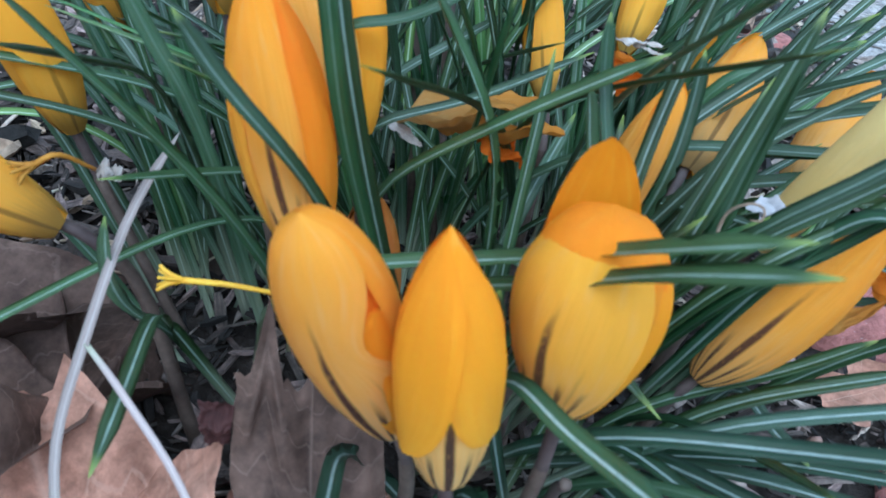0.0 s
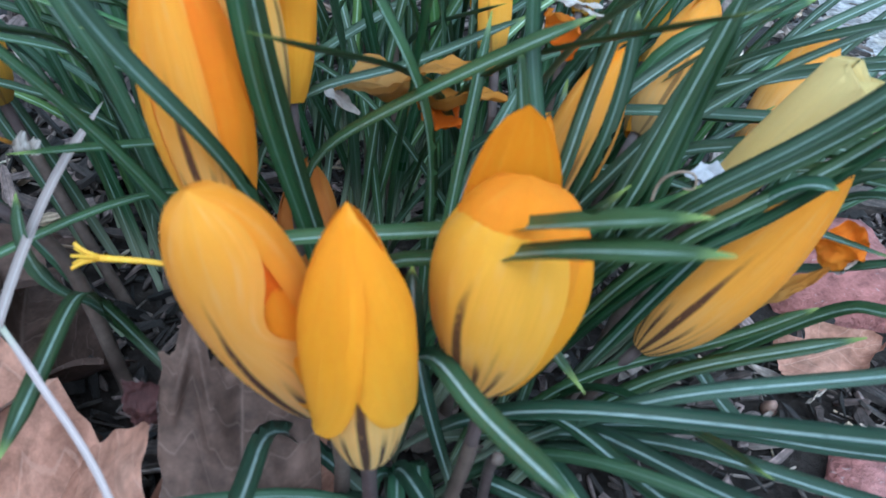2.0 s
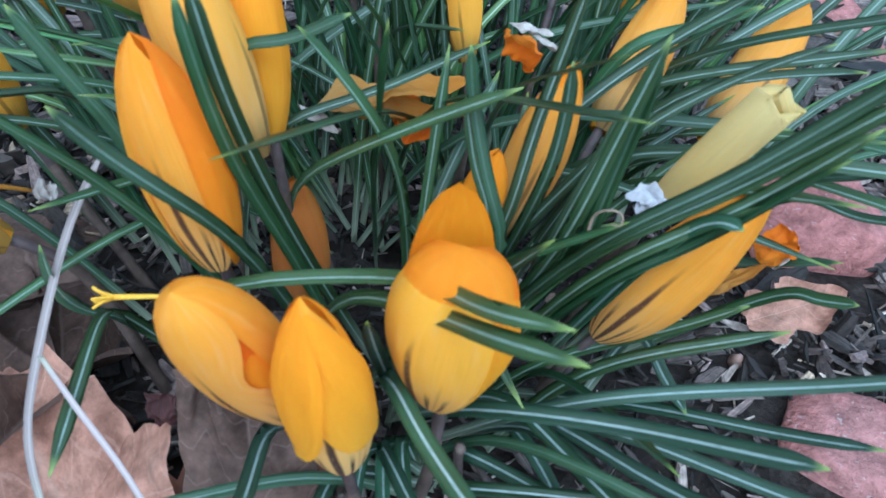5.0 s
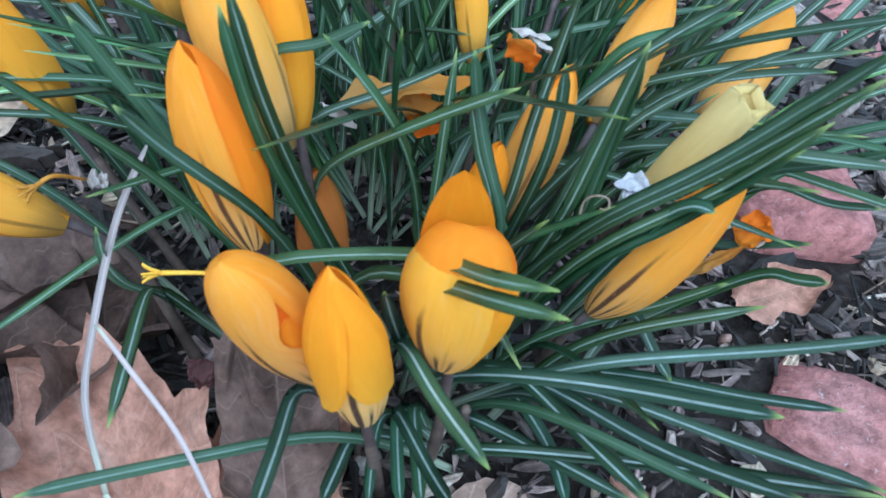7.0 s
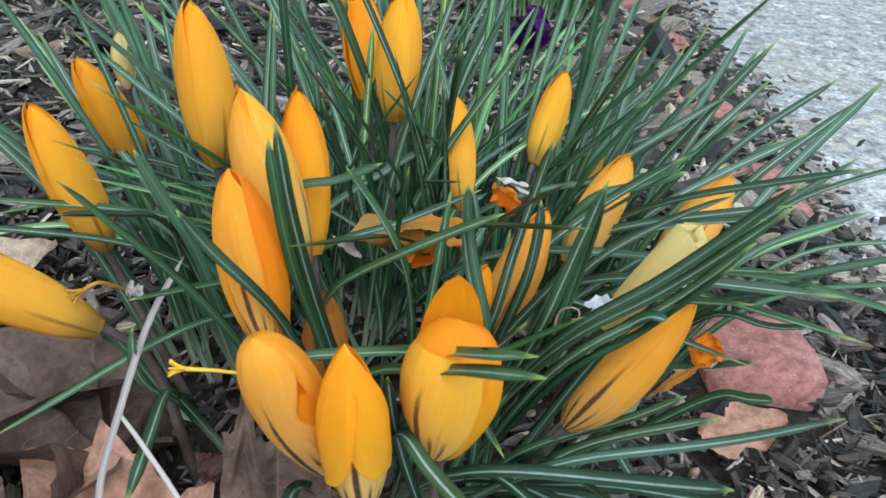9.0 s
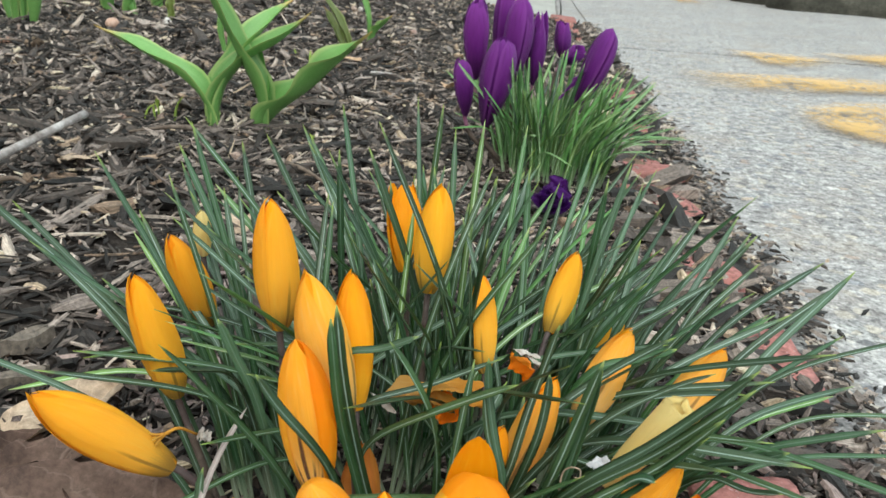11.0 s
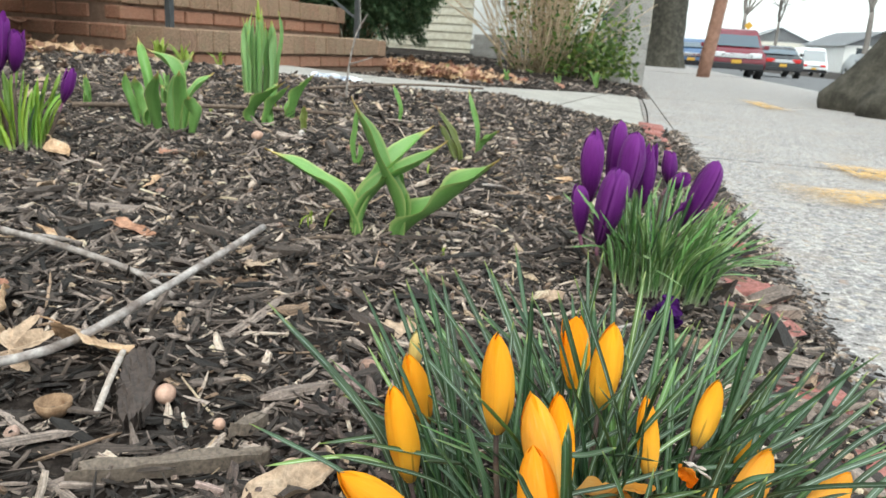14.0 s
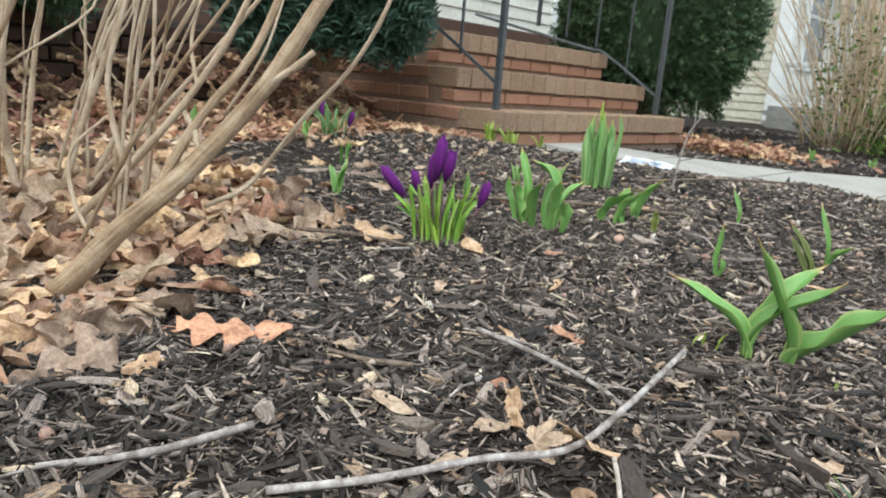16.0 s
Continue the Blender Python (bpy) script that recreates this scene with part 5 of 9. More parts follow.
far_house((11.2, 76, -0.1), (6, 8, 2.4), WHITE, "low white house with grey roof down the street", 20)
far_house((20, 66, -0.1), (10, 9, 3.2), SIDING, "cream house down the street")
far_house((4.6, 118, -0.1), (9, 9, 3.4), SIDING, "pale house at the street's end")
far_house((-9, 60, 0), (9, 9, 5.6), GREYSIDING, "grey house far along the pavement")
far_house((32, 70, -0.1), (12, 9, 5.5), SIDING, "cream two-storey house across the street")
far_house((-9.5, 36, 0), (9, 10, 5.8), SIDING, "cream house beyond the garden wall")


def bare_tree(loc, height, seed, label, r=0.2):
    t = thing("bare_tree", loc, label, "tree", "bare street trees")
    tube("trunk", [(0, 0, -0.1), (0.05, 0.02, height * 0.2), (0.0, 0.1, height * 0.42)], r, r * 0.6, FARTREE, t, n=6, seg=8, rough=0.1)
    limbs(t, (0, 0.1, height * 0.40), 7, 0.7, height * 0.26, r * 0.5, FARTREE, seed, 4)


bare_tree((6.1, 46, -0.1), 8, 21, "leafless street tree beyond the cars")
bare_tree((-0.2, 60, -0.1), 9, 22, "leafless tree far along the street")
bare_tree((12, 50, -0.1), 10, 23, "leafless street tree across the road")
bare_tree((-4.5, 30, 0), 9, 24, "leafless tree behind the garden wall", 0.16)
bare_tree((-3.4, 24, 0), 8, 25, "leafless tree behind the white railing", 0.13)
bare_tree((-6.2, 27, 0), 9, 26, "leafless tree beside the neighbouring house", 0.16)
bare_tree((3.0, 85, -0.1), 11, 27, "leafless tree at the street's end")


def sign(loc, label, mat, size=0.5, height=2.4):
    s = thing("street_sign", loc, label, "sign")
    tube("post", [(0, 0, 0), (0, 0, height)], 0.035, 0.035, RAIL, s, n=2, seg=6)
    bm = bmesh.new()
    bmesh.ops.create_cone(bm, cap_ends=True, segments=4, radius1=size, radius2=size, depth=0.02, matrix=Matrix.Translation((0, -0.04, height)) @ Matrix.Rotation(math.pi / 2, 4, "X"))
    part("panel", bm, mat, s)


sign((0.10, 34, -0.1), "yellow diamond road sign on a post", PLATE, 0.17, 1.85)

# paper sheet lying at the foot of the steps
bm = bmesh.new()
bmesh.ops.create_grid(bm, x_segments=12, y_segments=9, size=0.5)
for v in bm.verts:
    v.co = Vector((v.co.x * 0.20, v.co.y * 0.22, 0.016 * abs(noise.noise((v.co.x * 3, v.co.y * 3, 9))) + 0.02 * max(0, v.co.y - 0.25)))
bmesh.ops.solidify(bm, geom=bm.faces[:], thickness=0.0015)
me = bpy.data.meshes.new("paper_sheet")
bm.to_mesh(me)
bm.free()
me.materials.append(PAPER)
sheet = new("paper_sheet", me)
sheet.matrix_basis = pose(-1.42, 2.245, land(-1.42, 2.245) + 0.012, 3, 4, 20)
tagged(sheet, "crumpled white printed paper sheet on the mulch", "paper")
for i in range(4):
    bm = bmesh.new()
    box(bm, (-0.07, -0.075 + 0.04 * i, 0.0115), (0.06, -0.065 + 0.04 * i, 0.0125))
    part("print_bar", bm, CARBLUE, sheet)

# ---- crocus flowers ----
def tepal_data(L, r, width, open_, close_, ang, nu=20, nv=12, curl=0.05, seed=0.0, tilt=0.0, lap=0.10, sharp=0.6, foot=0.46, calm=1.0, belly=0.54, lobe=0.05, claw=0.0, cut=0.0):
    """One petal of a goblet-shaped flower whose axis is z and whose base is the origin."""
    vs, uv, fs = [], [], []
    for i in range(nu + 1):
        u = cut + (1 - cut) * i / nu
        turn_in = min(1.5, close_ * 1.45)
        rise_ = foot + (1 - foot) * math.sin(math.pi / 2 * min(1, u / belly)) ** 0.75
        if u < belly:
            blunt, slim, zz = rise_, rise_, L * u
            wide = pointed = 1.0
        else:
            k = (u - belly) / (1 - belly)
            phi = k * turn_in
            blunt = max(0.04, math.cos(phi)) ** 0.8
            slim = 1 - min(0.97, close_) * k ** 1.55
            zz = L * (belly + (1 - belly) * ((1 - sharp) * math.sin(phi) / math.sin(turn_in) + sharp * k))
            wide = max(0.02, 1 - k ** 2.6) ** 0.6
            pointed = max(0.015, 1 - k ** 1.5) ** 0.85
        rr = r * ((1 - sharp) * blunt + sharp * slim) + r * open_ * u * u
        cw = claw or foot
        hw = width * (cw + (1 - cw) * math.sin(math.pi / 2 * min(1, u / (belly - 0.04))) ** 0.9) * ((1 - sharp) * wide + sharp * pointed)
        if cut and u < cut + 0.30:
            hw *= max(0.02, 1 - ((cut + 0.30 - u) / 0.30) ** 2.4) ** 0.5
        hw = max(hw, 0.0004)
        for j in range(nv + 1):
            v = -1 + 2 * j / nv
            th = max(-1.2, min(1.2, v * hw / max(rr, r * 0.30)))
            ripple = 1 + curl * v * v * (0.6 + 0.8 * noise.noise((u * 3 + seed, v * 2, seed))) + 0.06 * noise.noise((u * 4, v * 2.2 + seed, 4)) + 0.022 * noise.noise((u * 5, v * 9 + seed, 8))
            ripple = 1 + calm * (ripple - 1)
            crease = 0.045 * math.exp(-(v / 0.16) ** 2) * math.sin(math.pi * u) + 0.02 * math.sin(v * 10 + seed) * math.sin(math.pi * u)
            q = rr * (ripple + lap * v - crease)
            z = zz - 0.05 * L * (1 - math.cos(th)) * u + lobe * L * v * v * (1 - u) ** 3
            vs.append(Vector((q * math.cos(ang + th), q * math.sin(ang + th), z)))
            uv.append((v, u))
    if tilt:
        side = Vector((-math.sin(ang), math.cos(ang), 0))
        m = Matrix.Rotation(tilt, 3, side)
        vs = [m @ p for p in vs]
    k = nv + 1
    fs = [(i * k + j, i * k + j + 1, i * k + k + j + 1, i * k + k + j) for i in range(nu) for j in range(nv)]
    return vs, fs, uv


def shell_petal(parent, m, L, r, ang, half, mat, u0=0.0, u1=1.0, foot=0.4, belly=0.5, close_=1.0, pw=2.2, q=0.7, off=1.0, drift=0.0, lap=0.05, base_w=0.5, tip_n=2.4, curl=0.0, seed=0.0, nu=26, nv=18, ragged=0.0, ripple=0.0, notch=0.0, notch_at=0.66):
    """One overlapping petal that lies on the egg-shaped shell of a closed flower; ang 0 faces the path, half is half its width in degrees."""
    vs, uv = [], []
    for i in range(nu + 1):
        s = i / nu
        u = u0 + (u1 - u0) * s
        if u < belly:
            R_ = foot + (1 - foot) * math.sin(math.pi / 2 * max(0.0, u) / belly) ** 0.8
        else:
            k = (u - belly) / (1 - belly)
            R_ = 1 - close_ * (1 - max(0.0, 1 - min(1.0, k) ** pw) ** q)
        w = base_w + (1 - base_w) * math.sqrt(max(0.0, 1 - (1 - min(1.0, s / 0.34)) ** 2))
        w *= max(0.0, 1 - max(0.0, (s - 0.45) / 0.55) ** tip_n) ** 0.6
        w = max(w, 0.03)
        for j in range(nv + 1):
            v = -1 + 2 * j / nv
            nick = 1 - notch * math.exp(-((s - notch_at) / 0.15) ** 2) * (v > 0)
            th = radians(ang + drift * s) + v * radians(half) * w * nick
            rad = r * off * R_ * (1 + lap * v + 0.025 * noise.noise((s * 3 + seed, v * 1.6, seed)) + 0.030 * noise.noise((s * 1.6 + seed * 3, v * 4.2, seed)) * math.sin(math.pi * s) + 0.007 * math.sin(v * 15 + seed) * math.sin(math.pi * s) + ripple * math.sin(v * 5.5 + 2.2 * s + seed) * math.sin(math.pi * s))
            rad += curl * r * v * v * s * s
            vs.append(m @ Vector((rad * math.cos(th), rad * math.sin(th), L * (u - 0.03 * v * v * math.sin(math.pi * s) + ragged * s ** 5 * (noise.noise((v * 4.5, seed, 0)) + 0.6 * noise.noise((v * 13, seed, 2)))))))
            uv.append((v, s))
    k = nv + 1
    fs = [(i * k + j, i * k + j + 1, i * k + k + j + 1, i * k + k + j) for i in range(nu) for j in range(nv)]
    return mesh_ob("petal", vs, fs, mat, parent, uv)


def ground_at(x, y):
    return land(x, y)


def flower_frame(base, tip, foot, roll=0.0):
    """The pose of a flower whose axis runs from base to tip, in the coordinates of a thing that stands at foot."""
    zd = (tip - base).normalized()
    xd = Vector((0.02, -1, 0.25))
    xd = (xd - zd * xd.dot(zd)).normalized()
    q = Matrix((xd, zd.cross(xd), zd)).transposed().to_4x4()
    return Matrix.Translation(base - foot) @ q @ Matrix.Rotation(radians(roll), 4, "Z")


def shell_crocus(base, tip, r, label, petals, roll=0.0, tube_r=0.0013, tube_to=None, group="yellow crocus flowers", name="crocus_flower", tube_mat=None):
    """A closed crocus built of overlapping petals; petals lists the settings of each one."""
    base, tip = Vector(base), Vector(tip)
    foot = Vector(tube_to) if tube_to else Vector((base.x * 0.75, base.y * 0.8 - 0.004, 0))
    foot.z = ground_at(foot.x, foot.y) - 0.004
    fl = thing(name, foot, label, "flower", group)
    m = flower_frame(base, tip, foot, roll)
    L = (tip - base).length
    for k, p in enumerate(petals):
        p = dict(p)
        shell_petal(fl, m, L * p.pop("long", 1.0), r, p.pop("ang"), p.pop("half"), p.pop("mat"), seed=k * 1.9 + base.x * 90, **p)
    d = (tip - base).normalized()
    mid = (base - d * 0.018).lerp((base + foot) / 2, 0.35)
    path = [base - foot + d * 0.006, base - foot - d * 0.006, mid - foot, Vector((0, 0, 0))]
    tube("flower_tube", path, tube_r, tube_r * 0.9, tube_mat or TUBE, fl, n=12, seg=10)
    low = spline(path, 12)
    vs, fs, uv = tube_data(low[6:], [tube_r * (1.06 + 0.045 * i) for i in range(len(low[6:]))], 8, rough=0.2)
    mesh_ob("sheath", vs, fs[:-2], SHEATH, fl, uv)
    return fl


def crocus(base, tip, r, label, outer=None, inner=None, roll=0.0, open_=0.0, close_=0.62, tilts=(0, 0, 0, 0, 0, 0), tube_to=None, tube_mat=None, name="crocus_flower", group="yellow crocus flowers", tubes=(0.0014, 0.0014), widths=1.0, sheath=True, lens=(1, 1, 1, 1, 1, 1), sharp=0.52, foot_=0.46, belly=0.54, lobe=0.05, claw=0.0, cut=0.0):
    outer, inner, tube_mat = outer or YELLOW, inner or YELLOW_IN, tube_mat or TUBE
    if group == "yellow crocus flowers" and close_ > 0.85:
        k = (base[0] * 37 + base[1] * 53) % 1.0
        shape = dict(belly=0.44 + 0.10 * k, q=0.66 + 0.14 * k, foot=0.36, tip_n=5)
        ring = [dict(ang=roll + a, half=62, mat=inner, off=0.89, long=0.97, **shape) for a in (60, 180, 300)]
        ring += [dict(ang=roll + a, half=h, mat=outer, off=o, lap=0.035, long=1.0 - 0.02 * i, base_w=0.6, **shape) for i, (a, h, o) in enumerate(((240, 66, 0.99), (120, 68, 1.0), (0, 70, 1.03)))]
        return shell_crocus(base, tip, r * 1.03, label, ring, tube_to=tube_to)
    base, tip = Vector(base), Vector(tip)
    foot = Vector(tube_to) if tube_to else Vector((base.x * 0.75, base.y * 0.8 - 0.004, 0))
    foot.z = ground_at(foot.x, foot.y) - 0.004
    fl = thing(name, foot, label, "flower", group)
    axis_ = (tip - base)
    L = axis_.length
    zd = axis_.normalized()
    xd = Vector((0.02, -1, 0.25))
    xd = (xd - zd * xd.dot(zd)).normalized()
    yd = zd.cross(xd)
    q = Matrix((xd, yd, zd)).transposed().to_4x4()
    m = Matrix.Translation(base - foot) @ q @ Matrix.Rotation(radians(roll), 4, "Z")
    seed = (base.x * 131 + base.y * 71) % 10
    for k in range(6):
        ring = k % 2
        ang = math.pi / 3 * k
        s = 0.83 if ring else 1.0
        vs, fs, uv = tepal_data(L * lens[k] * (0.955 if ring else 1.0) * (1 + 0.02 * math.sin(seed * 7 + k)), r * s, r * (1.02 if ring else 1.16) * (widths[k] if isinstance(widths, tuple) else widths), open_, close_, ang, seed=seed + k * 1.7, tilt=tilts[k], sharp=sharp, foot=foot_, lap=0.04 if ring else 0.12, calm=0.5 if ring else 1.0, belly=belly, lobe=lobe, claw=0.0 if ring else claw, cut=0.0 if ring else cut)
        mesh_ob("petal", [m @ v for v in vs], fs, inner if ring else outer, fl, uv)
    d = axis_.normalized()
    mid = (base - d * 0.018).lerp((base + foot) / 2, 0.35)
    path = [base - foot + d * 0.004, base - foot - d * 0.006, mid - foot, Vector((0, 0, 0))]
    tube("flower_tube", path, min(r * 0.22, 0.0016), tubes[1] * 0.7, tube_mat, fl, n=12, seg=8)
    if sheath:
        low = spline(path, 12)
        vs, fs, uv = tube_data(low[6:], [tubes[1] * (0.95 + 0.05 * i) for i in range(len(low[6:]))], 8, rough=0.1)
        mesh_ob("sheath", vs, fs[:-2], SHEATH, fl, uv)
    return fl


TALL = "closed yellow crocus flower with dark striped base"
# the ones in front: each petal is set by hand
shell_crocus((0.0060, -0.0675, 0.0905), (-0.0034, -0.0790, 0.1372), 0.0078, "closed yellow crocus with rounded tip and folded petal", [
    dict(ang=-160, half=80, mat=YELLOW_IN, off=0.93, belly=0.55, q=0.55, tip_n=9),
    dict(ang=-85, half=70, mat=BUFF, off=0.99, belly=0.56, q=0.50, tip_n=60),
    dict(ang=76, half=60, mat=DEEP, off=0.86, u1=0.98, belly=0.55, q=0.6, tip_n=8),
    dict(ang=146, half=80, mat=STRIPED2, off=1.0, belly=0.58, q=0.50, tip_n=60, lap=0.0, long=1.0),
    dict(ang=60, half=44, mat=YELLOW_IN, off=1.02, u0=0.05, u1=0.70, belly=0.46, close_=0.9, q=0.8, base_w=0.5, tip_n=5, curl=-0.10, ripple=0.03),
    dict(ang=-6, half=84, mat=STRIPED, off=1.06, belly=0.58, q=0.50, lap=-0.02, tip_n=60, base_w=0.62, notch=0.52, notch_at=0.66),
])
shell_crocus((0.0168, -0.0772, 0.0945), (0.0140, -0.0758, 0.1372), 0.0073, "closed yellow crocus with dark feathered base", [
    dict(ang=190, half=95, mat=YELLOW_IN, off=0.94, foot=0.55, belly=0.46, q=0.8, tip_n=7),
    dict(ang=14, half=88, mat=FEATHERED, off=0.92, foot=0.55, belly=0.40, q=0.8, base_w=0.80, tip_n=7),
    dict(ang=75, half=52, mat=YELLOW_IN, off=1.04, foot=0.80, u0=0.26, u1=0.96, belly=0.50, q=0.8, base_w=0.42, lap=0.02, tip_n=4, ripple=0.03, drift=-40),
    dict(ang=-60, half=60, mat=YELLOW_IN, off=1.06, foot=0.80, u0=0.22, u1=1.0, belly=0.50, q=0.82, base_w=0.34, lap=0.05, tip_n=5, drift=40, ripple=0.045),
])
shell_crocus((0.0318, -0.0640, 0.0990), (0.0332, -0.0575, 0.1322), 0.0108, "opening yellow crocus with one tall back petal", [
    dict(ang=-160, half=62, mat=AMBER, off=0.80, long=1.24, belly=0.60, close_=0.30, q=0.9, pw=1.8, tip_n=3.4),
    dict(ang=96, half=56, mat=AMBER, off=0.99, belly=0.64, q=0.55, long=1.01, foot=0.30, tip_n=6, drift=6),
    dict(ang=-95, half=60, mat=YELLOW, off=0.94, belly=0.58, q=0.55, foot=0.30, tip_n=8),
    dict(ang=-10, half=110, mat=YELLOW_IN, off=0.955, u0=0.40, belly=0.62, q=0.45, long=1.02, tip_n=30, base_w=0.8),
    dict(ang=64, half=56, mat=YELLOW_IN, off=1.02, belly=0.58, q=0.6, u1=0.90, foot=0.34, tip_n=5, ripple=0.03, base_w=0.35, drift=-6),
    dict(ang=-36, half=66, mat=LEMON, off=1.06, belly=0.60, q=0.55, u1=0.975, foot=0.34, lap=0.015, tip_n=14, drift=16, base_w=0.40),
])
shell_crocus((0.0610, -0.0260, 0.0765), (0.0872, -0.0185, 0.1215), 0.0080, "leaning buff yellow crocus with brown stripe", [
    dict(ang=165, half=90, mat=BUFF, off=0.94, belly=0.42, q=0.85, foot=0.34, tip_n=5),
    dict(ang=72, half=62, mat=YELLOW, off=0.97, belly=0.42, q=0.85, foot=0.34, tip_n=5),
    dict(ang=-122, half=62, mat=BUFF, off=0.97, belly=0.42, q=0.85, foot=0.34, tip_n=5),
    dict(ang=-20, half=74, mat=STRIPED2, off=1.03, belly=0.42, q=0.85, foot=0.34, lap=0.02, base_w=0.7, tip_n=5),
])
shell_crocus((-0.0150, -0.0500, 0.1085), (-0.0255, -0.0410, 0.1520), 0.0080, "closed yellow crocus with dark striped base", [
    dict(ang=-160, half=90, mat=YELLOW_IN, off=0.94, belly=0.48, q=0.7, tip_n=6),
    dict(ang=-85, half=64, mat=YELLOW, off=0.98, belly=0.48, q=0.7, tip_n=6),
    dict(ang=4, half=68, mat=STRIPED2, off=1.00, belly=0.48, q=0.7, lap=0.02, base_w=0.6, tip_n=6),
    dict(ang=108, half=66, mat=AMBER, off=1.03, belly=0.48, q=0.7, lap=-0.03, tip_n=6),
])
crocus((-0.016, -0.027, 0.116), (-0.034, -0.017, 0.1625), 0.0078, "yellow crocus with pale outer petals", BUFF, roll=-30, close_=1.0, sharp=0.3)
crocus((-0.016, -0.018, 0.115), (-0.025, 0.000, 0.157), 0.0066, "bright yellow crocus behind another flower", YELLOW_IN, roll=0, close_=0.93)
crocus((-0.088, -0.012, 0.100), (-0.098, -0.016, 0.150), 0.0070, TALL, roll=50, close_=1.00)
crocus((-0.064, -0.050, 0.103), (-0.098, -0.066, 0.133), 0.0075, "yellow crocus fallen sideways over dead leaves", YELLOW, roll=20, close_=0.96)
crocus((-0.051, -0.002, 0.130), (-0.056, 0.004, 0.177), 0.0074, TALL, roll=60, close_=0.96)
crocus((-0.013, 0.054, 0.126), (-0.012, 0.063, 0.1705), 0.0075, "closed yellow crocus standing among upright leaves", YELLOW, roll=-30, close_=0.93)
crocus((-0.030, 0.078, 0.122), (-0.038, 0.094, 0.158), 0.0074, "open yellow crocus behind a closed one", YELLOW_IN, roll=20, close_=0.6, open_=0.15)
crocus((-0.096, 0.024, 0.110), (-0.104, 0.014, 0.1525), 0.0064, TALL, roll=60, close_=0.98)
crocus((-0.115, 0.052, 0.126), (-0.116, 0.054, 0.147), 0.0039, "small pale closed crocus bud", PALE, PALE, close_=0.98)
crocus((0.034, -0.014, 0.092), (0.0465, 0.0055, 0.128), 0.0063, "narrow yellow crocus behind green leaves", BUFF, roll=10, close_=0.98)
crocus((0.028, -0.026, 0.100), (0.034, -0.022, 0.124), 0.0044, "small orange crocus bud between leaves", YELLOW_IN, roll=40, close_=0.98)
crocus((0.054, 0.022, 0.098), (0.070, 0.061, 0.1225), 0.0070, "leaning yellow crocus among long leaves", BUFF, roll=0, close_=0.98)
crocus((0.084, 0.038, 0.088), (0.110, 0.085, 0.1085), 0.0077, "leaning yellow crocus above the edging brick", BUFF, roll=0, close_=0.98)
crocus((0.036, 0.075, 0.106), (0.043, 0.101, 0.1355), 0.0061, "small yellow crocus half hidden by leaves", YELLOW, roll=0, close_=0.98)
crocus((0.017, 0.033, 0.106), (0.009, 0.054, 0.139), 0.0053, "slim yellow crocus hidden among leaves", YELLOW, roll=0, close_=0.98)
crocus((0.058, 0.080, 0.092), (0.066, 0.099, 0.1135), 0.0046, "small yellow crocus hidden low among leaves", YELLOW, roll=0, close_=0.98)
crocus((-0.010, -0.030, 0.070), (-0.014, -0.016, 0.102), 0.0068, "faded orange-brown crocus bud low between leaves", BROWNBUD, BROWNBUD, close_=0.88)
shell_crocus((0.0670, -0.0098, 0.1010), (0.0846, -0.0077, 0.1340), 0.0047, "pale spent crocus with papery cut end", [
    dict(ang=170, half=95, mat=PALE, off=0.93, foot=0.55, close_=0.05, tip_n=50, ragged=0.07, base_w=0.9),
    dict(ang=70, half=70, mat=PALE, off=0.98, foot=0.55, close_=0.0, tip_n=50, ragged=0.06, base_w=0.9),
    dict(ang=-40, half=80, mat=PALE, off=1.02, foot=0.55, close_=-0.06, tip_n=50, ragged=0.06, base_w=0.9, lap=0.02),
])


# ---- narrow leaves ----
def blade_mesh(pts, width, mat, parent, n=16, up=None, name="leaf", fold=0.28, twist=0.0, soften=0):
    path = spline(pts, n)
    for _ in range(soften):
        path = [path[0]] + [path[i] * 0.5 + (path[i - 1] + path[i + 1]) * 0.25 for i in range(1, n)] + [path[n]]
    up = up or Vector((0.05, -0.35, 1.0))
    vs, uv, fs = [], [], []
    acc = []
    for i, (p, (t, s, nn)) in enumerate(zip(path, frames_along(path, up))):
        u = i / n
        w = width * (0.75 + 0.25 * min(1, u * 4)) * min(1.0, ((1 - u) * 9 + 0.03)) ** 0.75
        a = twist * u
        s2, n2 = s * math.cos(a) + nn * math.sin(a), nn * math.cos(a) - s * math.sin(a)
        for v, d in ((-1, fold), (-0.42, 0.03), (0, -0.10), (0.42, 0.03), (1, fold), (0.3, -0.16), (0, -0.34), (-0.3, -0.16)):
            vs.append(p + s2 * (v * w / 2) + n2 * (d * w / 2))
            uv.append((v if d != -0.34 else 0.45, u))
    k = 8
    for i in range(n):
        for j in range(k):
            a, b = i * k + j, i * k + (j + 1) % k
            fs.append((a, b, b + k, a + k))
    fs.append(tuple(range(k))[::-1])
    fs.append(tuple(n * k + j for j in range(k)))
    return mesh_ob(name, vs, fs, mat, parent, uv)


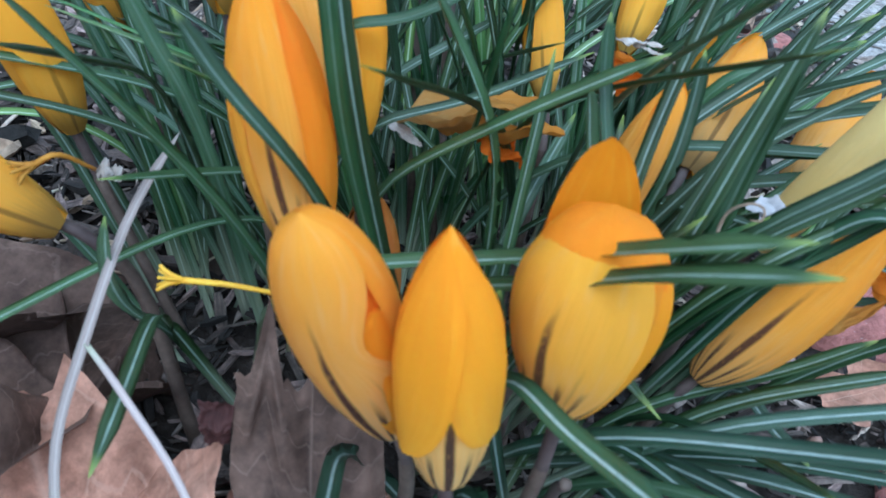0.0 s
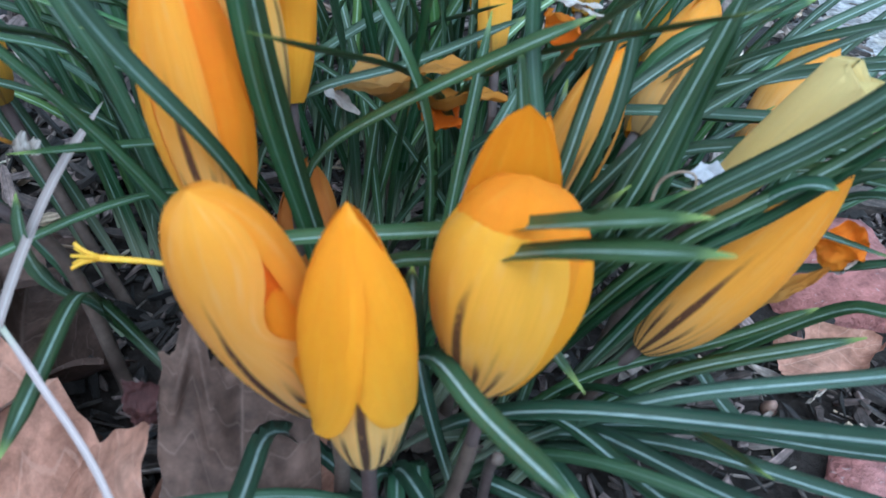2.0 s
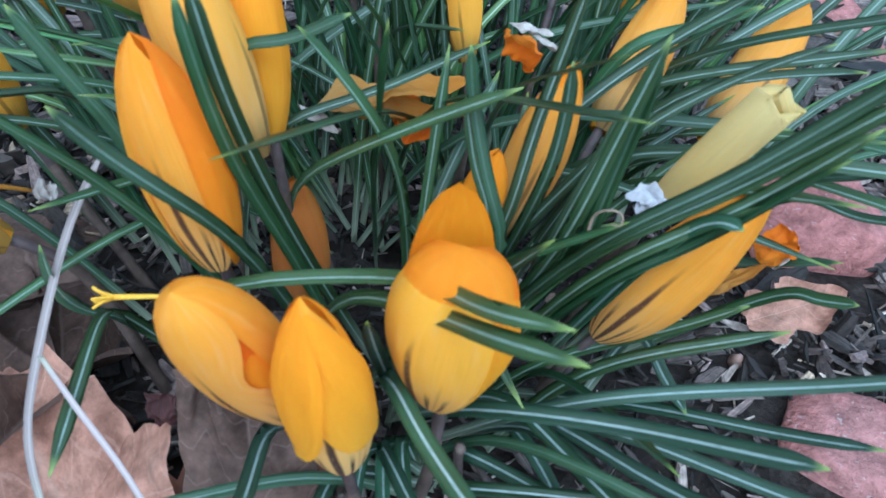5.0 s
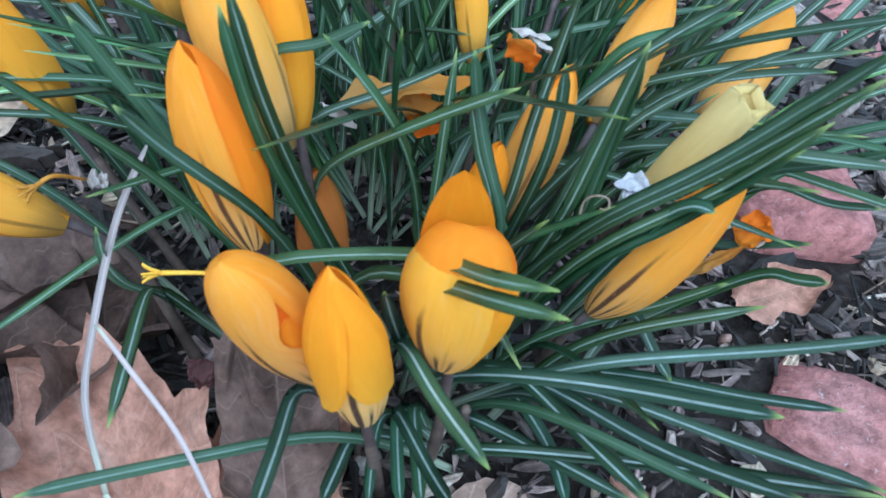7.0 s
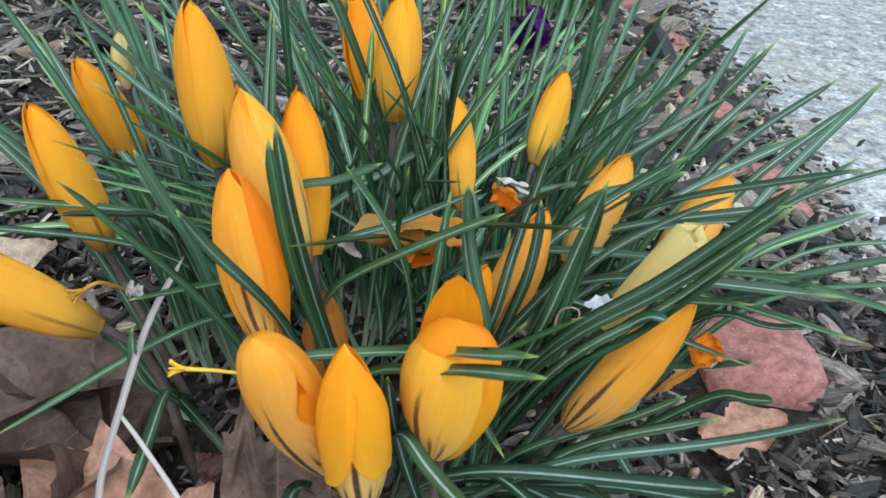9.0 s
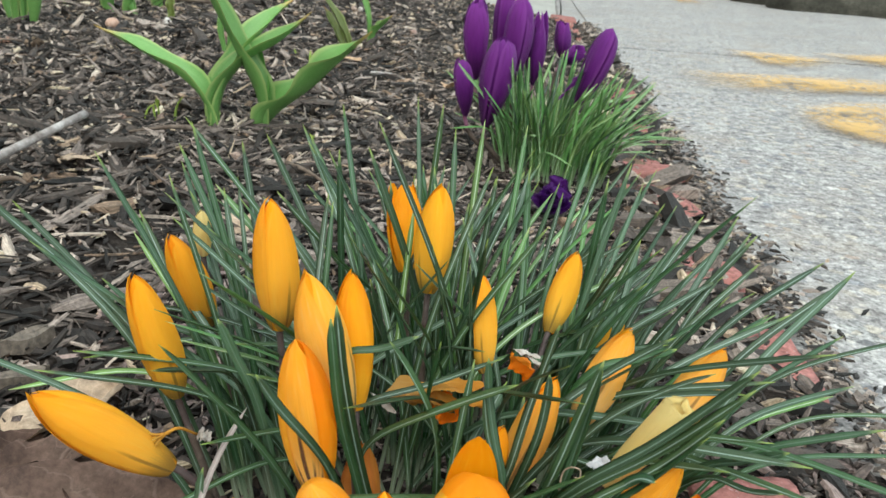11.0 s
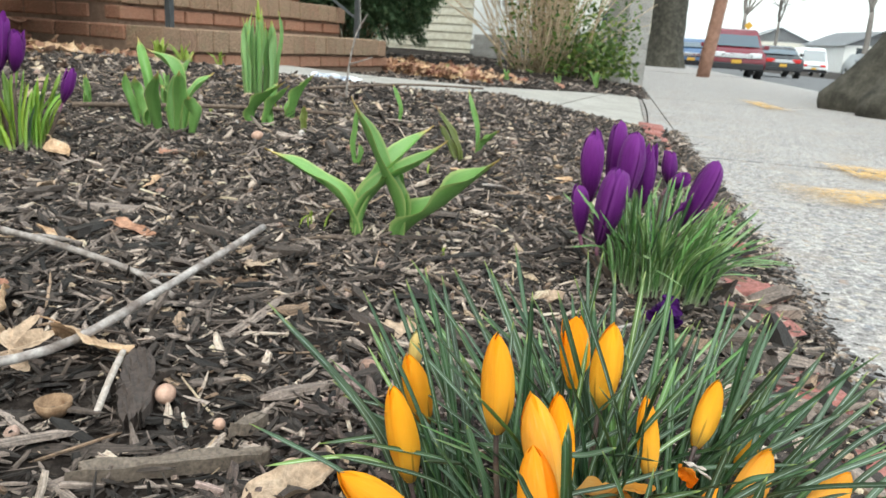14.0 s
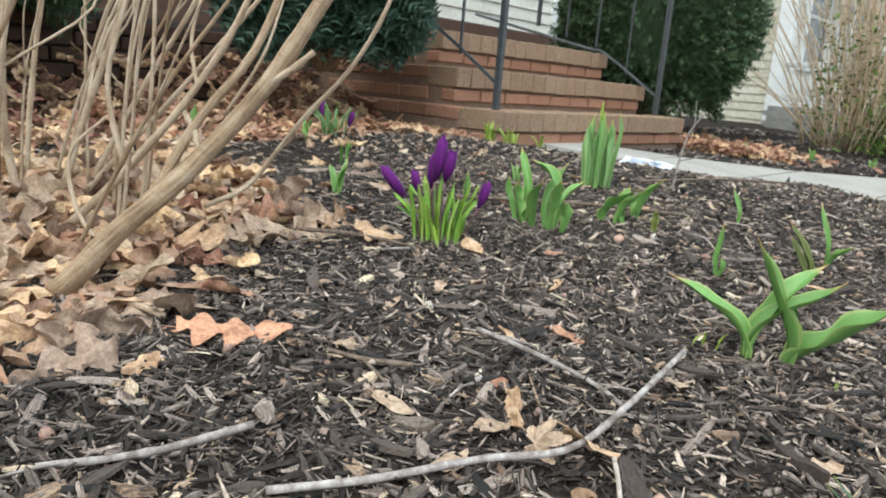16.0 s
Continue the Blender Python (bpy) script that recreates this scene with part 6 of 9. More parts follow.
tufts = []
for x, y, lab in ((0.02, -0.04, "dense tuft of dark green white-striped crocus leaves"), (-0.03, -0.02, "tuft of dark green white-striped crocus leaves"), (0.04, 0.0, "spreading tuft of white-striped crocus leaves"),
                  (0.0, 0.03, "upright tuft of dark green crocus leaves"), (-0.07, 0.02, "loose tuft of narrow crocus leaves"), (0.05, 0.06, "low spreading tuft of narrow crocus leaves"), (-0.02, 0.09, "back tuft of narrow upright crocus leaves")):
    tufts.append(thing("crocus_leaf_tuft", (x, y, ground_at(x, y)), lab, "leaves", "leaf tufts of the yellow crocuses"))


def blade(pts, width=0.0030, mat=None):
    base = Vector(pts[0])
    t = min(tufts, key=lambda o: (o.location.xy - base.xy).length)
    p = [Vector(q) for q in pts]
    p[0].z = ground_at(p[0].x, p[0].y) - 0.003
    low = p[-1].y < -0.03 and p[-1].x > 0.0 and p[-1].z < 0.128
    return blade_mesh([q - t.location for q in p], width * R.uniform(0.88, 1.12) * (1.12 if low else 1.0), mat or (BLADE_LINED if low else BLADE), t, n=20, twist=R.uniform(-0.5, 0.5), fold=R.uniform(0.12, 0.5), soften=7)



# the leaves that stand out, base to tip
blade([(-0.035, -0.030, 0.050), (-0.028, -0.057, 0.106), (0.006, -0.0535, 0.113), (0.022, -0.0525, 0.1176), (0.034, -0.0655, 0.1305), (0.040, -0.0745, 0.139), (0.051, -0.080, 0.146)])
blade([(-0.020, -0.030, 0.050), (0.006, -0.0525, 0.106), (0.018, -0.0538, 0.1114), (0.034, -0.0690, 0.1290), (0.040, -0.0765, 0.137), (0.053, -0.084, 0.145)])
blade([(0.020, -0.040, 0.045), (0.051, -0.054, 0.087), (0.078, -0.053, 0.100), (0.096, -0.055, 0.111), (0.112, -0.059, 0.126)])
blade([(0.010, -0.035, 0.045), (0.031, -0.057, 0.084), (0.062, -0.061, 0.096), (0.081, -0.068, 0.107), (0.092, -0.073, 0.115)])
blade([(0.000, -0.030, 0.050), (0.020, -0.062, 0.101), (0.031, -0.078, 0.110), (0.045, -0.095, 0.118)])
blade([(0.030, -0.045, 0.045), (0.022, -0.056, 0.079), (0.020, -0.063, 0.106), (0.020, -0.067, 0.122)])
blade([(0.035, -0.055, 0.042), (0.009, -0.067, 0.065), (-0.013, -0.085, 0.079), (-0.029, -0.099, 0.089), (-0.039, -0.110, 0.098)])
blade([(0.015, -0.050, 0.045), (-0.003, -0.063, 0.076), (0.000, -0.082, 0.087), (0.003, -0.103, 0.093)])
blade([(0.030, -0.050, 0.045), (0.014, -0.055, 0.058), (0.015, -0.071, 0.065), (0.018, -0.085, 0.066)])
blade([(0.025, -0.050, 0.045), (0.020, -0.052, 0.059), (0.025, -0.068, 0.064), (0.030, -0.083, 0.068)])
blade([(0.015, -0.050, 0.045), (0.017, -0.059, 0.067), (0.030, -0.077, 0.075), (0.038, -0.088, 0.084)])
blade([(0.030, -0.050, 0.045), (0.009, -0.062, 0.056), (0.008, -0.075, 0.064), (0.009, -0.089, 0.072)])
blade([(0.025, -0.045, 0.045), (0.017, -0.054, 0.059), (0.020, -0.068, 0.062), (0.025, -0.083, 0.065)])
blade([(0.020, -0.030, 0.045), (0.040, -0.046, 0.075), (0.057, -0.062, 0.082), (0.075, -0.083, 0.093)])
blade([(0.010, -0.030, 0.045), (0.043, -0.047, 0.075), (0.076, -0.066, 0.084), (0.101, -0.081, 0.102)])
blade([(0.010, -0.030, 0.045), (0.057, -0.050, 0.077), (0.091, -0.064, 0.089), (0.113, -0.077, 0.104)])
blade([(0.035, -0.050, 0.042), (0.033, -0.061, 0.056), (0.074, -0.064, 0.073), (0.115, -0.075, 0.099)])
blade([(0.030, -0.020, 0.045), (0.070, -0.037, 0.067), (0.096, -0.044, 0.077), (0.115, -0.051, 0.089)])
blade([(0.040, -0.030, 0.045), (0.044, -0.042, 0.057), (0.056, -0.056, 0.057), (0.062, -0.071, 0.058)])
blade([(0.035, -0.040, 0.045), (0.033, -0.050, 0.053), (0.045, -0.054, 0.055), (0.078, -0.071, 0.066)])
blade([(0.030, -0.035, 0.045), (0.049, -0.049, 0.070), (0.067, -0.066, 0.078), (0.076, -0.079, 0.084)])
blade([(0.020, -0.020, 0.050), (0.050, -0.035, 0.110), (0.071, -0.033, 0.129), (0.086, -0.031, 0.146), (0.098, -0.032, 0.163)])
blade([(0.020, -0.020, 0.050), (0.051, -0.033, 0.106), (0.076, -0.030, 0.128), (0.098, -0.033, 0.158)])
blade([(0.030, -0.020, 0.050), (0.053, -0.035, 0.103), (0.077, -0.032, 0.125), (0.092, -0.035, 0.149)])
blade([(0.030, -0.020, 0.050), (0.055, -0.036, 0.101), (0.073, -0.033, 0.117), (0.089, -0.037, 0.144)])
blade([(0.040, -0.020, 0.050), (0.064, -0.031, 0.106), (0.073, -0.034, 0.124), (0.078, -0.038, 0.127)])
blade([(0.020, -0.020, 0.050), (0.046, -0.031, 0.100), (0.054, -0.026, 0.128), (0.060, -0.023, 0.153)])
blade([(0.025, -0.015, 0.050), (0.050, -0.030, 0.098), (0.056, -0.025, 0.124), (0.060, -0.022, 0.149)])
blade([(-0.040, -0.000, 0.050), (-0.026, -0.019, 0.129), (-0.009, -0.019, 0.139), (0.004, -0.017, 0.146)])
blade([(0.010, -0.010, 0.050), (0.012, -0.013, 0.083), (0.013, -0.024, 0.119), (0.006, -0.028, 0.138), (0.000, -0.033, 0.152)])
blade([(-0.005, 0.010, 0.050), (0.002, -0.007, 0.092), (0.007, -0.014, 0.121), (0.013, -0.024, 0.150)])
blade([(-0.020, -0.010, 0.050), (-0.016, -0.022, 0.097), (-0.004, -0.024, 0.113), (0.008, -0.026, 0.123), (0.024, -0.030, 0.136), (0.038, -0.033, 0.146)])
blade([(-0.040, -0.010, 0.050), (-0.022, -0.018, 0.110), (0.001, -0.004, 0.118), (0.027, 0.004, 0.131)])
blade([(0.005, -0.035, 0.050), (-0.008, -0.047, 0.105), (-0.014, -0.056, 0.129), (-0.022, -0.060, 0.142), (-0.026, -0.063, 0.153)])
blade([(0.000, -0.025, 0.050), (-0.006, -0.036, 0.094), (-0.010, -0.044, 0.126), (-0.011, -0.047, 0.148), (-0.013, -0.045, 0.163)])
blade([(0.005, -0.020, 0.050), (-0.005, -0.033, 0.091), (-0.010, -0.042, 0.138), (-0.013, -0.041, 0.165)])
blade([(-0.010, -0.030, 0.045), (-0.025, -0.041, 0.093), (-0.042, -0.043, 0.118), (-0.054, -0.048, 0.135), (-0.062, -0.053, 0.149)])
blade([(-0.055, 0.000, 0.045), (-0.056, -0.019, 0.115), (-0.061, -0.034, 0.129), (-0.067, -0.051, 0.138)])
blade([(-0.040, -0.015, 0.045), (-0.045, -0.027, 0.111), (-0.051, -0.030, 0.132), (-0.056, -0.032, 0.148)])
blade([(-0.035, -0.035, 0.045), (-0.046, -0.047, 0.078), (-0.049, -0.053, 0.086), (-0.051, -0.057, 0.098), (-0.048, -0.057, 0.113)])
blade([(-0.035, -0.035, 0.045), (-0.046, -0.047, 0.078), (-0.044, -0.055, 0.091), (-0.038, -0.071, 0.094), (-0.032, -0.092, 0.094)])
blade([(0.015, -0.025, 0.050), (0.038, -0.035, 0.102), (0.034, -0.033, 0.120), (0.029, -0.028, 0.138), (0.028, -0.027, 0.149)])
blade([(0.015, -0.025, 0.050), (0.034, -0.031, 0.105), (0.030, -0.027, 0.121), (0.027, -0.024, 0.136)])
blade([(0.015, -0.020, 0.050), (0.036, -0.028, 0.104), (0.039, -0.022, 0.123), (0.043, -0.016, 0.142), (0.046, -0.014, 0.157)])
blade([(0.020, -0.015, 0.050), (0.041, -0.024, 0.108), (0.045, -0.020, 0.128), (0.045, -0.017, 0.142)])
blade([(0.030, 0.000, 0.050), (0.053, 0.001, 0.103), (0.077, 0.007, 0.126), (0.094, 0.004, 0.140)])
blade([(0.030, 0.010, 0.050), (0.061, 0.018, 0.105), (0.086, 0.020, 0.120), (0.107, 0.017, 0.127)])
blade([(0.030, 0.020, 0.050), (0.051, 0.024, 0.114), (0.070, 0.027, 0.126), (0.084, 0.027, 0.134)])
blade([(0.020, 0.010, 0.050), (0.033, 0.002, 0.095), (0.058, 0.017, 0.121), (0.082, 0.020, 0.142)])
blade([(0.050, 0.000, 0.050), (0.089, 0.002, 0.100), (0.105, -0.004, 0.115), (0.117, -0.008, 0.125)])
blade([(0.050, 0.000, 0.050), (0.091, 0.002, 0.100), (0.106, -0.011, 0.110), (0.115, -0.019, 0.118)])
blade([(0.050, -0.010, 0.050), (0.074, -0.006, 0.080), (0.093, -0.011, 0.092), (0.107, -0.016, 0.102)])
blade([(0.060, -0.005, 0.050), (0.099, -0.007, 0.078), (0.108, -0.012, 0.085), (0.115, -0.016, 0.090)])
blade([(0.030, -0.030, 0.045), (0.047, -0.030, 0.065), (0.075, -0.025, 0.080), (0.090, -0.025, 0.094)])
blade([(0.060, -0.020, 0.045), (0.071, -0.013, 0.064), (0.077, -0.028, 0.069), (0.082, -0.041, 0.073)])

# the crowd of leaves between and behind them
def fill_leaves(count, seed, spread, lean, length, centre, width=(0.0022, 0.0033), bias=(0, 0)):
    rnd = random.Random(seed)
    for _ in range(count):
        a, q = rnd.uniform(0, 6.283), math.sqrt(rnd.random())
        bx, by = centre[0] + spread[0] * q * math.cos(a), centre[1] + spread[1] * q * math.sin(a)
        out = Vector((bx - centre[0] + bias[0] * 0.05, by - centre[1] + bias[1] * 0.05, 0)) * 14 + Vector((rnd.gauss(0, 0.4), rnd.gauss(0, 0.4), 0))
        out = out.normalized() if out.length > 1e-3 else Vector((1, 0, 0))
        th = radians(min(80, max(3, rnd.gauss(*lean) * (0.45 + 0.75 * q))))
        l = rnd.uniform(*length)
        base = Vector((bx, by, 0))
        base.z = ground_at(bx, by)
        d0 = (out * math.sin(th * 0.6) + V(0, 0, 1) * math.cos(th * 0.6)).normalized()
        d1 = (out * math.sin(min(1.65, th * 1.35)) + V(0, 0, 1) * math.cos(min(1.65, th * 1.35))).normalized()
        mid = base + d0 * l * 0.5
        blade([base, mid, mid + d1 * l * 0.5], rnd.uniform(*width), BLADE if rnd.random() < 0.85 else BLADE_FRESH)


fill_leaves(86, 5, (0.055, 0.045), (36, 14), (0.12, 0.172), (0.0, 0.060))
fill_leaves(40, 6, (0.045, 0.030), (42, 14), (0.11, 0.155), (-0.050, 0.030), bias=(-0.2, 0.8))
fill_leaves(46, 7, (0.040, 0.045), (48, 12), (0.12, 0.165), (0.055, 0.060), bias=(0.7, 0.9))
fill_leaves(14, 8, (0.025, 0.018), (34, 12), (0.085, 0.11), (0.022, -0.030), bias=(0.8, 0.2))
fill_leaves(16, 10, (0.020, 0.030), (36, 9), (0.13, 0.17), (-0.068, 0.005), bias=(-1.4, 0.7))
fill_leaves(40, 9, (0.045, 0.030), (36, 14), (0.11, 0.16), (-0.020, 0.105), bias=(0, 0.5))


# ---- spent and broken bits on the yellow clump ----
def crumpled(name, base, tip, width, mat, label, category="petal", amp=0.5, seed=1.0, name_part=None):
    """A withered, twisted petal."""
    base, tip = Vector(base), Vector(tip)
    t = tip - base
    L = t.length
    s = t.cross(Vector((0.2, 0.1, 1))).normalized()
    n = s.cross(t).normalized()
    vs, uv = [], []
    for i in range(31):
        u = i / 30
        w = width * (0.25 + math.sin(math.pi * u ** 0.8) ** 0.7) / 2
        for j in range(15):
            v = -1 + j / 7
            k = amp * w * (noise.noise((u * 3.2 + seed, v * 1.4, seed)) * 1.6 + 0.5 * v * v + 0.5 * noise.noise((u * 9 + seed, v * 3.4, seed)) + 0.2 * noise.noise((u * 22, v * 8 + seed, 1)))
            vs.append(t * u + s * (v * w * (1 + 0.2 * noise.noise((u * 6, v, seed + 4)))) + n * k)
            uv.append((v, u))
    fs = [(i * 15 + j, i * 15 + j + 1, i * 15 + j + 16, i * 15 + j + 15) for i in range(30) for j in range(14)]
    ob = mesh_ob(name, vs, fs, mat, None, uv)
    ob.location = base
    return tagged(ob, label, category)


def wither(parts, loc, label):
    f = thing("withered_flower", loc, label, "flower")
    for k, (a, b, w, mat) in enumerate(parts):
        o = crumpled("petal", a, b, w, mat, "", "", 0.6, 3.3 * k + loc[0] * 77)
        for key in ("label", "category"):
            if key in o:
                del o[key]
        o.parent = f
        o.location = Vector(a) - Vector(loc)
    return f


wither([((-0.012, -0.004, 0.112), (0.021, 0.010, 0.116), 0.010, WITHERED), ((-0.004, -0.002, 0.112), (0.024, 0.004, 0.112), 0.009, WITHERED), ((0.004, 0.004, 0.110), (0.016, 0.002, 0.102), 0.010, ORANGE),
        ((-0.016, -0.004, 0.113), (-0.006, -0.006, 0.108), 0.003, WISP)], (0.004, 0.0, 0.110), "withered tan and orange crocus hanging among leaves")
wither([((0.030, 0.010, 0.132), (0.040, 0.004, 0.134), 0.0024, WISP), ((0.031, 0.010, 0.130), (0.034, 0.014, 0.118), 0.008, ORANGE), ((0.036, 0.006, 0.133), (0.043, -0.002, 0.133), 0.0018, WISP)],
       (0.031, 0.010, 0.128), "withered orange crocus with white papery shreds")
wither([((0.094, -0.012, 0.094), (0.0955, -0.0125, 0.1055), 0.0072, ORANGE), ((0.082, -0.016, 0.083), (0.094, -0.013, 0.095), 0.003, WITHERED), ((0.096, -0.012, 0.093), (0.099, -0.011, 0.098), 0.002, WISP)],
       (0.088, -0.016, 0.084), "curled bright orange petal on a withered stalk")
wither([((0.0675, -0.0185, 0.1142), (0.0597, -0.0205, 0.1148), 0.0042, WISP_PALE), ((0.0680, -0.0185, 0.1140), (0.0622, -0.0245, 0.1142), 0.0046, WISP_PALE)],
       (0.066, -0.018, 0.110), "white papery crocus remnant between leaves")
cw = thing("withered_style", (0.0532, -0.0335, 0.1150), "curled dry brownish style of a spent crocus", "flower")
curl = spline([(0.0530, -0.0335, 0.1140), (0.0534, -0.0330, 0.1200), (0.0556, -0.0345, 0.1236), (0.0580, -0.0355, 0.1240), (0.0582, -0.0365, 0.1222), (0.0566, -0.0360, 0.1216)], 22)
mesh_ob("style", *tube_data([q - cw.location for q in curl], [0.00032 - 0.000008 * i for i in range(len(curl))], 6)[:2], DRYWISP, cw)
wither([((0.084, 0.012, 0.112), (0.090, 0.010, 0.104), 0.004, WISP)], (0.084, 0.012, 0.110), "white papery shred on a spent flower")


def style(pts, label, mat=None):
    mat = mat or STIGMA
    s = thing("spent_stigma", pts[0], label, "stigma")
    o = Vector(pts[0])
    q = [Vector(p) - o for p in pts]
    tube("filament", q, 0.0004, 0.0006, mat, s, n=8, seg=6)
    d = (q[-1] - q[-2]).normalized()
    for k in range(5):
        a = 2 * math.pi * k / 5
        e = d.cross(Vector((0.3, 0.2, 1))).normalized()
        f = e.cross(d)
        tip = q[-1] + d * 0.0035 + (e * math.cos(a) + f * math.sin(a)) * 0.0022
        tube("stigma_lobe", [q[-1] - d * 0.0006, q[-1] + d * 0.0018 + (e * math.cos(a) + f * math.sin(a)) * 0.0009, tip], 0.0005, 0.0003, mat, s, n=4, seg=5)
    crumb = crumpled("papery_end", (0, 0, 0), q[0] + Vector((0.004, 0.001, -0.002)), 0.005, WISP, "", "", 0.8, 5.0)
    for key in ("label", "category"):
        if key in crumb:
            del crumb[key]
    crumb.parent = s


style([(-0.018, -0.053, 0.100), (-0.026, -0.057, 0.1035), (-0.0335, -0.0605, 0.1055)], "yellow feathered stigma of a spent flower")
style([(-0.059, -0.043, 0.112), (-0.061, -0.049, 0.118), (-0.064, -0.052, 0.117)], "curled dry orange stigma with papery end", DRYSTIGMA)

cs = thing("cut_flower_stalk", (0.034, -0.052, land(0.034, -0.052)), "cut violet-brown flower stalk with a pale end", "stalk")
tube("stem", [Vector(p) - cs.location for p in ((0.034, -0.052, land(0.034, -0.052) - 0.002), (0.0345, -0.058, 0.068), (0.0358, -0.0640, 0.0806))], 0.0012, 0.0011, TUBE, cs, n=8, seg=8)
tube("cut_end", [Vector(p) - cs.location for p in ((0.0357, -0.0638, 0.0804), (0.0358, -0.0642, 0.0811))], 0.0009, 0.0011, SHEATH, cs, n=3, seg=8, rough=0.3)
ds = thing("dry_leaf_stalk", (-0.046, -0.088, land(-0.046, -0.088)), "bleached dry forked leaf stalk standing in dead leaves", "stalk")
o = ds.location
blade_mesh([Vector(p) - o for p in ((-0.043, -0.094, 0.062), (-0.047, -0.083, 0.082), (-0.046, -0.071, 0.0975), (-0.050, -0.048, 0.107), (-0.050, -0.028, 0.1145))], 0.0020, DRYBLADE, ds, n=18, name="stem")
blade_mesh([Vector(p) - o for p in ((-0.046, -0.071, 0.0972), (-0.034, -0.079, 0.096), (-0.020, -0.088, 0.088), (-0.012, -0.096, 0.066))], 0.0012, DRYBLADE, ds, n=14, name="side_stem")
blade_mesh([Vector(p) - o for p in ((-0.043, -0.094, 0.062), (-0.040, -0.100, land(-0.04, -0.1)))], 0.0022, DRYBLADE, ds, n=4, name="stem_foot")


# ---- purple crocuses ----
def purple_clump(flowers, centre, leaves, seed, group, leafmat, leaf_len, lean, width, label, spread=0.045, drift=(0, 0)):
    rnd = random.Random(seed)
    for k, (base, tip, r, roll, cl, lab) in enumerate(flowers):
        fx, fy = centre[0] + (base[0] - centre[0]) * 0.5, centre[1] + (base[1] - centre[1]) * 0.5
        if r > 0.0105:
            ring = [dict(ang=roll + a, half=60, mat=PURPLE, off=0.90, long=rnd.uniform(0.92, 1.0), belly=0.62, q=0.54, pw=2.2, close_=0.92, foot=0.16, tip_n=6) for a in (60, 180, 300)]
            ring += [dict(ang=roll + a, half=55, mat=PURPLE, off=o, lap=0.05, long=rnd.uniform(0.88, 1.03), belly=0.62, q=0.54, pw=2.2, close_=cl * 0.95, foot=0.16, tip_n=14, base_w=0.5, curl=0.15, ripple=0.025) for a, o in ((240, 0.97), (120, 1.01), (0, 1.08))]
            shell_crocus(base, tip, r * 0.93, lab, ring, tube_r=0.0024, tube_to=(fx, fy, 0), group=group, name="purple_crocus_flower", tube_mat=TUBEPURPLE)
            continue
        crocus(base, tip, r, lab, PURPLE, PURPLE, roll, 0.0, cl, tube_to=(fx, fy, 0), tube_mat=TUBEPURPLE, name="purple_crocus_flower", group=group, tubes=(0.002, 0.0024), widths=1.12, sharp=0.14 if r > 0.0105 else 0.45, foot_=0.13, belly=0.66 if r > 0.0105 else 0.52, lens=tuple(rnd.uniform(0.88, 1.03) for _ in range(6)), tilts=tuple(rnd.gauss(0.03, 0.05) for _ in range(6)))
    t = thing("purple_crocus_leaf_tuft", (centre[0], centre[1], ground_at(*centre)), label, "leaves", group + " leaves")
    for _ in range(leaves):
        a, q = rnd.uniform(0, 6.283), math.sqrt(rnd.random())
        bx, by = centre[0] + spread * q * math.cos(a), centre[1] + spread * q * math.sin(a)
        out = Vector((math.cos(a + rnd.gauss(0, 0.5)) + drift[0], math.sin(a + rnd.gauss(0, 0.5)) + drift[1], 0)).normalized()
        th = radians(max(4, rnd.gauss(*lean) * (0.4 + 0.8 * q)))
        l = rnd.uniform(*leaf_len)
        b = Vector((bx, by, ground_at(bx, by) - 0.003))
        d0 = out * math.sin(th * 0.5) + V(0, 0, 1) * math.cos(th * 0.5)
        d1 = out * math.sin(th * 1.4) + V(0, 0, 1) * math.cos(th * 1.4)
        p = [b, b + d0 * l * 0.5, b + d0 * l * 0.5 + d1 * l * 0.5]
        blade_mesh([x - t.location for x in p], rnd.uniform(*width), leafmat if rnd.random() < 0.9 else BLADE, t, n=12, up=Vector((0.1, -0.5, 1)), twist=rnd.uniform(-0.6, 0.6))


PC = "deep purple closed crocus flower in the nearer clump"
purple_clump([((-0.121, 0.572, 0.086), (-0.130, 0.574, 0.148), 0.0112, 20, 0.92, "ragged half-open purple crocus at the clump's side"),
              ((-0.098, 0.568, 0.078), (-0.084, 0.566, 0.175), 0.0182, 66, 0.94, "large purple crocus with pale sheen in front"),
              ((-0.122, 0.612, 0.118), (-0.127, 0.614, 0.213), 0.0150, 10, 0.96, PC),
              ((-0.104, 0.652, 0.124), (-0.103, 0.654, 0.220), 0.0122, 40, 0.96, "tall deep purple closed crocus"),
              ((-0.082, 0.614, 0.118), (-0.074, 0.616, 0.213), 0.0168, -30, 0.94, "broad purple crocus beginning to open"),
              ((-0.060, 0.634, 0.116), (-0.057, 0.636, 0.199), 0.0090, 30, 0.96, PC),
              ((-0.036, 0.700, 0.138), (-0.042, 0.702, 0.187), 0.0090, 60, 0.6, "small ragged purple crocus at the clump's back"),
              ((-0.034, 0.690, 0.138), (-0.012, 0.686, 0.158), 0.0085, 60, 0.45, "drooping purple crocus at the clump's back"),
              ((-0.008, 0.634, 0.098), (0.023, 0.640, 0.186), 0.0150, 90, 0.95, "purple crocus leaning out over the pavement edge")],
             (-0.028, 0.612), 190, 41, "purple crocuses beside the pavement", BLADE_FRESH, (0.090, 0.150), (29, 14), (0.0026, 0.0042), "dense fresh green crocus leaves under purple flowers", 0.062, drift=(0.35, -0.20))
crumpled("loose_petal", (0.000, 0.628, 0.138), (-0.027, 0.622, 0.106), 0.014, PURPLE, "narrow purple petal bent away from its flower", "petal", 0.4, 4.4)
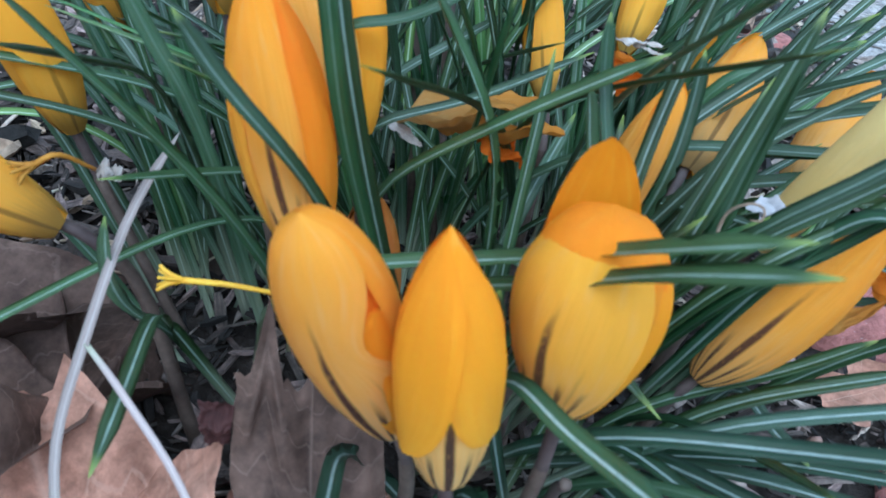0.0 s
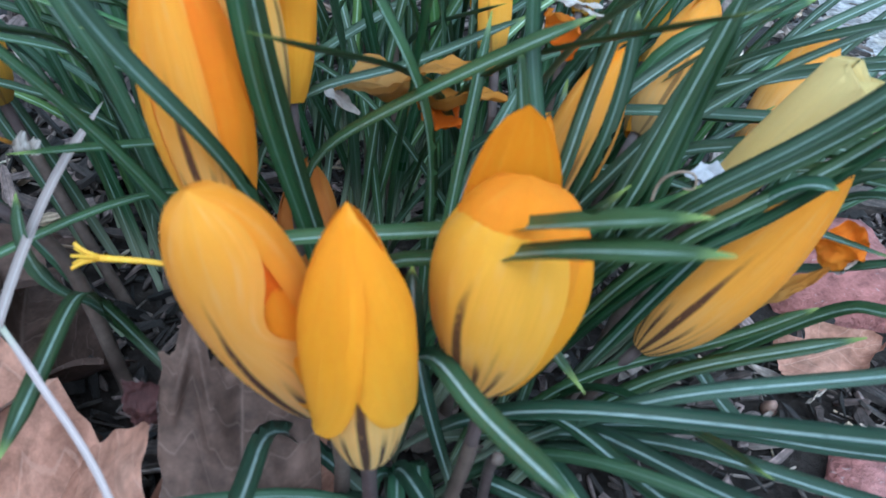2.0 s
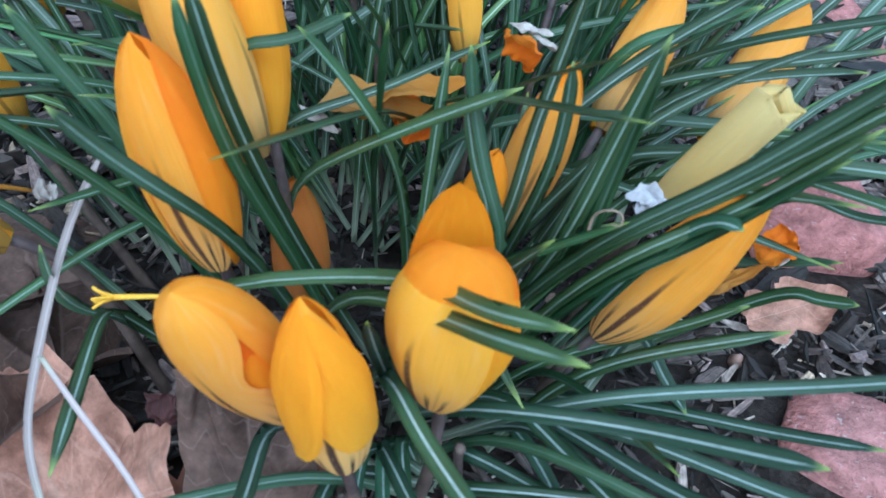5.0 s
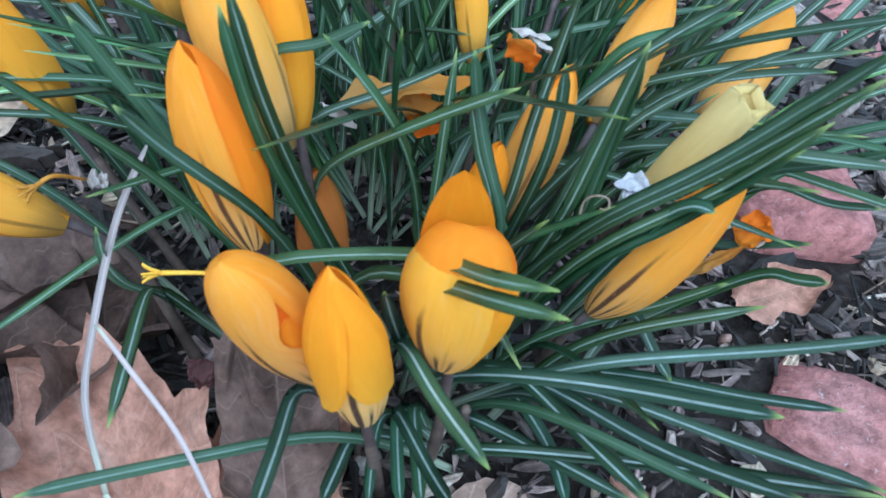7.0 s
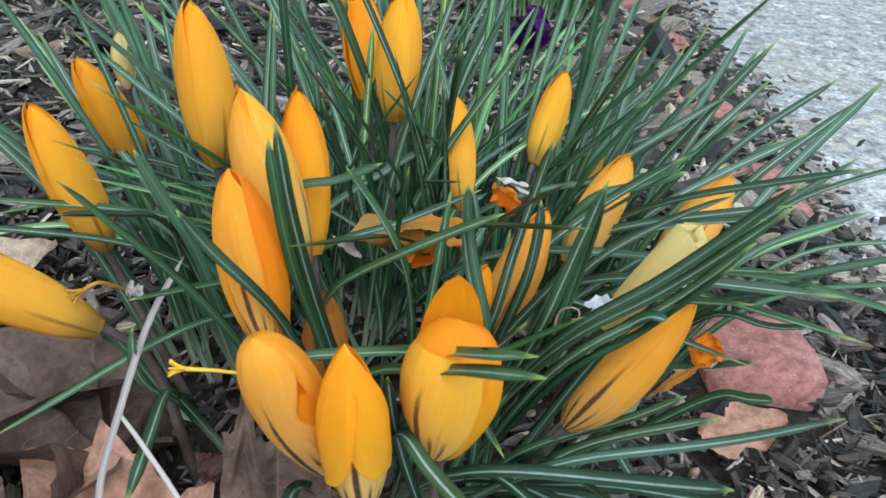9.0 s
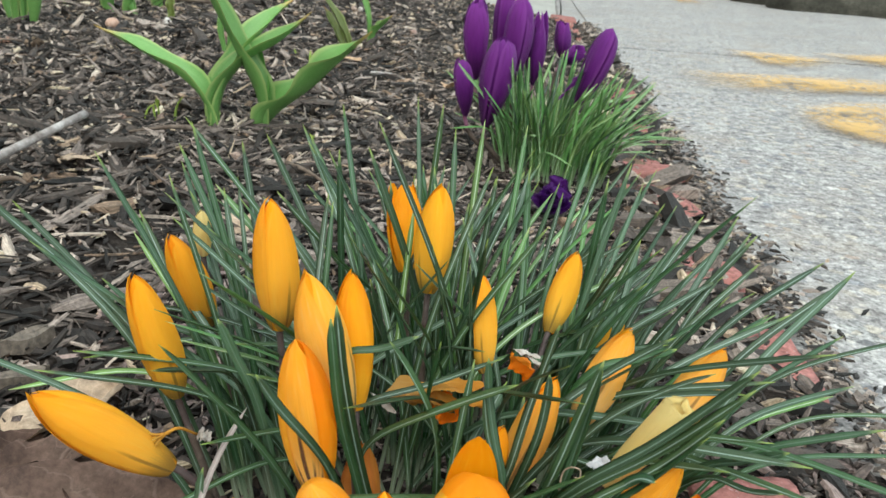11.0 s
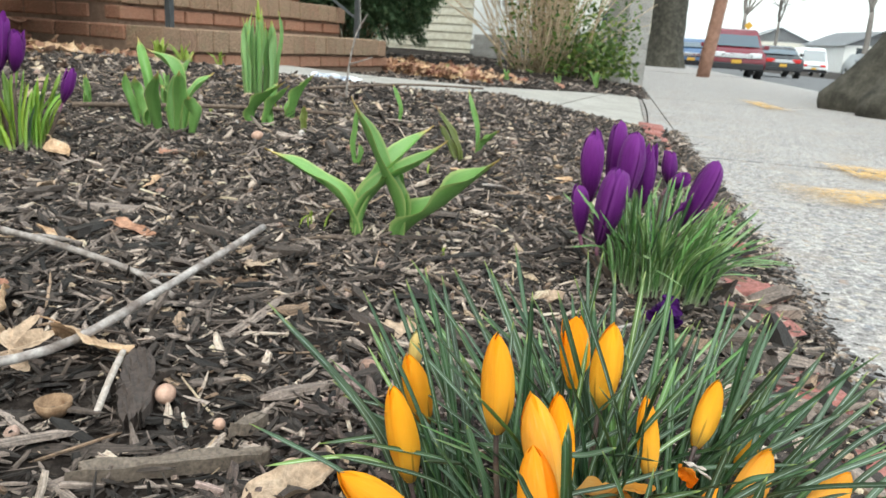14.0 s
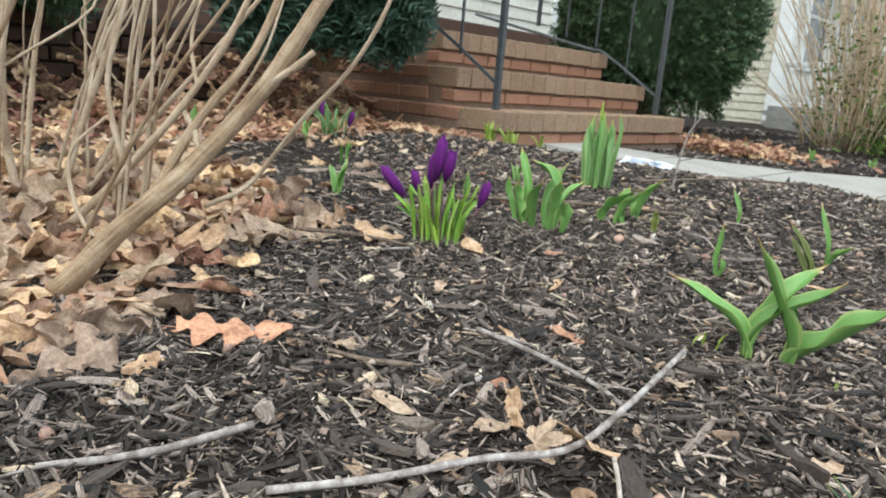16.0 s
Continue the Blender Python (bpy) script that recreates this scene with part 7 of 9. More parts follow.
crumpled("wilted_purple_flower", (-0.012, 0.455, 0.030), (0.004, 0.470, 0.060), 0.03, DARKPURPLE, "wilted dark purple crocus lying in the leaves", "flower", 0.9, 8.0)
crumpled("wilted_purple_flower", (-0.004, 0.450, 0.030), (-0.002, 0.470, 0.052), 0.024, DARKPURPLE, "wilted dark purple crocus petal in the leaves", "flower", 0.9, 12.0)

P2 = "slim purple crocus bud in the further clump"
purple_clump([((-0.980, 0.495, 0.215), (-0.970, 0.505, 0.302), 0.0099, 0, 0.74, "tall slim purple crocus, not yet open"),
              ((-0.968, 0.510, 0.215), (-0.955, 0.512, 0.282), 0.0103, 40, 0.66, P2),
              ((-0.992, 0.500, 0.200), (-0.995, 0.505, 0.265), 0.0085, 20, 0.75, P2),
              ((-1.030, 0.480, 0.175), (-1.085, 0.460, 0.232), 0.0085, 20, 0.78, "slim purple crocus bud leaning outwards"),
              ((-1.015, 0.490, 0.190), (-1.028, 0.488, 0.235), 0.0070, 0, 0.78, P2),
              ((-0.905, 0.535, 0.175), (-0.888, 0.545, 0.226), 0.0075, 0, 0.78, P2)],
             (-0.970, 0.505), 42, 42, "purple crocuses on the open bed", BLADE_LIGHT, (0.085, 0.13), (18, 9), (0.0055, 0.0085), "fresh light green upright crocus leaves")
purple_clump([((-2.30, 1.30, 0.22), (-2.31, 1.31, 0.30), 0.0108, 0, 0.7, "purple crocus bud near the leaf litter"),
              ((-2.20, 1.35, 0.20), (-2.19, 1.36, 0.26), 0.0108, 0, 0.7, "purple crocus bud near the leaf litter")],
             (-2.26, 1.33), 22, 43, "purple crocuses near the steps", BLADE_FRESH, (0.08, 0.14), (22, 10), (0.006, 0.009), "small green crocus leaves near the leaf litter")


# ---- tulip shoots and other spring leaves ----
def broad_leaf(parent, pts, width, mat, wave=0.25, fold=0.5, seed=0.0, n=18, name="leaf", up=(0, -0.2, 1)):
    path = spline(pts, n)
    vs, uv = [], []
    for i, (p, (t, s, nn)) in enumerate(zip(path, frames_along(path, Vector(up)))):
        u = i / n
        w = width * max(0.16, math.sin(math.pi * min(1, 0.10 + 0.90 * u)) ** 0.65) * min(1, (1 - u) * 5 + 0.04) / 2
        f = fold * 0.8 * (1 - 0.55 * u)
        for j in range(9):
            v = -1 + j / 4
            e = wave * w * math.sin(u * 15 + seed + (1.4 if v > 0 else 0)) * v * v
            vs.append(p + s * (v * w * math.cos(f * abs(v))) + nn * (abs(v) * w * math.sin(f) + e))
            uv.append((v, u))
    fs = [(i * 9 + j, i * 9 + j + 1, i * 9 + j + 10, i * 9 + j + 9) for i in range(n) for j in range(8)]
    # underside, a leaf's thickness lower
    k = len(vs)
    bot = []
    for i, (p, (t, s, nn)) in enumerate(zip(path, frames_along(path, Vector(up)))):
        for j in range(9):
            bot.append(vs[i * 9 + j] - nn * 0.0011 * (1 - abs(-1 + j / 4)))
    vs2 = vs + bot
    fs2 = fs + [tuple(x + k for x in f[::-1]) for f in fs]
    return mesh_ob(name, vs2, fs2, mat, parent, uv + uv)


def shoot(loc, leaves, label, mat=None, name="tulip_shoot", group="tulip shoots on the bed"):
    x, y = loc
    z = ground_at(x, y)
    t = thing(name, (x, y, z), label, "plant", group)
    for k, (dx, dy, dz, w, bow, *rest) in enumerate(leaves):
        tip = Vector((dx, dy, dz))
        side = Vector((dx, dy, 0))
        mid = Vector((dx * (0.5 - bow), dy * (0.5 - bow), dz * (0.5 + bow * 0.6)))
        broad_leaf(t, [(dx * 0.03, dy * 0.03, -0.006), mid * 0.5 + Vector((0, 0, 0.004)), mid, tip * 0.78 + mid * 0.05, tip], w, rest[0] if rest else (mat or TULIP), seed=k * 2.1 + x * 31, up=(-dx * 6, -dy * 6, 1.0))
    return t


def plant(loc, label, leaves, mat=None):
    """A tulip shoot whose leaves follow the given lines."""
    t = thing("tulip_shoot", (*loc, ground_at(*loc)), label, "plant", "tulip shoots on the bed")
    o = t.location
    for k, (pts, w) in enumerate(leaves):
        q = [Vector(p) - o for p in pts]
        q[0].z = -0.006
        d = q[-1] - q[0]
        broad_leaf(t, q, w * (1.40 if loc[1] < 0.6 else 0.98), mat or TULIP, seed=k * 2.1 + loc[0] * 31, up=(-d.x * 3, -d.y * 3 - 0.06, 0.12), fold=1.35, wave=0.14 if w < 0.038 else 0.26)
    return t


plant((-0.384, 0.492), "tulip shoot with long spreading green leaves", [
    ([(-0.384, 0.492, 0.059), (-0.392, 0.487, 0.092), (-0.416, 0.48, 0.118), (-0.454, 0.471, 0.141), (-0.497, 0.462, 0.162)], 0.026),
    ([(-0.384, 0.492, 0.059), (-0.378, 0.5, 0.096), (-0.353, 0.512, 0.132), (-0.319, 0.526, 0.155), (-0.289, 0.542, 0.186)], 0.027),
    ([(-0.383, 0.492, 0.059), (-0.376, 0.507, 0.104), (-0.361, 0.529, 0.138), (-0.344, 0.554, 0.171), (-0.325, 0.582, 0.197)], 0.03),
])
plant((-0.342, 0.516), "tulip shoot with wavy grey-green leaves spread wide", [
    ([(-0.342, 0.516, 0.054), (-0.339, 0.511, 0.094), (-0.355, 0.504, 0.138), (-0.377, 0.495, 0.189), (-0.393, 0.486, 0.232)], 0.03),
    ([(-0.342, 0.516, 0.054), (-0.32, 0.521, 0.08), (-0.285, 0.528, 0.108), (-0.252, 0.537, 0.141), (-0.222, 0.546, 0.171)], 0.04),
    ([(-0.339, 0.516, 0.055), (-0.334, 0.521, 0.097), (-0.343, 0.528, 0.127), (-0.35, 0.536, 0.154)], 0.01),
])
plant((-0.558, 0.816), "small tulip shoot behind the larger ones", [
    ([(-0.558, 0.816, 0.083), (-0.562, 0.816, 0.117), (-0.559, 0.816, 0.154), (-0.559, 0.816, 0.19)], 0.016),
    ([(-0.554, 0.816, 0.083), (-0.548, 0.816, 0.106), (-0.554, 0.816, 0.127)], 0.014),
])
plant((-0.907, 0.788), "clump of broad tulip leaves with pale tips", [
    ([(-0.907, 0.788, 0.105), (-0.906, 0.785, 0.153), (-0.905, 0.78, 0.21), (-0.931, 0.774, 0.239), (-0.958, 0.768, 0.255)], 0.04),
    ([(-0.911, 0.788, 0.105), (-0.891, 0.776, 0.155), (-0.876, 0.758, 0.194), (-0.861, 0.738, 0.225)], 0.034),
    ([(-0.879, 0.788, 0.107), (-0.863, 0.781, 0.138), (-0.865, 0.77, 0.163), (-0.86, 0.758, 0.18)], 0.034),
    ([(-0.899, 0.788, 0.106), (-0.894, 0.8, 0.166), (-0.882, 0.818, 0.195), (-0.866, 0.838, 0.22)], 0.03),
    ([(-0.915, 0.788, 0.104), (-0.928, 0.8, 0.164), (-0.923, 0.818, 0.208), (-0.91, 0.838, 0.253)], 0.03),
])
plant((-0.967, 0.780), "broad upright tulip leaves in a clump", [
    ([(-0.974, 0.78, 0.111), (-0.986, 0.775, 0.141), (-0.987, 0.768, 0.173), (-0.979, 0.76, 0.207)], 0.04),
    ([(-0.944, 0.78, 0.099), (-0.94, 0.768, 0.139), (-0.929, 0.75, 0.178), (-0.897, 0.73, 0.223)], 0.036),
    ([(-0.974, 0.78, 0.116), (-0.974, 0.79, 0.18), (-0.999, 0.804, 0.235), (-1.025, 0.82, 0.273)], 0.026),
    ([(-0.989, 0.78, 0.121), (-1.01, 0.78, 0.152), (-1.021, 0.78, 0.183), (-1.02, 0.78, 0.212)], 0.024),
])
plant((-0.896, 1.004), "low clump of tulip leaves before the daffodils", [
    ([(-0.9, 1.004, 0.11), (-0.892, 0.999, 0.138), (-0.862, 0.992, 0.166), (-0.81, 0.984, 0.204)], 0.046),
    ([(-0.869, 1.004, 0.116), (-0.853, 1.002, 0.149), (-0.828, 0.998, 0.172), (-0.807, 0.994, 0.197)], 0.036),
    ([(-0.852, 1.004, 0.123), (-0.864, 1.011, 0.151), (-0.863, 1.022, 0.176), (-0.861, 1.034, 0.198)], 0.03),
])
plant((-0.870, 1.108), "broad tulip leaf before the daffodils", [
    ([(-0.87, 1.108, 0.112), (-0.863, 1.106, 0.142), (-0.841, 1.102, 0.183), (-0.81, 1.098, 0.219)], 0.046),
    ([(-0.879, 1.108, 0.112), (-0.886, 1.116, 0.136), (-0.884, 1.128, 0.159)], 0.024),
])
plant((-0.711, 1.320), "single narrow upright tulip leaf", [
    ([(-0.711, 1.32, 0.103), (-0.711, 1.32, 0.142), (-0.724, 1.32, 0.175), (-0.731, 1.32, 0.196)], 0.018),
])
plant((-0.467, 1.088), "tulip shoot with reddish young leaves", mat=TULIP_RED, leaves=[
    ([(-0.467, 1.088, 0.071), (-0.48, 1.088, 0.103), (-0.501, 1.088, 0.138), (-0.528, 1.088, 0.179)], 0.026),
    ([(-0.475, 1.088, 0.07), (-0.499, 1.096, 0.104), (-0.526, 1.108, 0.145)], 0.022),
])
plant((-0.469, 1.192), "tulip shoot with a tall narrow leaf", [
    ([(-0.469, 1.192, 0.069), (-0.473, 1.197, 0.124), (-0.49, 1.204, 0.169), (-0.503, 1.212, 0.21)], 0.018),
    ([(-0.467, 1.192, 0.07), (-0.453, 1.19, 0.095), (-0.436, 1.186, 0.112), (-0.417, 1.182, 0.131)], 0.03),
])
shoot((-0.775, 1.000), [(0.0, 0.0, 0.055, 0.018, 0.1, TULIP_RED)], "short reddish tulip shoot")

daf = thing("daffodil_clump", (-1.165, 1.400, ground_at(-1.165, 1.4)), "upright blue-green daffodil leaves with yellow bud", "plant")
rd = random.Random(77)
for k in range(26):
    a = rd.uniform(0, 6.283)
    q = rd.uniform(0, 0.045)
    h = rd.uniform(0.17, 0.235)
    bx, by = q * math.cos(a), q * math.sin(a)
    broad_leaf(daf, [(bx, by, -0.005), (bx * 1.15, by * 1.15, h * 0.4), (bx * 1.2 + rd.gauss(0, 0.004), by * 1.2, h * 0.75), (bx * 1.15 + rd.gauss(0, 0.008), by * 1.15, h)], rd.uniform(0.013, 0.020), DAFFODIL, 0.05, 0.3, k, 10, up=(rd.gauss(0, 1), -1.5, 0.3))
tube("bud_stem", [(0, 0, 0), (0.004, 0, 0.12), (0.0, 0, 0.205)], 0.004, 0.0035, DAFFODIL, daf, n=6)
tube("bud", [(0, 0, 0.20), (-0.001, 0, 0.225), (-0.002, 0, 0.25)], 0.006, 0.002, SPROUT, daf, n=6)


def sprout(x, y, h, label, mat=None, n=2):
    t = thing("sprout", (x, y, ground_at(x, y)), label, "plant", "small spring sprouts")
    rr = random.Random(int(x * 1000 + y * 77))
    for k in range(n):
        dx, dy = rr.gauss(0, 0.25) * h, rr.gauss(0, 0.2) * h
        bx = rr.gauss(0, 0.008)
        broad_leaf(t, [(bx, 0, -0.003), (bx + dx * 0.4, dy * 0.4, h * 0.5), (bx + dx, dy, h * rr.uniform(0.7, 1))], h * rr.uniform(0.14, 0.2), mat or SPROUT, 0.05, 0.5, k, 8)


for x, y, h in ((-0.425, 0.470, 0.035), (-0.445, 0.462, 0.022), (-0.262, 0.50, 0.018), (-0.46, 0.90, 0.02), (-1.03, 1.03, 0.025), (-0.95, 1.17, 0.03)):
    sprout(x, y, h, "tiny yellow-green sprout in the mulch")
for x, y, h in ((-2.06, 2.02, 0.10), (-2.00, 2.08, 0.09), (-1.94, 2.05, 0.08), (-1.86, 2.13, 0.08), (-1.98, 1.95, 0.08)):
    sprout(x, y, h, "yellow-green shoots at the foot of the steps", None, 4)
for x, y, h in ((-1.40, 0.62, 0.09), (-1.20, 0.86, 0.07), (-1.10, 0.98, 0.06), (-1.72, 0.92, 0.08), (-2.45, 0.86, 0.12), (-2.2, 1.15, 0.09), (-1.28, 1.18, 0.06)):
    sprout(x, y, h, "small green bulb shoots on the mulch", TULIP, 4)
for x, y, h in ((-1.55, 5.02, 0.10), (-1.2, 5.15, 0.08), (-0.95, 5.35, 0.14), (-1.9, 4.75, 0.09)):
    sprout(x, y, h, "small green shoots in the bed beyond the path", TULIP, 6)

# ---- dead leaves ----
def oak_outline(u, lobes, depth, seed):
    """Half width of a lobed leaf along its length, 0 to 1."""
    env = math.sin(math.pi * min(1, 0.04 + 0.96 * u) ** 0.85) ** 0.7
    lobe = 0.5 + 0.5 * math.cos(2 * math.pi * (u * lobes - 0.35) + seed)
    return env * (1 - depth * (1 - lobe ** 0.7))


def dead_leaf_data(L, W, lobes=4, depth=0.55, curl=0.25, seed=0.0, n=26, side=5, lift=0.0, saw=0.0):
    vs, uv = [], []
    for i in range(n + 1):
        u = i / n
        for j in range(-side, side + 1):
            v = j / side
            h = oak_outline(u, lobes, depth, seed + (0.7 if v > 0 else 0)) * W / 2 + 0.0008
            h *= 1 + saw * noise.noise((u * 40, v + seed, 2))
            z = curl * W * (0.55 * v * v * math.sin(u * 3 + seed) + 0.55 * noise.noise((u * 2.2 + seed, v * 1.3, seed)) + 0.22 * noise.noise((u * 7, v * 4 + seed, 1))) + lift * L * (u - 0.5) ** 2
            vs.append(Vector((L * (u - 0.5) - 0.18 * abs(v) * h, v * h, z)))
            uv.append((v, u))
    k = 2 * side + 1
    fs = [(i * k + j, i * k + j + 1, i * k + k + j + 1, i * k + k + j) for i in range(n) for j in range(k - 1)]
    return vs, fs, uv


def dead_leaf(loc, rot, L, W, mat, label, lobes=4, depth=0.55, curl=0.25, seed=0.0, lift=0.0, saw=0.0, stalk=0.25, name="dead_leaf", group="dead leaves on the bed"):
    vs, fs, uv = dead_leaf_data(L, W, lobes, depth, curl, seed, lift=lift, saw=saw)
    t = thing(name, loc, label, "leaf", group)
    t.rotation_euler = [radians(a) for a in rot]
    mesh_ob("leaf_blade", vs, fs, mat, t, uv)
    if stalk:
        tube("leaf_stalk", [(-L / 2 + 0.004, 0, 0.0005), (-L / 2 - L * stalk * 0.5, 0.004, 0.002), (-L / 2 - L * stalk, 0.012 * stalk * 4 * L, 0.0)], 0.0007, 0.0009, mat, t, n=6, seg=5)
    return t


def maple_data(size, seed, fold, crumple, droop, nr=12, na=132):
    """A broad leaf with pointed, toothed lobes, creased along its main veins; base at the origin, middle lobe along x."""
    lobes = ((0, 1.0), (46, 0.88), (-46, 0.85), (102, 0.60), (-102, 0.58))
    vs, uv = [], []
    for j in range(na + 1):
        th = -140 + 280 * j / na
        k, far = min(lobes, key=lambda q: abs(q[0] - th)), 0.0
        for c, l in lobes:
            d = abs(th - c)
            far = max(far, l * (0.42 + 0.58 * max(0.0, 1 - d / 24) ** 0.75 * (1 - 0.13 * abs(math.sin(d * 0.42 + seed)))))
        far *= (1 + 0.08 * noise.noise((th * 0.11, seed, 0)) + 0.07 * noise.noise((th * 0.42, seed, 5))) * (1 if abs(th) < 125 else 0.6)
        v = max(-1, min(1, (th - k[0]) / 25))
        for i in range(nr + 1):
            u = i / nr
            q = size * far * u
            z = fold * size * (abs(v) ** 0.8 - 0.5) * u * (1 - 0.35 * u)
            z += crumple * size * (noise.noise((q * 34 * math.cos(radians(th)) + seed, q * 34 * math.sin(radians(th)), 0)) + 0.45 * noise.noise((q * 110 * math.cos(radians(th)) + seed, q * 110 * math.sin(radians(th)), 3)))
            z += droop * size * (u * far) ** 2 * (1 + 0.9 * math.sin(radians(th) * 2 + seed))
            vs.append(Vector((q * math.cos(radians(th)), q * math.sin(radians(th)), z)))
            uv.append((v * u, u * 0.8))
    k = nr + 1
    fs = [(j * k + i, j * k + i + 1, j * k + k + i + 1, j * k + k + i) for j in range(na) for i in range(nr)]
    return vs, fs, uv


def maple_leaf(loc, rot, size, mat, label, seed, fold=0.12, crumple=0.05, droop=0.0, stalk=0.4):
    t = thing("dead_leaf", loc, label, "leaf", "dead leaves on the bed")
    t.rotation_euler = [radians(a) for a in rot]
    vs, fs, uv = maple_data(size, seed, fold, crumple, droop)
    mesh_ob("leaf_blade", vs, fs, mat, t, uv)
    if stalk:
        tube("leaf_stalk", [(0.004, 0, 0.001), (-size * stalk * 0.5, 0.004, 0.003), (-size * stalk, 0.002, 0.0)], 0.0009, 0.0011, mat, t, n=6, seg=5)
    return t


def leaf_flap(parent, a, b, c, d, mat, bulge, seed, spike=None, n=30):
    """Part of a torn broad leaf between two edges a-b (low) and d-c (torn), crumpled and creased; the points are in the world."""
    a, b, c, d = [Vector(p) - parent.location for p in (a, b, c, d)]
    nrm = (b - a).cross(d - a).normalized()
    vs, uv = [], []
    for i in range(n + 1):
        for j in range(n + 1):
            u, v = i / n, j / n
            tear = 1 + 0.10 * noise.noise((v * 7, seed, 0)) + 0.06 * noise.noise((v * 23, seed, 4))
            if spike:
                tear += spike[1] / (d - a).length * max(0.0, 1 - abs(v - 1 + spike[0]) / 0.10)
            side = v + 0.05 * noise.noise((u * 8, seed, 9)) * (2 * v - 1)
            q = a.lerp(b, side).lerp(d.lerp(c, side), u * tear)
            z = bulge * (math.sin(math.pi * v) * 0.8 + noise.noise((u * 2.2 + seed, v * 2.2, 0)) + 0.35 * noise.noise((u * 7, v * 7 + seed, 3)) + 0.5 * abs(math.sin(5 * v + 1.2 * u + seed)) - 0.4)
            vs.append(q + nrm * z)
            uv.append((2 * v - 1, u * 0.8))
    k = n + 1
    fs = [(i * k + j, i * k + j + 1, i * k + k + j + 1, i * k + k + j) for i in range(n) for j in range(n)]
    return mesh_ob("leaf_blade", vs, fs, mat, parent, uv)


def gz(x, y, d=0.0):
    return land(x, y) + d


# beside the yellow clump
maple_leaf((-0.010, -0.122, gz(-0.01, -0.122, 0.012)), (4, -8, 138), 0.108, PINKLEAF, "large pinkish brown dead maple leaf under the crocuses", 0.6, 0.32, 0.09, 0.10)
dead_leaf((0.060, -0.080, gz(0.060, -0.080, 0.008)), (2, 4, 12), 0.078, 0.050, PINKPALE, "pale pinkish dead leaf under radiating crocus leaves", 2.0, 0.25, 0.16, 2.6, saw=0.08)
sl = thing("dead_leaf", (-0.014, -0.070, land(-0.014, -0.070)), "torn maple leaf, one half upright and one half flat", "leaf", "dead leaves on the bed")
leaf_flap(sl, (-0.0165, -0.088, 0.060), (0.010, -0.082, 0.048), (-0.0005, -0.052, 0.078), (-0.0236, -0.0642, 0.0905), BROWNLEAF, 0.004, 3.1, spike=(0.80, 0.016))
leaf_flap(sl, (-0.0165, -0.088, 0.0602), (-0.0240, -0.0700, 0.0800), (-0.0480, -0.0680, 0.0560), (-0.0460, -0.0960, 0.0440), PINKLEAF, 0.003, 7.7)
leaf_flap(sl, (-0.0228, -0.0705, 0.0785), (-0.0220, -0.0680, 0.0865), (-0.0285, -0.0690, 0.0870), (-0.0270, -0.0715, 0.0790), DARKLEAF, 0.002, 1.7)
maple_leaf((-0.150, -0.088, gz(-0.150, -0.088, 0.030)), (-4, -4, 40), 0.108, GREYLEAF, "large brown curled dead leaf beside the fallen crocus", 4.3, 0.34, 0.10, 0.10)
maple_leaf((-0.070, -0.052, gz(-0.070, -0.052, 0.016)), (30, -14, 168), 0.058, GREYLEAF, "brown folded dead leaf beside the dry stalk", 2.7, 0.45, 0.10, 0.25)
maple_leaf((-0.125, -0.130, gz(-0.125, -0.130, 0.010)), (12, -10, 70), 0.060, GREYLEAF, "small dark brown crumpled dead leaf", 9.1, 0.40, 0.12, 0.2, stalk=0)
maple_leaf((-0.180, -0.030, gz(-0.180, -0.030, 0.008)), (8, 4, -20), 0.070, GREYLEAF, "brown crumpled dead leaf on dark mulch", 7.3, 0.20, 0.08, 0.12)
dead_leaf((-0.118, -0.006, gz(-0.118, -0.006, 0.006)), (5, 10, 30), 0.055, 0.030, GREYLEAF, "brown folded dead leaf on the mulch", 2.0, 0.2, 0.3, 3.0)
dead_leaf((-0.176, 0.024, gz(-0.176, 0.024, 0.010)), (6, -8, 52), 0.054, 0.032, PALELEAF, "pale curled dead leaf beside the clump", 2.0, 0.2, 0.4, 6.0)
dead_leaf((0.128, 0.034, gz(0.128, 0.034, 0.014)), (3, -4, 24), 0.034, 0.022, PINKLEAF, "pinkish brown dead leaf by the brick", 2.4, 0.45, 0.22, 5.2, stalk=0, saw=0.15)
dead_leaf((0.088, -0.058, gz(0.088, -0.058, 0.006)), (3, 6, 140), 0.034, 0.020, PINKLEAF, "pinkish dead leaf scrap under crocus leaves", 2.6, 0.5, 0.3, 7.7, stalk=0, saw=0.2)
dead_leaf((0.205, 0.045, gz(0.205, 0.045, 0.014)), (12, 8, 10), 0.040, 0.020, PINKPALE, "small pale leaf scrap by the brick", 1.2, 0.1, 0.4, 1.1, stalk=0)
crumpled("fallen_petal", (0.205, 0.030, gz(0.205, 0.03, 0.004)), (0.213, 0.046, gz(0.213, 0.046, 0.012)), 0.010, ORANGE, "single fallen orange petal near the pavement", "petal", 0.6, 6.1)
dead_leaf((0.02, -0.03, gz(0.02, -0.022, 0.007)), (20, 10, 70), 0.022, 0.007, SHEATH, "papery pale old leaf base in the clump", 1.0, 0.1, 0.3, 2.2, stalk=0)

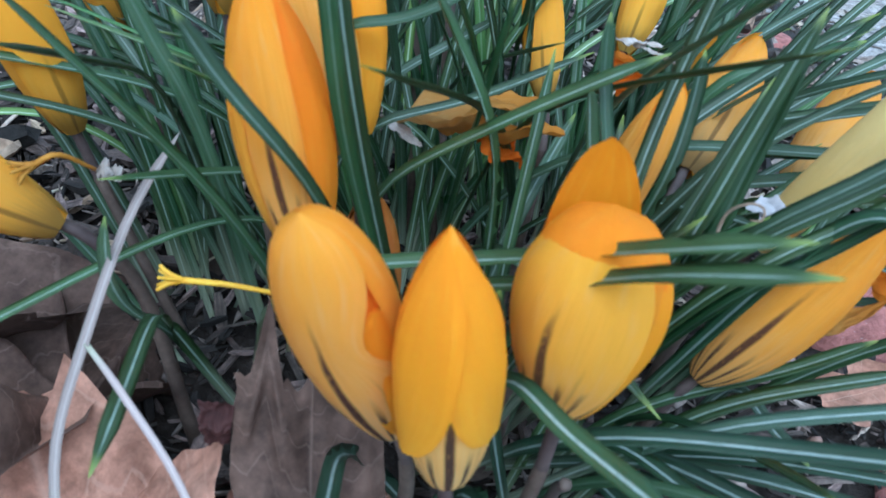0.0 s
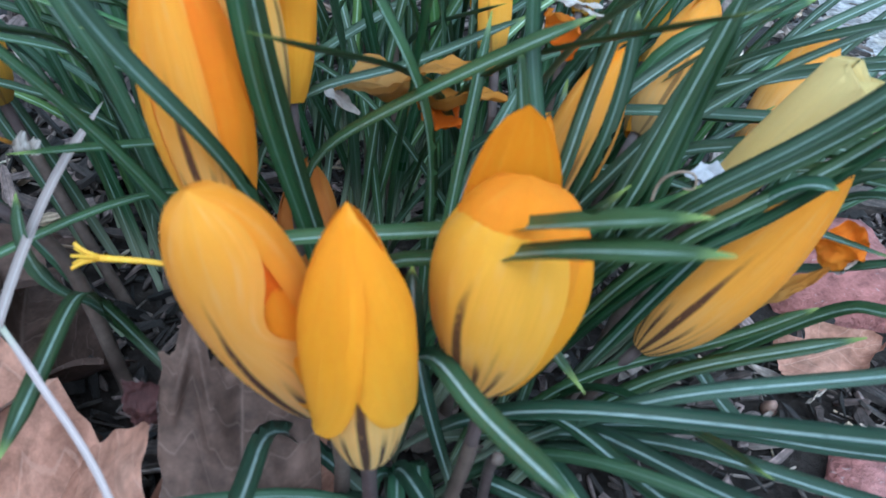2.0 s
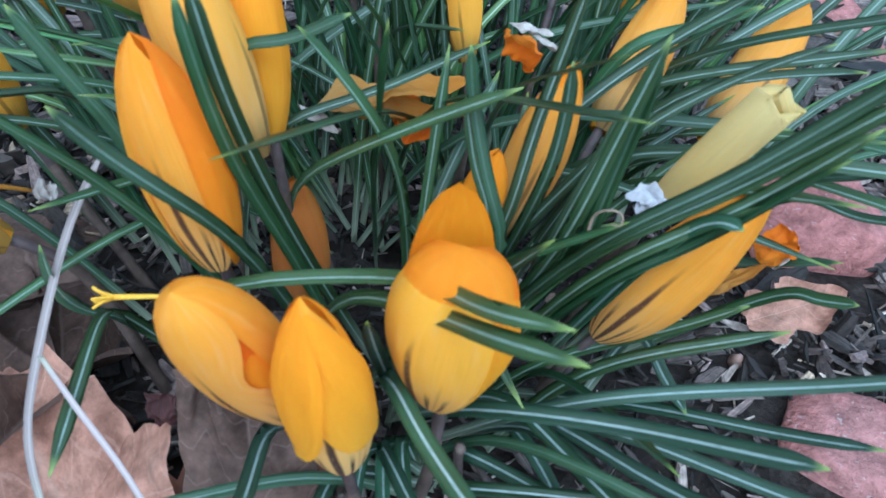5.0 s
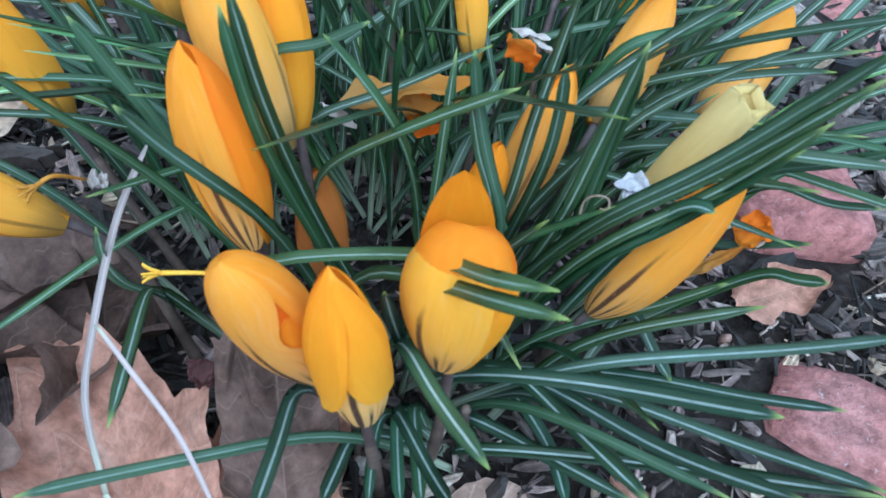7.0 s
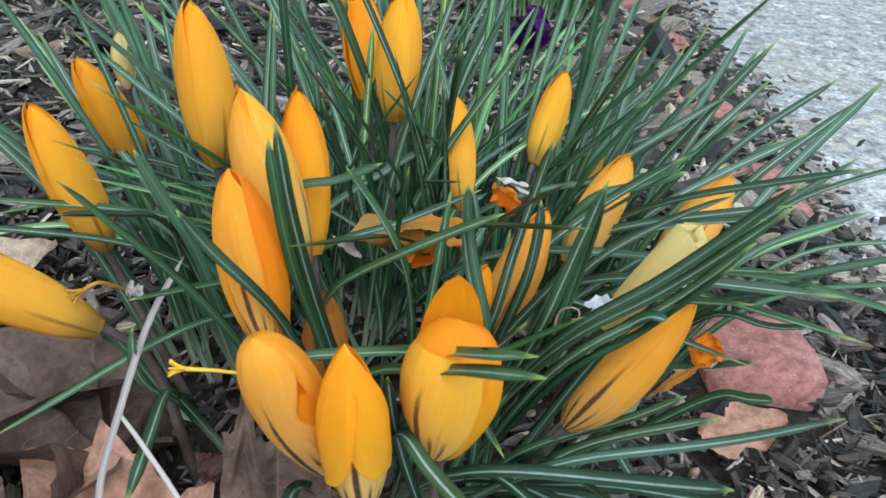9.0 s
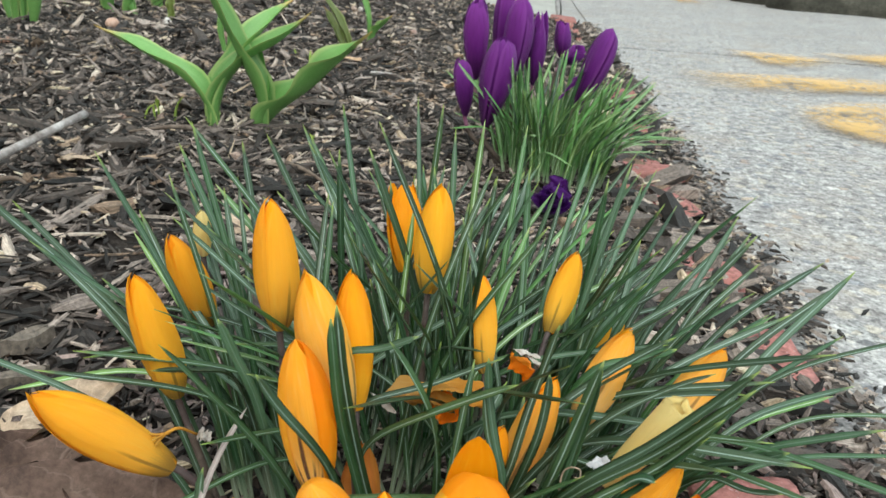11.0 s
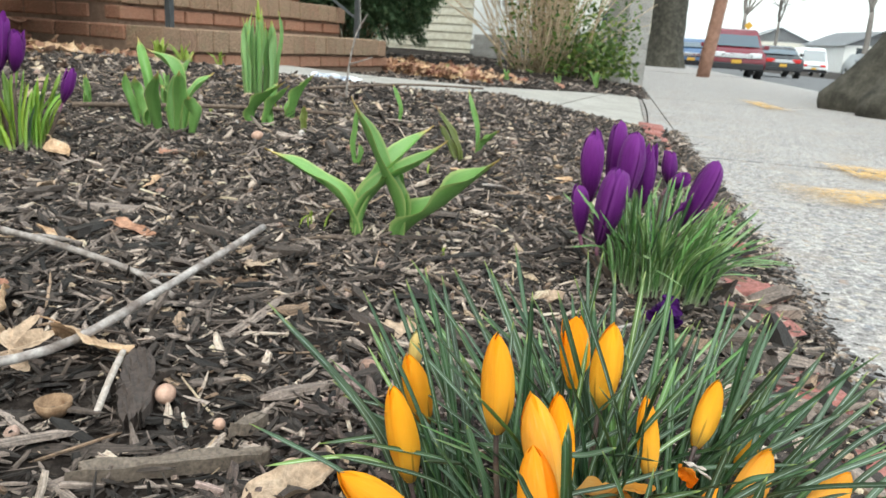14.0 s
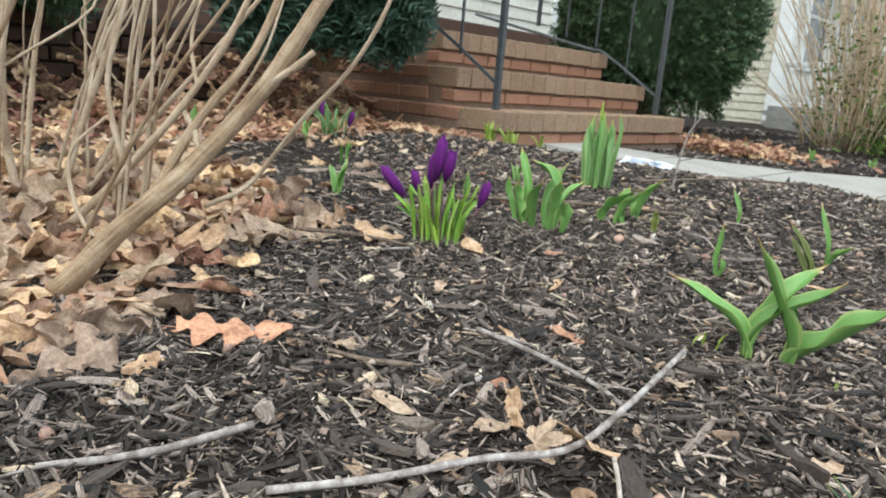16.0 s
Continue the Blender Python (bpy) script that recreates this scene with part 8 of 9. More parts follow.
# on the open bed
dead_leaf((-0.804, -0.036, gz(-0.804, -0.036, 0.014)), (8, -4, 48), 0.135, 0.092, RUSSET, "rust-coloured lobed oak leaf on the mulch", 3.6, 0.86, 0.16, 2.4, stalk=0.12)
maple_leaf((-0.425, 0.045, gz(-0.425, 0.045, 0.012)), (38, -18, 20), 0.040, PALELEAF, "pinkish tan dead leaf leaning on a twig", 1.4, 0.3, 0.08, 0.1, stalk=0)
dead_leaf((-0.385, 0.085, gz(-0.385, 0.085, 0.020)), (-35, 20, 30), 0.058, 0.036, OAK, "tan curled dead leaf behind the twig", 1.6, 0.2, 0.4, 3.4)
dead_leaf((-0.470, 0.075, gz(-0.470, 0.075, 0.014)), (62, 10, -35), 0.065, 0.034, OAK, "brown rolled dead leaf on the mulch", 1.4, 0.15, 0.5, 5.0)
dead_leaf((-0.465, 0.035, gz(-0.465, 0.035, 0.010)), (5, 5, 80), 0.040, 0.030, PALELEAF, "small pale dead leaf on the mulch", 1.4, 0.15, 0.3, 6.4)
dead_leaf((-0.400, 0.300, gz(-0.400, 0.300, 0.010)), (4, 8, 120), 0.060, 0.034, PALELEAF, "pale torn leaf under the twig", 2.0, 0.4, 0.2, 2.4)
dead_leaf((-0.225, 0.265, gz(-0.225, 0.265, 0.010)), (14, 6, 40), 0.045, 0.030, PALELEAF, "small crumpled tan leaf on the mulch", 3.0, 0.5, 0.3, 3.9)
dead_leaf((-1.02, 0.40, gz(-1.02, 0.40, 0.022)), (24, 10, 50), 0.090, 0.060, OAK, "tan oak leaf beside purple crocuses", 3.0, 0.5, 0.3, 2.2)
dead_leaf((-0.88, 0.50, gz(-0.88, 0.50, 0.016)), (10, 16, -20), 0.062, 0.034, OAK, "tan dead leaf beside purple crocuses", 1.6, 0.2, 0.3, 4.2)
dead_leaf((-0.55, 0.30, gz(-0.55, 0.30, 0.010)), (6, 10, 20), 0.045, 0.026, OAKRED, "small rust leaf scrap on the mulch", 1.4, 0.3, 0.3, 1.2)
dead_leaf((-1.38, 0.74, gz(-1.38, 0.74, 0.02)), (10, 6, 80), 0.085, 0.05, PALELEAF, "pale dead leaf beside small shoots", 2.5, 0.4, 0.3, 2.9)
dead_leaf((-0.56, -0.01, gz(-0.56, -0.01, 0.010)), (4, 6, 15), 0.050, 0.024, PALELEAF, "pale splintered leaf end on mulch", 1.4, 0.3, 0.2, 8.1)
dead_leaf((-0.70, 0.05, gz(-0.70, 0.05, 0.012)), (8, 6, 120), 0.045, 0.03, PALELEAF, "pale small leaf on dark mulch", 1.6, 0.3, 0.3, 9.1)

rnd = random.Random(51)
for k in range(46):
    x, y = rnd.uniform(-1.6, 0.0), rnd.uniform(-0.5, 1.5)
    if not on_bed(x, y) or (abs(x) < 0.16 and y < 0.2) or (abs(x + 0.05) < 0.12 and abs(y - 0.64) < 0.12):
        continue
    dead_leaf((x, y, gz(x, y, 0.010)), (rnd.gauss(0, 14), rnd.gauss(0, 12), rnd.uniform(0, 360)), rnd.uniform(0.022, 0.05), rnd.uniform(0.014, 0.03), rnd.choice((PALELEAF, OAK, OAK, PINKLEAF)), "small pale broken dead leaf on the mulch", rnd.uniform(1, 3), rnd.uniform(0.1, 0.5), 0.35, rnd.uniform(0, 9), stalk=0)


def litter(name, count, place, size, mats, label, seed, high):
    """A drift of fallen oak leaves in one object for each tint."""
    rnd = random.Random(seed)
    for mat in mats:
        vs, fs, uv = [], [], []
        for _ in range(count):
            x, y, top = place(rnd)
            L = rnd.uniform(*size)
            a, b, c = dead_leaf_data(L, L * rnd.uniform(0.45, 0.7), rnd.uniform(2.5, 4), rnd.uniform(0.6, 0.92), rnd.uniform(0.2, 0.6), rnd.uniform(0, 20), n=24, side=3)
            m = Matrix.Translation((x, y, land(x, y) + 0.008 + top * rnd.random() ** 1.5)) @ Euler((rnd.gauss(0, 0.42), rnd.gauss(0, 0.38), rnd.uniform(0, 6.283))).to_matrix().to_4x4()
            k = len(vs)
            vs += [m @ q for q in a]
            fs += [tuple(i + k for i in f) for f in b]
            uv += c
        tagged(mesh_ob(name, vs, fs, mat, None, uv), label, "leaf litter", kind="stuff")


def under_shrub(rnd):
    while True:
        x, y = rnd.gauss(-1.42, 0.34), rnd.gauss(0.02, 0.34)
        if x < -0.93 + 0.25 * max(0, 0.2 - y) and y < 0.42 + 0.3 * max(0, -1.3 - x) and x + 0.75 * y < -0.95 + rnd.gauss(0, 0.06):
            return x, y, 0.045 * smooth01(-1.0, -1.5, x)


def along_wall(rnd):
    x, y = rnd.uniform(-3.55, -2.25), rnd.uniform(-0.6, 2.15)
    return x, y, 0.26 * smooth01(-2.5, -3.5, x)


def by_steps(rnd):
    x, y = rnd.gauss(-2.0, 0.22), rnd.gauss(4.60, 0.34)
    return x, max(4.28, y), 0.05


litter("leaf_litter", 340, under_shrub, (0.08, 0.140), (OAK, PALELEAF), "deep drift of tan fallen oak leaves under the shrub", 61, 0.08)
litter("leaf_litter", 40, under_shrub, (0.07, 0.12), (OAKRED,), "rust-brown fallen oak leaves under the shrub", 62, 0.08)
litter("leaf_litter", 620, along_wall, (0.07, 0.14), (OAKRED, OAK), "brown fallen leaves banked against the wall", 63, 0.1)
litter("leaf_litter", 280, by_steps, (0.06, 0.12), (OAK, OAKRED), "drift of tan leaves at the steps' end", 64, 0.06)


def stray(rnd):
    while True:
        x, y = rnd.uniform(-2.4, -0.9), rnd.uniform(-0.4, 2.2)
        if x + y * 0.4 < -1.0:
            return x, y, 0.0


litter("scattered_leaves", 26, stray, (0.06, 0.10), (OAK, PALELEAF), "tan fallen leaves scattered over the mulch", 65, 0.0)

# ---- acorn, cap, twigs, bark ----
def lathe(name, prof, mat, parent, seg=16):
    vs = [Vector((r * math.cos(2 * math.pi * k / seg), r * math.sin(2 * math.pi * k / seg), z)) for r, z in prof for k in range(seg)]
    fs = [(i * seg + k, i * seg + (k + 1) % seg, (i + 1) * seg + (k + 1) % seg, (i + 1) * seg + k) for i in range(len(prof) - 1) for k in range(seg)]
    fs += [tuple(range(seg))[::-1], tuple((len(prof) - 1) * seg + k for k in range(seg))]
    return mesh_ob(name, vs, fs, mat, parent)


def acorn(loc, rot, r, label):
    a = thing("acorn", loc, label, "acorn", "acorns on the bed")
    a.rotation_euler = [radians(q) for q in rot]
    lathe("nut", [(r * 0.12, -r * 1.05), (r * 0.6, -r * 0.95), (r * 0.95, -r * 0.45), (r, 0), (r * 0.93, r * 0.5), (r * 0.68, r * 0.95), (r * 0.28, r * 1.2), (r * 0.05, r * 1.34)], NUT, a)


acorn((-0.304, 0.066, gz(-0.304, 0.066, 0.010)), (80, 20, 30), 0.0070, "round pinkish brown acorn lying on the mulch")
acorn((-0.770, 0.832, gz(-0.770, 0.832, 0.008)), (70, 20, 100), 0.009, "pinkish acorn on the far mulch")
acorn((-0.255, 0.060, gz(-0.255, 0.060, 0.006)), (60, 50, 10), 0.0042, "small split acorn beside bark")
capob = thing("empty_acorn", (-0.352, 0.018, gz(-0.352, 0.018, 0.006)), "empty brown acorn cap lying open upwards", "acorn")
lathe("cup", [(0.001, -0.006), (0.007, -0.005), (0.0105, 0.0), (0.0115, 0.005), (0.0098, 0.0055), (0.0085, 0.001), (0.004, -0.003), (0.0005, -0.0035)], NUTCAP, capob)


def twig(name, pts, r0, r1, mat, label, n=22, side=()):
    t = thing(name, pts[0], label, "twig", "twigs on the bed")
    o = Vector(pts[0])
    tube("stem", [Vector(p) - o for p in pts], r0, r1, mat, t, n=n, seg=9, rough=0.10, knots=0.16)
    for a, b, c in side:
        tube("side_shoot", [Vector(a) - o, Vector(b) - o], c, c * 0.6, mat, t, n=5, seg=7, rough=0.12)
    return t


def tz(x, y, d):
    return (x, y, land(x, y) + d)


twig("fallen_twig", [tz(-0.520, -0.19, 0.012), tz(-0.478, -0.115, 0.012), tz(-0.435, -0.02, 0.016), tz(-0.392, 0.055, 0.018), tz(-0.390, 0.16, 0.030), (-0.404, 0.325, 0.105)], 0.0036, 0.0034, TWIGPALE, "long bent grey fallen twig on the mulch")
twig("fallen_twig", [tz(-0.620, 0.195, 0.020), tz(-0.54, 0.20, 0.016), tz(-0.455, 0.205, 0.010), tz(-0.405, 0.192, 0.007)], 0.0034, 0.0026, TWIG, "straight grey fallen twig with a side shoot", side=((tz(-0.455, 0.205, 0.010), tz(-0.420, 0.235, 0.012), 0.002),))
twig("fallen_twig", [tz(-0.66, -0.31, 0.008), tz(-0.625, -0.235, 0.012), tz(-0.604, -0.145, 0.016)], 0.0030, 0.0040, TWIG, "short thick broken twig with rusty bark")
twig("fallen_twig", [tz(-0.700, 0.020, 0.010), tz(-0.650, 0.03, 0.014), tz(-0.605, 0.065, 0.016)], 0.0024, 0.0034, TWIGDARK, "thin forked brown twig", side=((tz(-0.650, 0.03, 0.014), tz(-0.60, 0.02, 0.006), 0.0025),))
twig("fallen_twig", [tz(-1.20, 0.82, 0.012), tz(-0.98, 1.06, 0.02), tz(-0.82, 1.22, 0.012)], 0.005, 0.004, TWIGDARK, "brown fallen twig across the far bed")
twig("fallen_twig", [tz(-1.10, 1.55, 0.02), tz(-0.95, 1.85, 0.03), tz(-0.78, 2.15, 0.045)], 0.0045, 0.003, TWIGDARK, "thin brown fallen twig near the path")
twig("fallen_twig", [tz(-1.15, 0.30, 0.012), tz(-1.05, 0.36, 0.016), tz(-0.93, 0.42, 0.010)], 0.004, 0.003, TWIGDARK, "short brown twig beside purple crocuses")
twig("fallen_twig", [tz(-1.056, -0.127, 0.01), tz(-0.964, -0.09, 0.014), tz(-0.905, -0.072, 0.010)], 0.0050, 0.004, PALELEAF, "pale bleached splinter of wood on mulch")
twig("fallen_twig", [tz(-0.316, 0.018, 0.014), tz(-0.338, 0.052, 0.016), tz(-0.362, 0.088, 0.013)], 0.0022, 0.0024, WISP, "short white-barked twig end")
twig("fallen_twig", [(0.19, -0.12, 0.004), (0.23, 0.02, 0.014), (0.24, 0.14, 0.012)], 0.0042, 0.003, TWIGDARK, "dark rotten stick along the pavement's rim")
twig("bare_sapling", [tz(-1.02, 1.62, -0.004), (-1.015, 1.62, 0.20), (-1.00, 1.63, 0.30), (-0.96, 1.62, 0.36)], 0.0035, 0.002, TWIG, "thin bare upright twig by the daffodils", side=(((-1.012, 1.62, 0.22), (-0.93, 1.60, 0.245), 0.0022), ((-0.985, 1.63, 0.32), (-0.99, 1.63, 0.40), 0.0018)))
rnd = random.Random(52)
for k in range(34):
    x, y, a, l = rnd.uniform(-1.3, 0.05), rnd.uniform(-0.5, 1.2), rnd.uniform(0, 6.283), rnd.uniform(0.03, 0.09)
    x2, y2 = x + l * math.cos(a), y + l * math.sin(a)
    if on_bed(x, y) and on_bed(x2, y2) and not (abs(x) < 0.15 and y < 0.15):
        twig("twig_end", [tz(x, y, 0.008), tz((x + x2) / 2 + rnd.gauss(0, 0.004), (y + y2) / 2, 0.012), tz(x2, y2, 0.008)], rnd.uniform(0.0012, 0.003), 0.0012, rnd.choice((TWIG, TWIGDARK, TWIGDARK)), "thin short twig lying on the mulch", n=8)


def bark_slab(x, y, turn, L, W, label, mat=None, thick=0.003):
    b = thing("bark_piece", tz(x, y, 0.007), label, "bark", "large bark pieces")
    b.rotation_euler = (radians(R.uniform(-6, 6)), radians(R.uniform(-5, 5)), radians(turn))
    bm = bmesh.new()
    box(bm, (-L / 2, -W / 2, -thick), (L / 2, W / 2, thick))
    bmesh.ops.subdivide_edges(bm, edges=[e for e in bm.edges], cuts=9, use_grid_fill=True)
    o = R.random() * 90
    for v in bm.verts:
        k = v.co.copy()
        v.co.y *= 1 - 0.35 * (abs(k.x) / (L / 2)) ** 3 + 0.35 * noise.noise((k.x * 90 + o, 0, 0))
        v.co.x += 0.012 * noise.noise((k.y * 260 + o, k.x * 4, 7))
        v.co.z += 0.003 * noise.noise((k.x * 40 + o, k.y * 160, 0)) + 0.0025 * noise.noise((k.x * 120, k.y * 260, o))
    part("slab", bm, mat or BARK, b)


for args in ((-0.175, 0.300, -38, 0.055, 0.012), (-0.33, 0.075, 75, 0.040, 0.010), (-0.40, 0.36, 20, 0.04, 0.014), (-0.17, 0.02, 10, 0.06, 0.010), (-0.75, 0.36, 70, 0.05, 0.011), (-0.24, 0.42, 70, 0.04, 0.010)):
    bark_slab(*args, "large dark grooved piece of bark")


bark_slab(-0.246, 0.012, 45, 0.110, 0.010, "weathered grey split piece of wood on the mulch", DRIFTWOOD, 0.005)
bark_slab(-0.328, 0.066, -50, 0.090, 0.022, "thick dark brown block of bark", DARKBARK, 0.006)
bark_slab(-0.255, 0.257, -29, 0.095, 0.014, "long dark piece of bark", DARKBARK, 0.005)
bark_slab(-0.237, 0.066, 80, 0.026, 0.009, "short pale split stick end", DRIFTWOOD, 0.004)
bark_slab(-0.525, -0.018, 30, 0.040, 0.016, "pale splintered chip of wood", DRIFTWOOD, 0.003)

# ---- the bare shrub with tan stems ----
def shrub():
    s = thing("bare_shrub", (-1.32, 0.02, gz(-1.32, 0.02)), "bare shrub with thick tan branches and cut stubs", "shrub")
    o = s.location

    def br(pts, r0, r1, mat=BRANCH, n=18, name="branch"):
        g = 0.88 if r0 > 0.015 else 0.58
        return tube(name, [Vector(p) - o for p in pts], r0 * g, r1 * g, mat, s, n=n, seg=10, rough=0.10, knots=0.22)

    br([(-1.05, -0.14, 0.09), (-1.03, -0.07, 0.17), (-1.03, 0.04, 0.255), (-1.02, 0.15, 0.37), (-1.005, 0.23, 0.49), (-0.99, 0.31, 0.62), (-1.0, 0.38, 0.80)], 0.0175, 0.013, BRANCHDARK, 26)
    br([(-1.045, -0.02, 0.20), (-1.06, 0.06, 0.31), (-1.05, 0.15, 0.42), (-1.06, 0.22, 0.56), (-1.07, 0.27, 0.75)], 0.013, 0.009, BRANCHDARK)
    br([(-1.02, 0.145, 0.37), (-0.995, 0.175, 0.395), (-0.972, 0.20, 0.425)], 0.010, 0.008, BRANCH, 6, "cut_stub")
    br([(-1.03, 0.05, 0.26), (-1.055, 0.055, 0.30), (-1.075, 0.05, 0.325)], 0.009, 0.006, BRANCH, 6, "cut_stub")
    br([(-1.10, 0.10, 0.18), (-1.13, 0.20, 0.205), (-1.07, 0.25, 0.31), (-1.00, 0.30, 0.41), (-0.955, 0.335, 0.52), (-0.93, 0.36, 0.66)], 0.0075, 0.0055, BRANCH, 22)
    br([(-1.30, -0.03, 0.12), (-1.22, 0.03, 0.22), (-1.16, 0.12, 0.36), (-1.13, 0.20, 0.52), (-1.12, 0.26, 0.75)], 0.012, 0.008)
    br([(-1.42, 0.00, 0.12), (-1.40, 0.05, 0.30), (-1.35, 0.10, 0.50), (-1.32, 0.14, 0.75)], 0.011, 0.008)
    br([(-1.46, 0.04, 0.12), (-1.36, 0.16, 0.30), (-1.28, 0.28, 0.48), (-1.20, 0.36, 0.62)], 0.009, 0.006)
    br([(-1.50, -0.03, 0.12), (-1.50, -0.05, 0.30), (-1.46, -0.04, 0.55), (-1.44, 0.0, 0.80)], 0.013, 0.009)
    br([(-1.36, -0.10, 0.12), (-1.34, -0.14, 0.30), (-1.27, -0.12, 0.50), (-1.20, -0.08, 0.72)], 0.014, 0.010)
    br([(-1.28, -0.14, 0.11), (-1.25, -0.19, 0.28), (-1.22, -0.20, 0.50), (-1.15, -0.18, 0.75)], 0.012, 0.009)
    br([(-1.18, -0.16, 0.10), (-1.16, -0.21, 0.24), (-1.10, -0.21, 0.40), (-1.00, -0.20, 0.60)], 0.011, 0.008)
    br([(-1.55, 0.10, 0.12), (-1.52, 0.20, 0.32), (-1.44, 0.30, 0.55), (-1.40, 0.36, 0.78)], 0.010, 0.007)
    br([(-1.62, 0.02, 0.12), (-1.66, 0.06, 0.36), (-1.62, 0.10, 0.70)], 0.010, 0.008)
    br([(-1.34, 0.28, 0.30), (-1.30, 0.34, 0.42), (-1.31, 0.40, 0.56)], 0.006, 0.004)
    br([(-1.22, 0.03, 0.22), (-1.25, 0.02, 0.36), (-1.22, 0.05, 0.52), (-1.16, 0.07, 0.70)], 0.008, 0.006)
    br([(-1.40, 0.05, 0.30), (-1.45, 0.10, 0.42), (-1.44, 0.18, 0.60)], 0.006, 0.004)
    br([(-1.16, 0.12, 0.36), (-1.21, 0.14, 0.44), (-1.23, 0.19, 0.56)], 0.006, 0.004)
    br([(-1.34, -0.14, 0.30), (-1.40, -0.12, 0.42), (-1.42, -0.06, 0.60)], 0.007, 0.005)
    more = random.Random(90)
    for _ in range(20):
        x, y = more.uniform(-1.66, -1.20), more.uniform(-0.20, 0.14)
        dx, dy, h = more.gauss(0.10, 0.10), more.gauss(0.10, 0.09), more.uniform(0.45, 0.85)
        z = gz(x, y)
        mid = (x + dx * 0.3 + more.gauss(0, 0.02), y + dy * 0.3, z + h * 0.45)
        top = (x + dx, y + dy, z + h)
        r0 = more.uniform(0.004, 0.009)
        br([(x, y, z), mid, (x + dx * 0.7 + more.gauss(0, 0.015), y + dy * 0.7, z + h * 0.75), top], r0, r0 * 0.6, more.choice((BRANCH, BRANCH, BRANCHDARK)))
        if more.random() < 0.6:
            br([mid, (mid[0] + more.gauss(0, 0.06), mid[1] + more.gauss(0.04, 0.05), mid[2] + 0.14), (mid[0] + more.gauss(0.05, 0.10), mid[1] + more.gauss(0.05, 0.08), mid[2] + 0.30)], r0 * 0.6, r0 * 0.35, BRANCH, 10, "side_branch")
    br([(-1.20, -0.02, 0.11), (-1.26, -0.03, 0.16), (-1.30, -0.02, 0.24), (-1.28, 0.03, 0.30)], 0.007, 0.004)


shrub()


# ---- evergreen bushes and cane shrub ----
def needle_bush(loc, size, count, mat, label, seed, leaf=(0.05, 0.012), trunk=True, droop=0.2, name="evergreen_bush"):
    b = thing(name, loc, label, "bush")
    rnd = random.Random(seed)
    vs, fs = [], []
    sx, sy, sz = size
    for _ in range(count):
        a, c = rnd.uniform(0, 6.283), rnd.uniform(-0.75, 1)
        q = (0.72 + 0.28 * rnd.random() ** 0.5) * (1 + 0.16 * noise.noise((math.cos(a) * 2 + seed, math.sin(a) * 2, c * 2.4)) + 0.09 * noise.noise((math.cos(a) * 7 + seed, math.sin(a) * 7, c * 8)))
        h = math.sqrt(max(0, 1 - c * c))
        p = Vector((sx * q * h * math.cos(a), sy * q * h * math.sin(a), sz * (0.5 + 0.5 * c * q)))
        out = Vector((math.cos(a) * h, math.sin(a) * h, c * 0.6 + rnd.gauss(0.1, 0.3) - droop)).normalized()
        # a little sprig: a stem with paired needles
        L = leaf[0] * rnd.uniform(0.7, 1.4)
        s = out.cross(Vector((rnd.gauss(0, 1), rnd.gauss(0, 1), rnd.gauss(0, 1)))).normalized()
        k = len(vs)
        for i in range(4):
            g = p + out * (L * i / 3)
            for sgn in (-1, 1):
                e = g + (s * sgn + out * 0.8).normalized() * L * 0.42
                vs += [g - out * leaf[1] * 0.5, g + out * leaf[1] * 0.5, e]
        fs += [(k + 3 * i, k + 3 * i + 1, k + 3 * i + 2) for i in range(8)]
    mesh_ob("foliage", vs, fs, mat, b, smooth=False)
    vs, fs = [], []
    for _ in range(46):
        a = rnd.uniform(0, 6.283)
        h = rnd.uniform(0.3, 0.95)
        q = [Vector((0.03 * math.cos(a), 0.03 * math.sin(a), 0)), Vector((sx * 0.35 * math.cos(a), sy * 0.35 * math.sin(a), sz * h * 0.55)), Vector((sx * 0.8 * math.cos(a) * (1 - h * 0.3), sy * 0.8 * math.sin(a) * (1 - h * 0.3), sz * h))]
        x, y, _ = tube_data(spline(q, 6), [0.014 - 0.0016 * i for i in range(7)], 5)
        k = len(vs)
        vs += x
        fs += [tuple(i + k for i in f) for f in y]
    mesh_ob("branchwork", vs, fs, BRANCHDARK, b)
    bm = bmesh.new()
    bmesh.ops.create_icosphere(bm, subdivisions=3, radius=1)
    for v in bm.verts:
        v.co *= 0.70 + 0.10 * noise.noise(v.co * 2.4 + Vector((seed, 0, 0)))
        v.co = Vector((v.co.x * sx, v.co.y * sy, sz * (0.5 + 0.5 * v.co.z)))
    part("inner_shade", bm, YEW, b)
    return b


needle_bush((-2.85, 5.0, 0.05), (0.76, 0.72, 1.90), 15000, YEW, "dense dark green clipped yew beside the steps", 71, (0.055, 0.016))
needle_bush((-2.80, 1.72, 0.40), (0.40, 0.42, 0.80), 7500, YEWGREY, "grey-green evergreen branches over the brick wall", 72, (0.075, 0.018), droop=0.5)
needle_bush((-3.35, 0.25, 0.42), (0.55, 0.75, 1.0), 6000, YEW, "dark evergreen bush before the house wall", 73, (0.07, 0.018))
needle_bush((-3.4, -1.3, 0.3), (0.6, 0.9, 1.1), 5000, YEW, "dark evergreen bush before the house wall", 74, (0.07, 0.018))


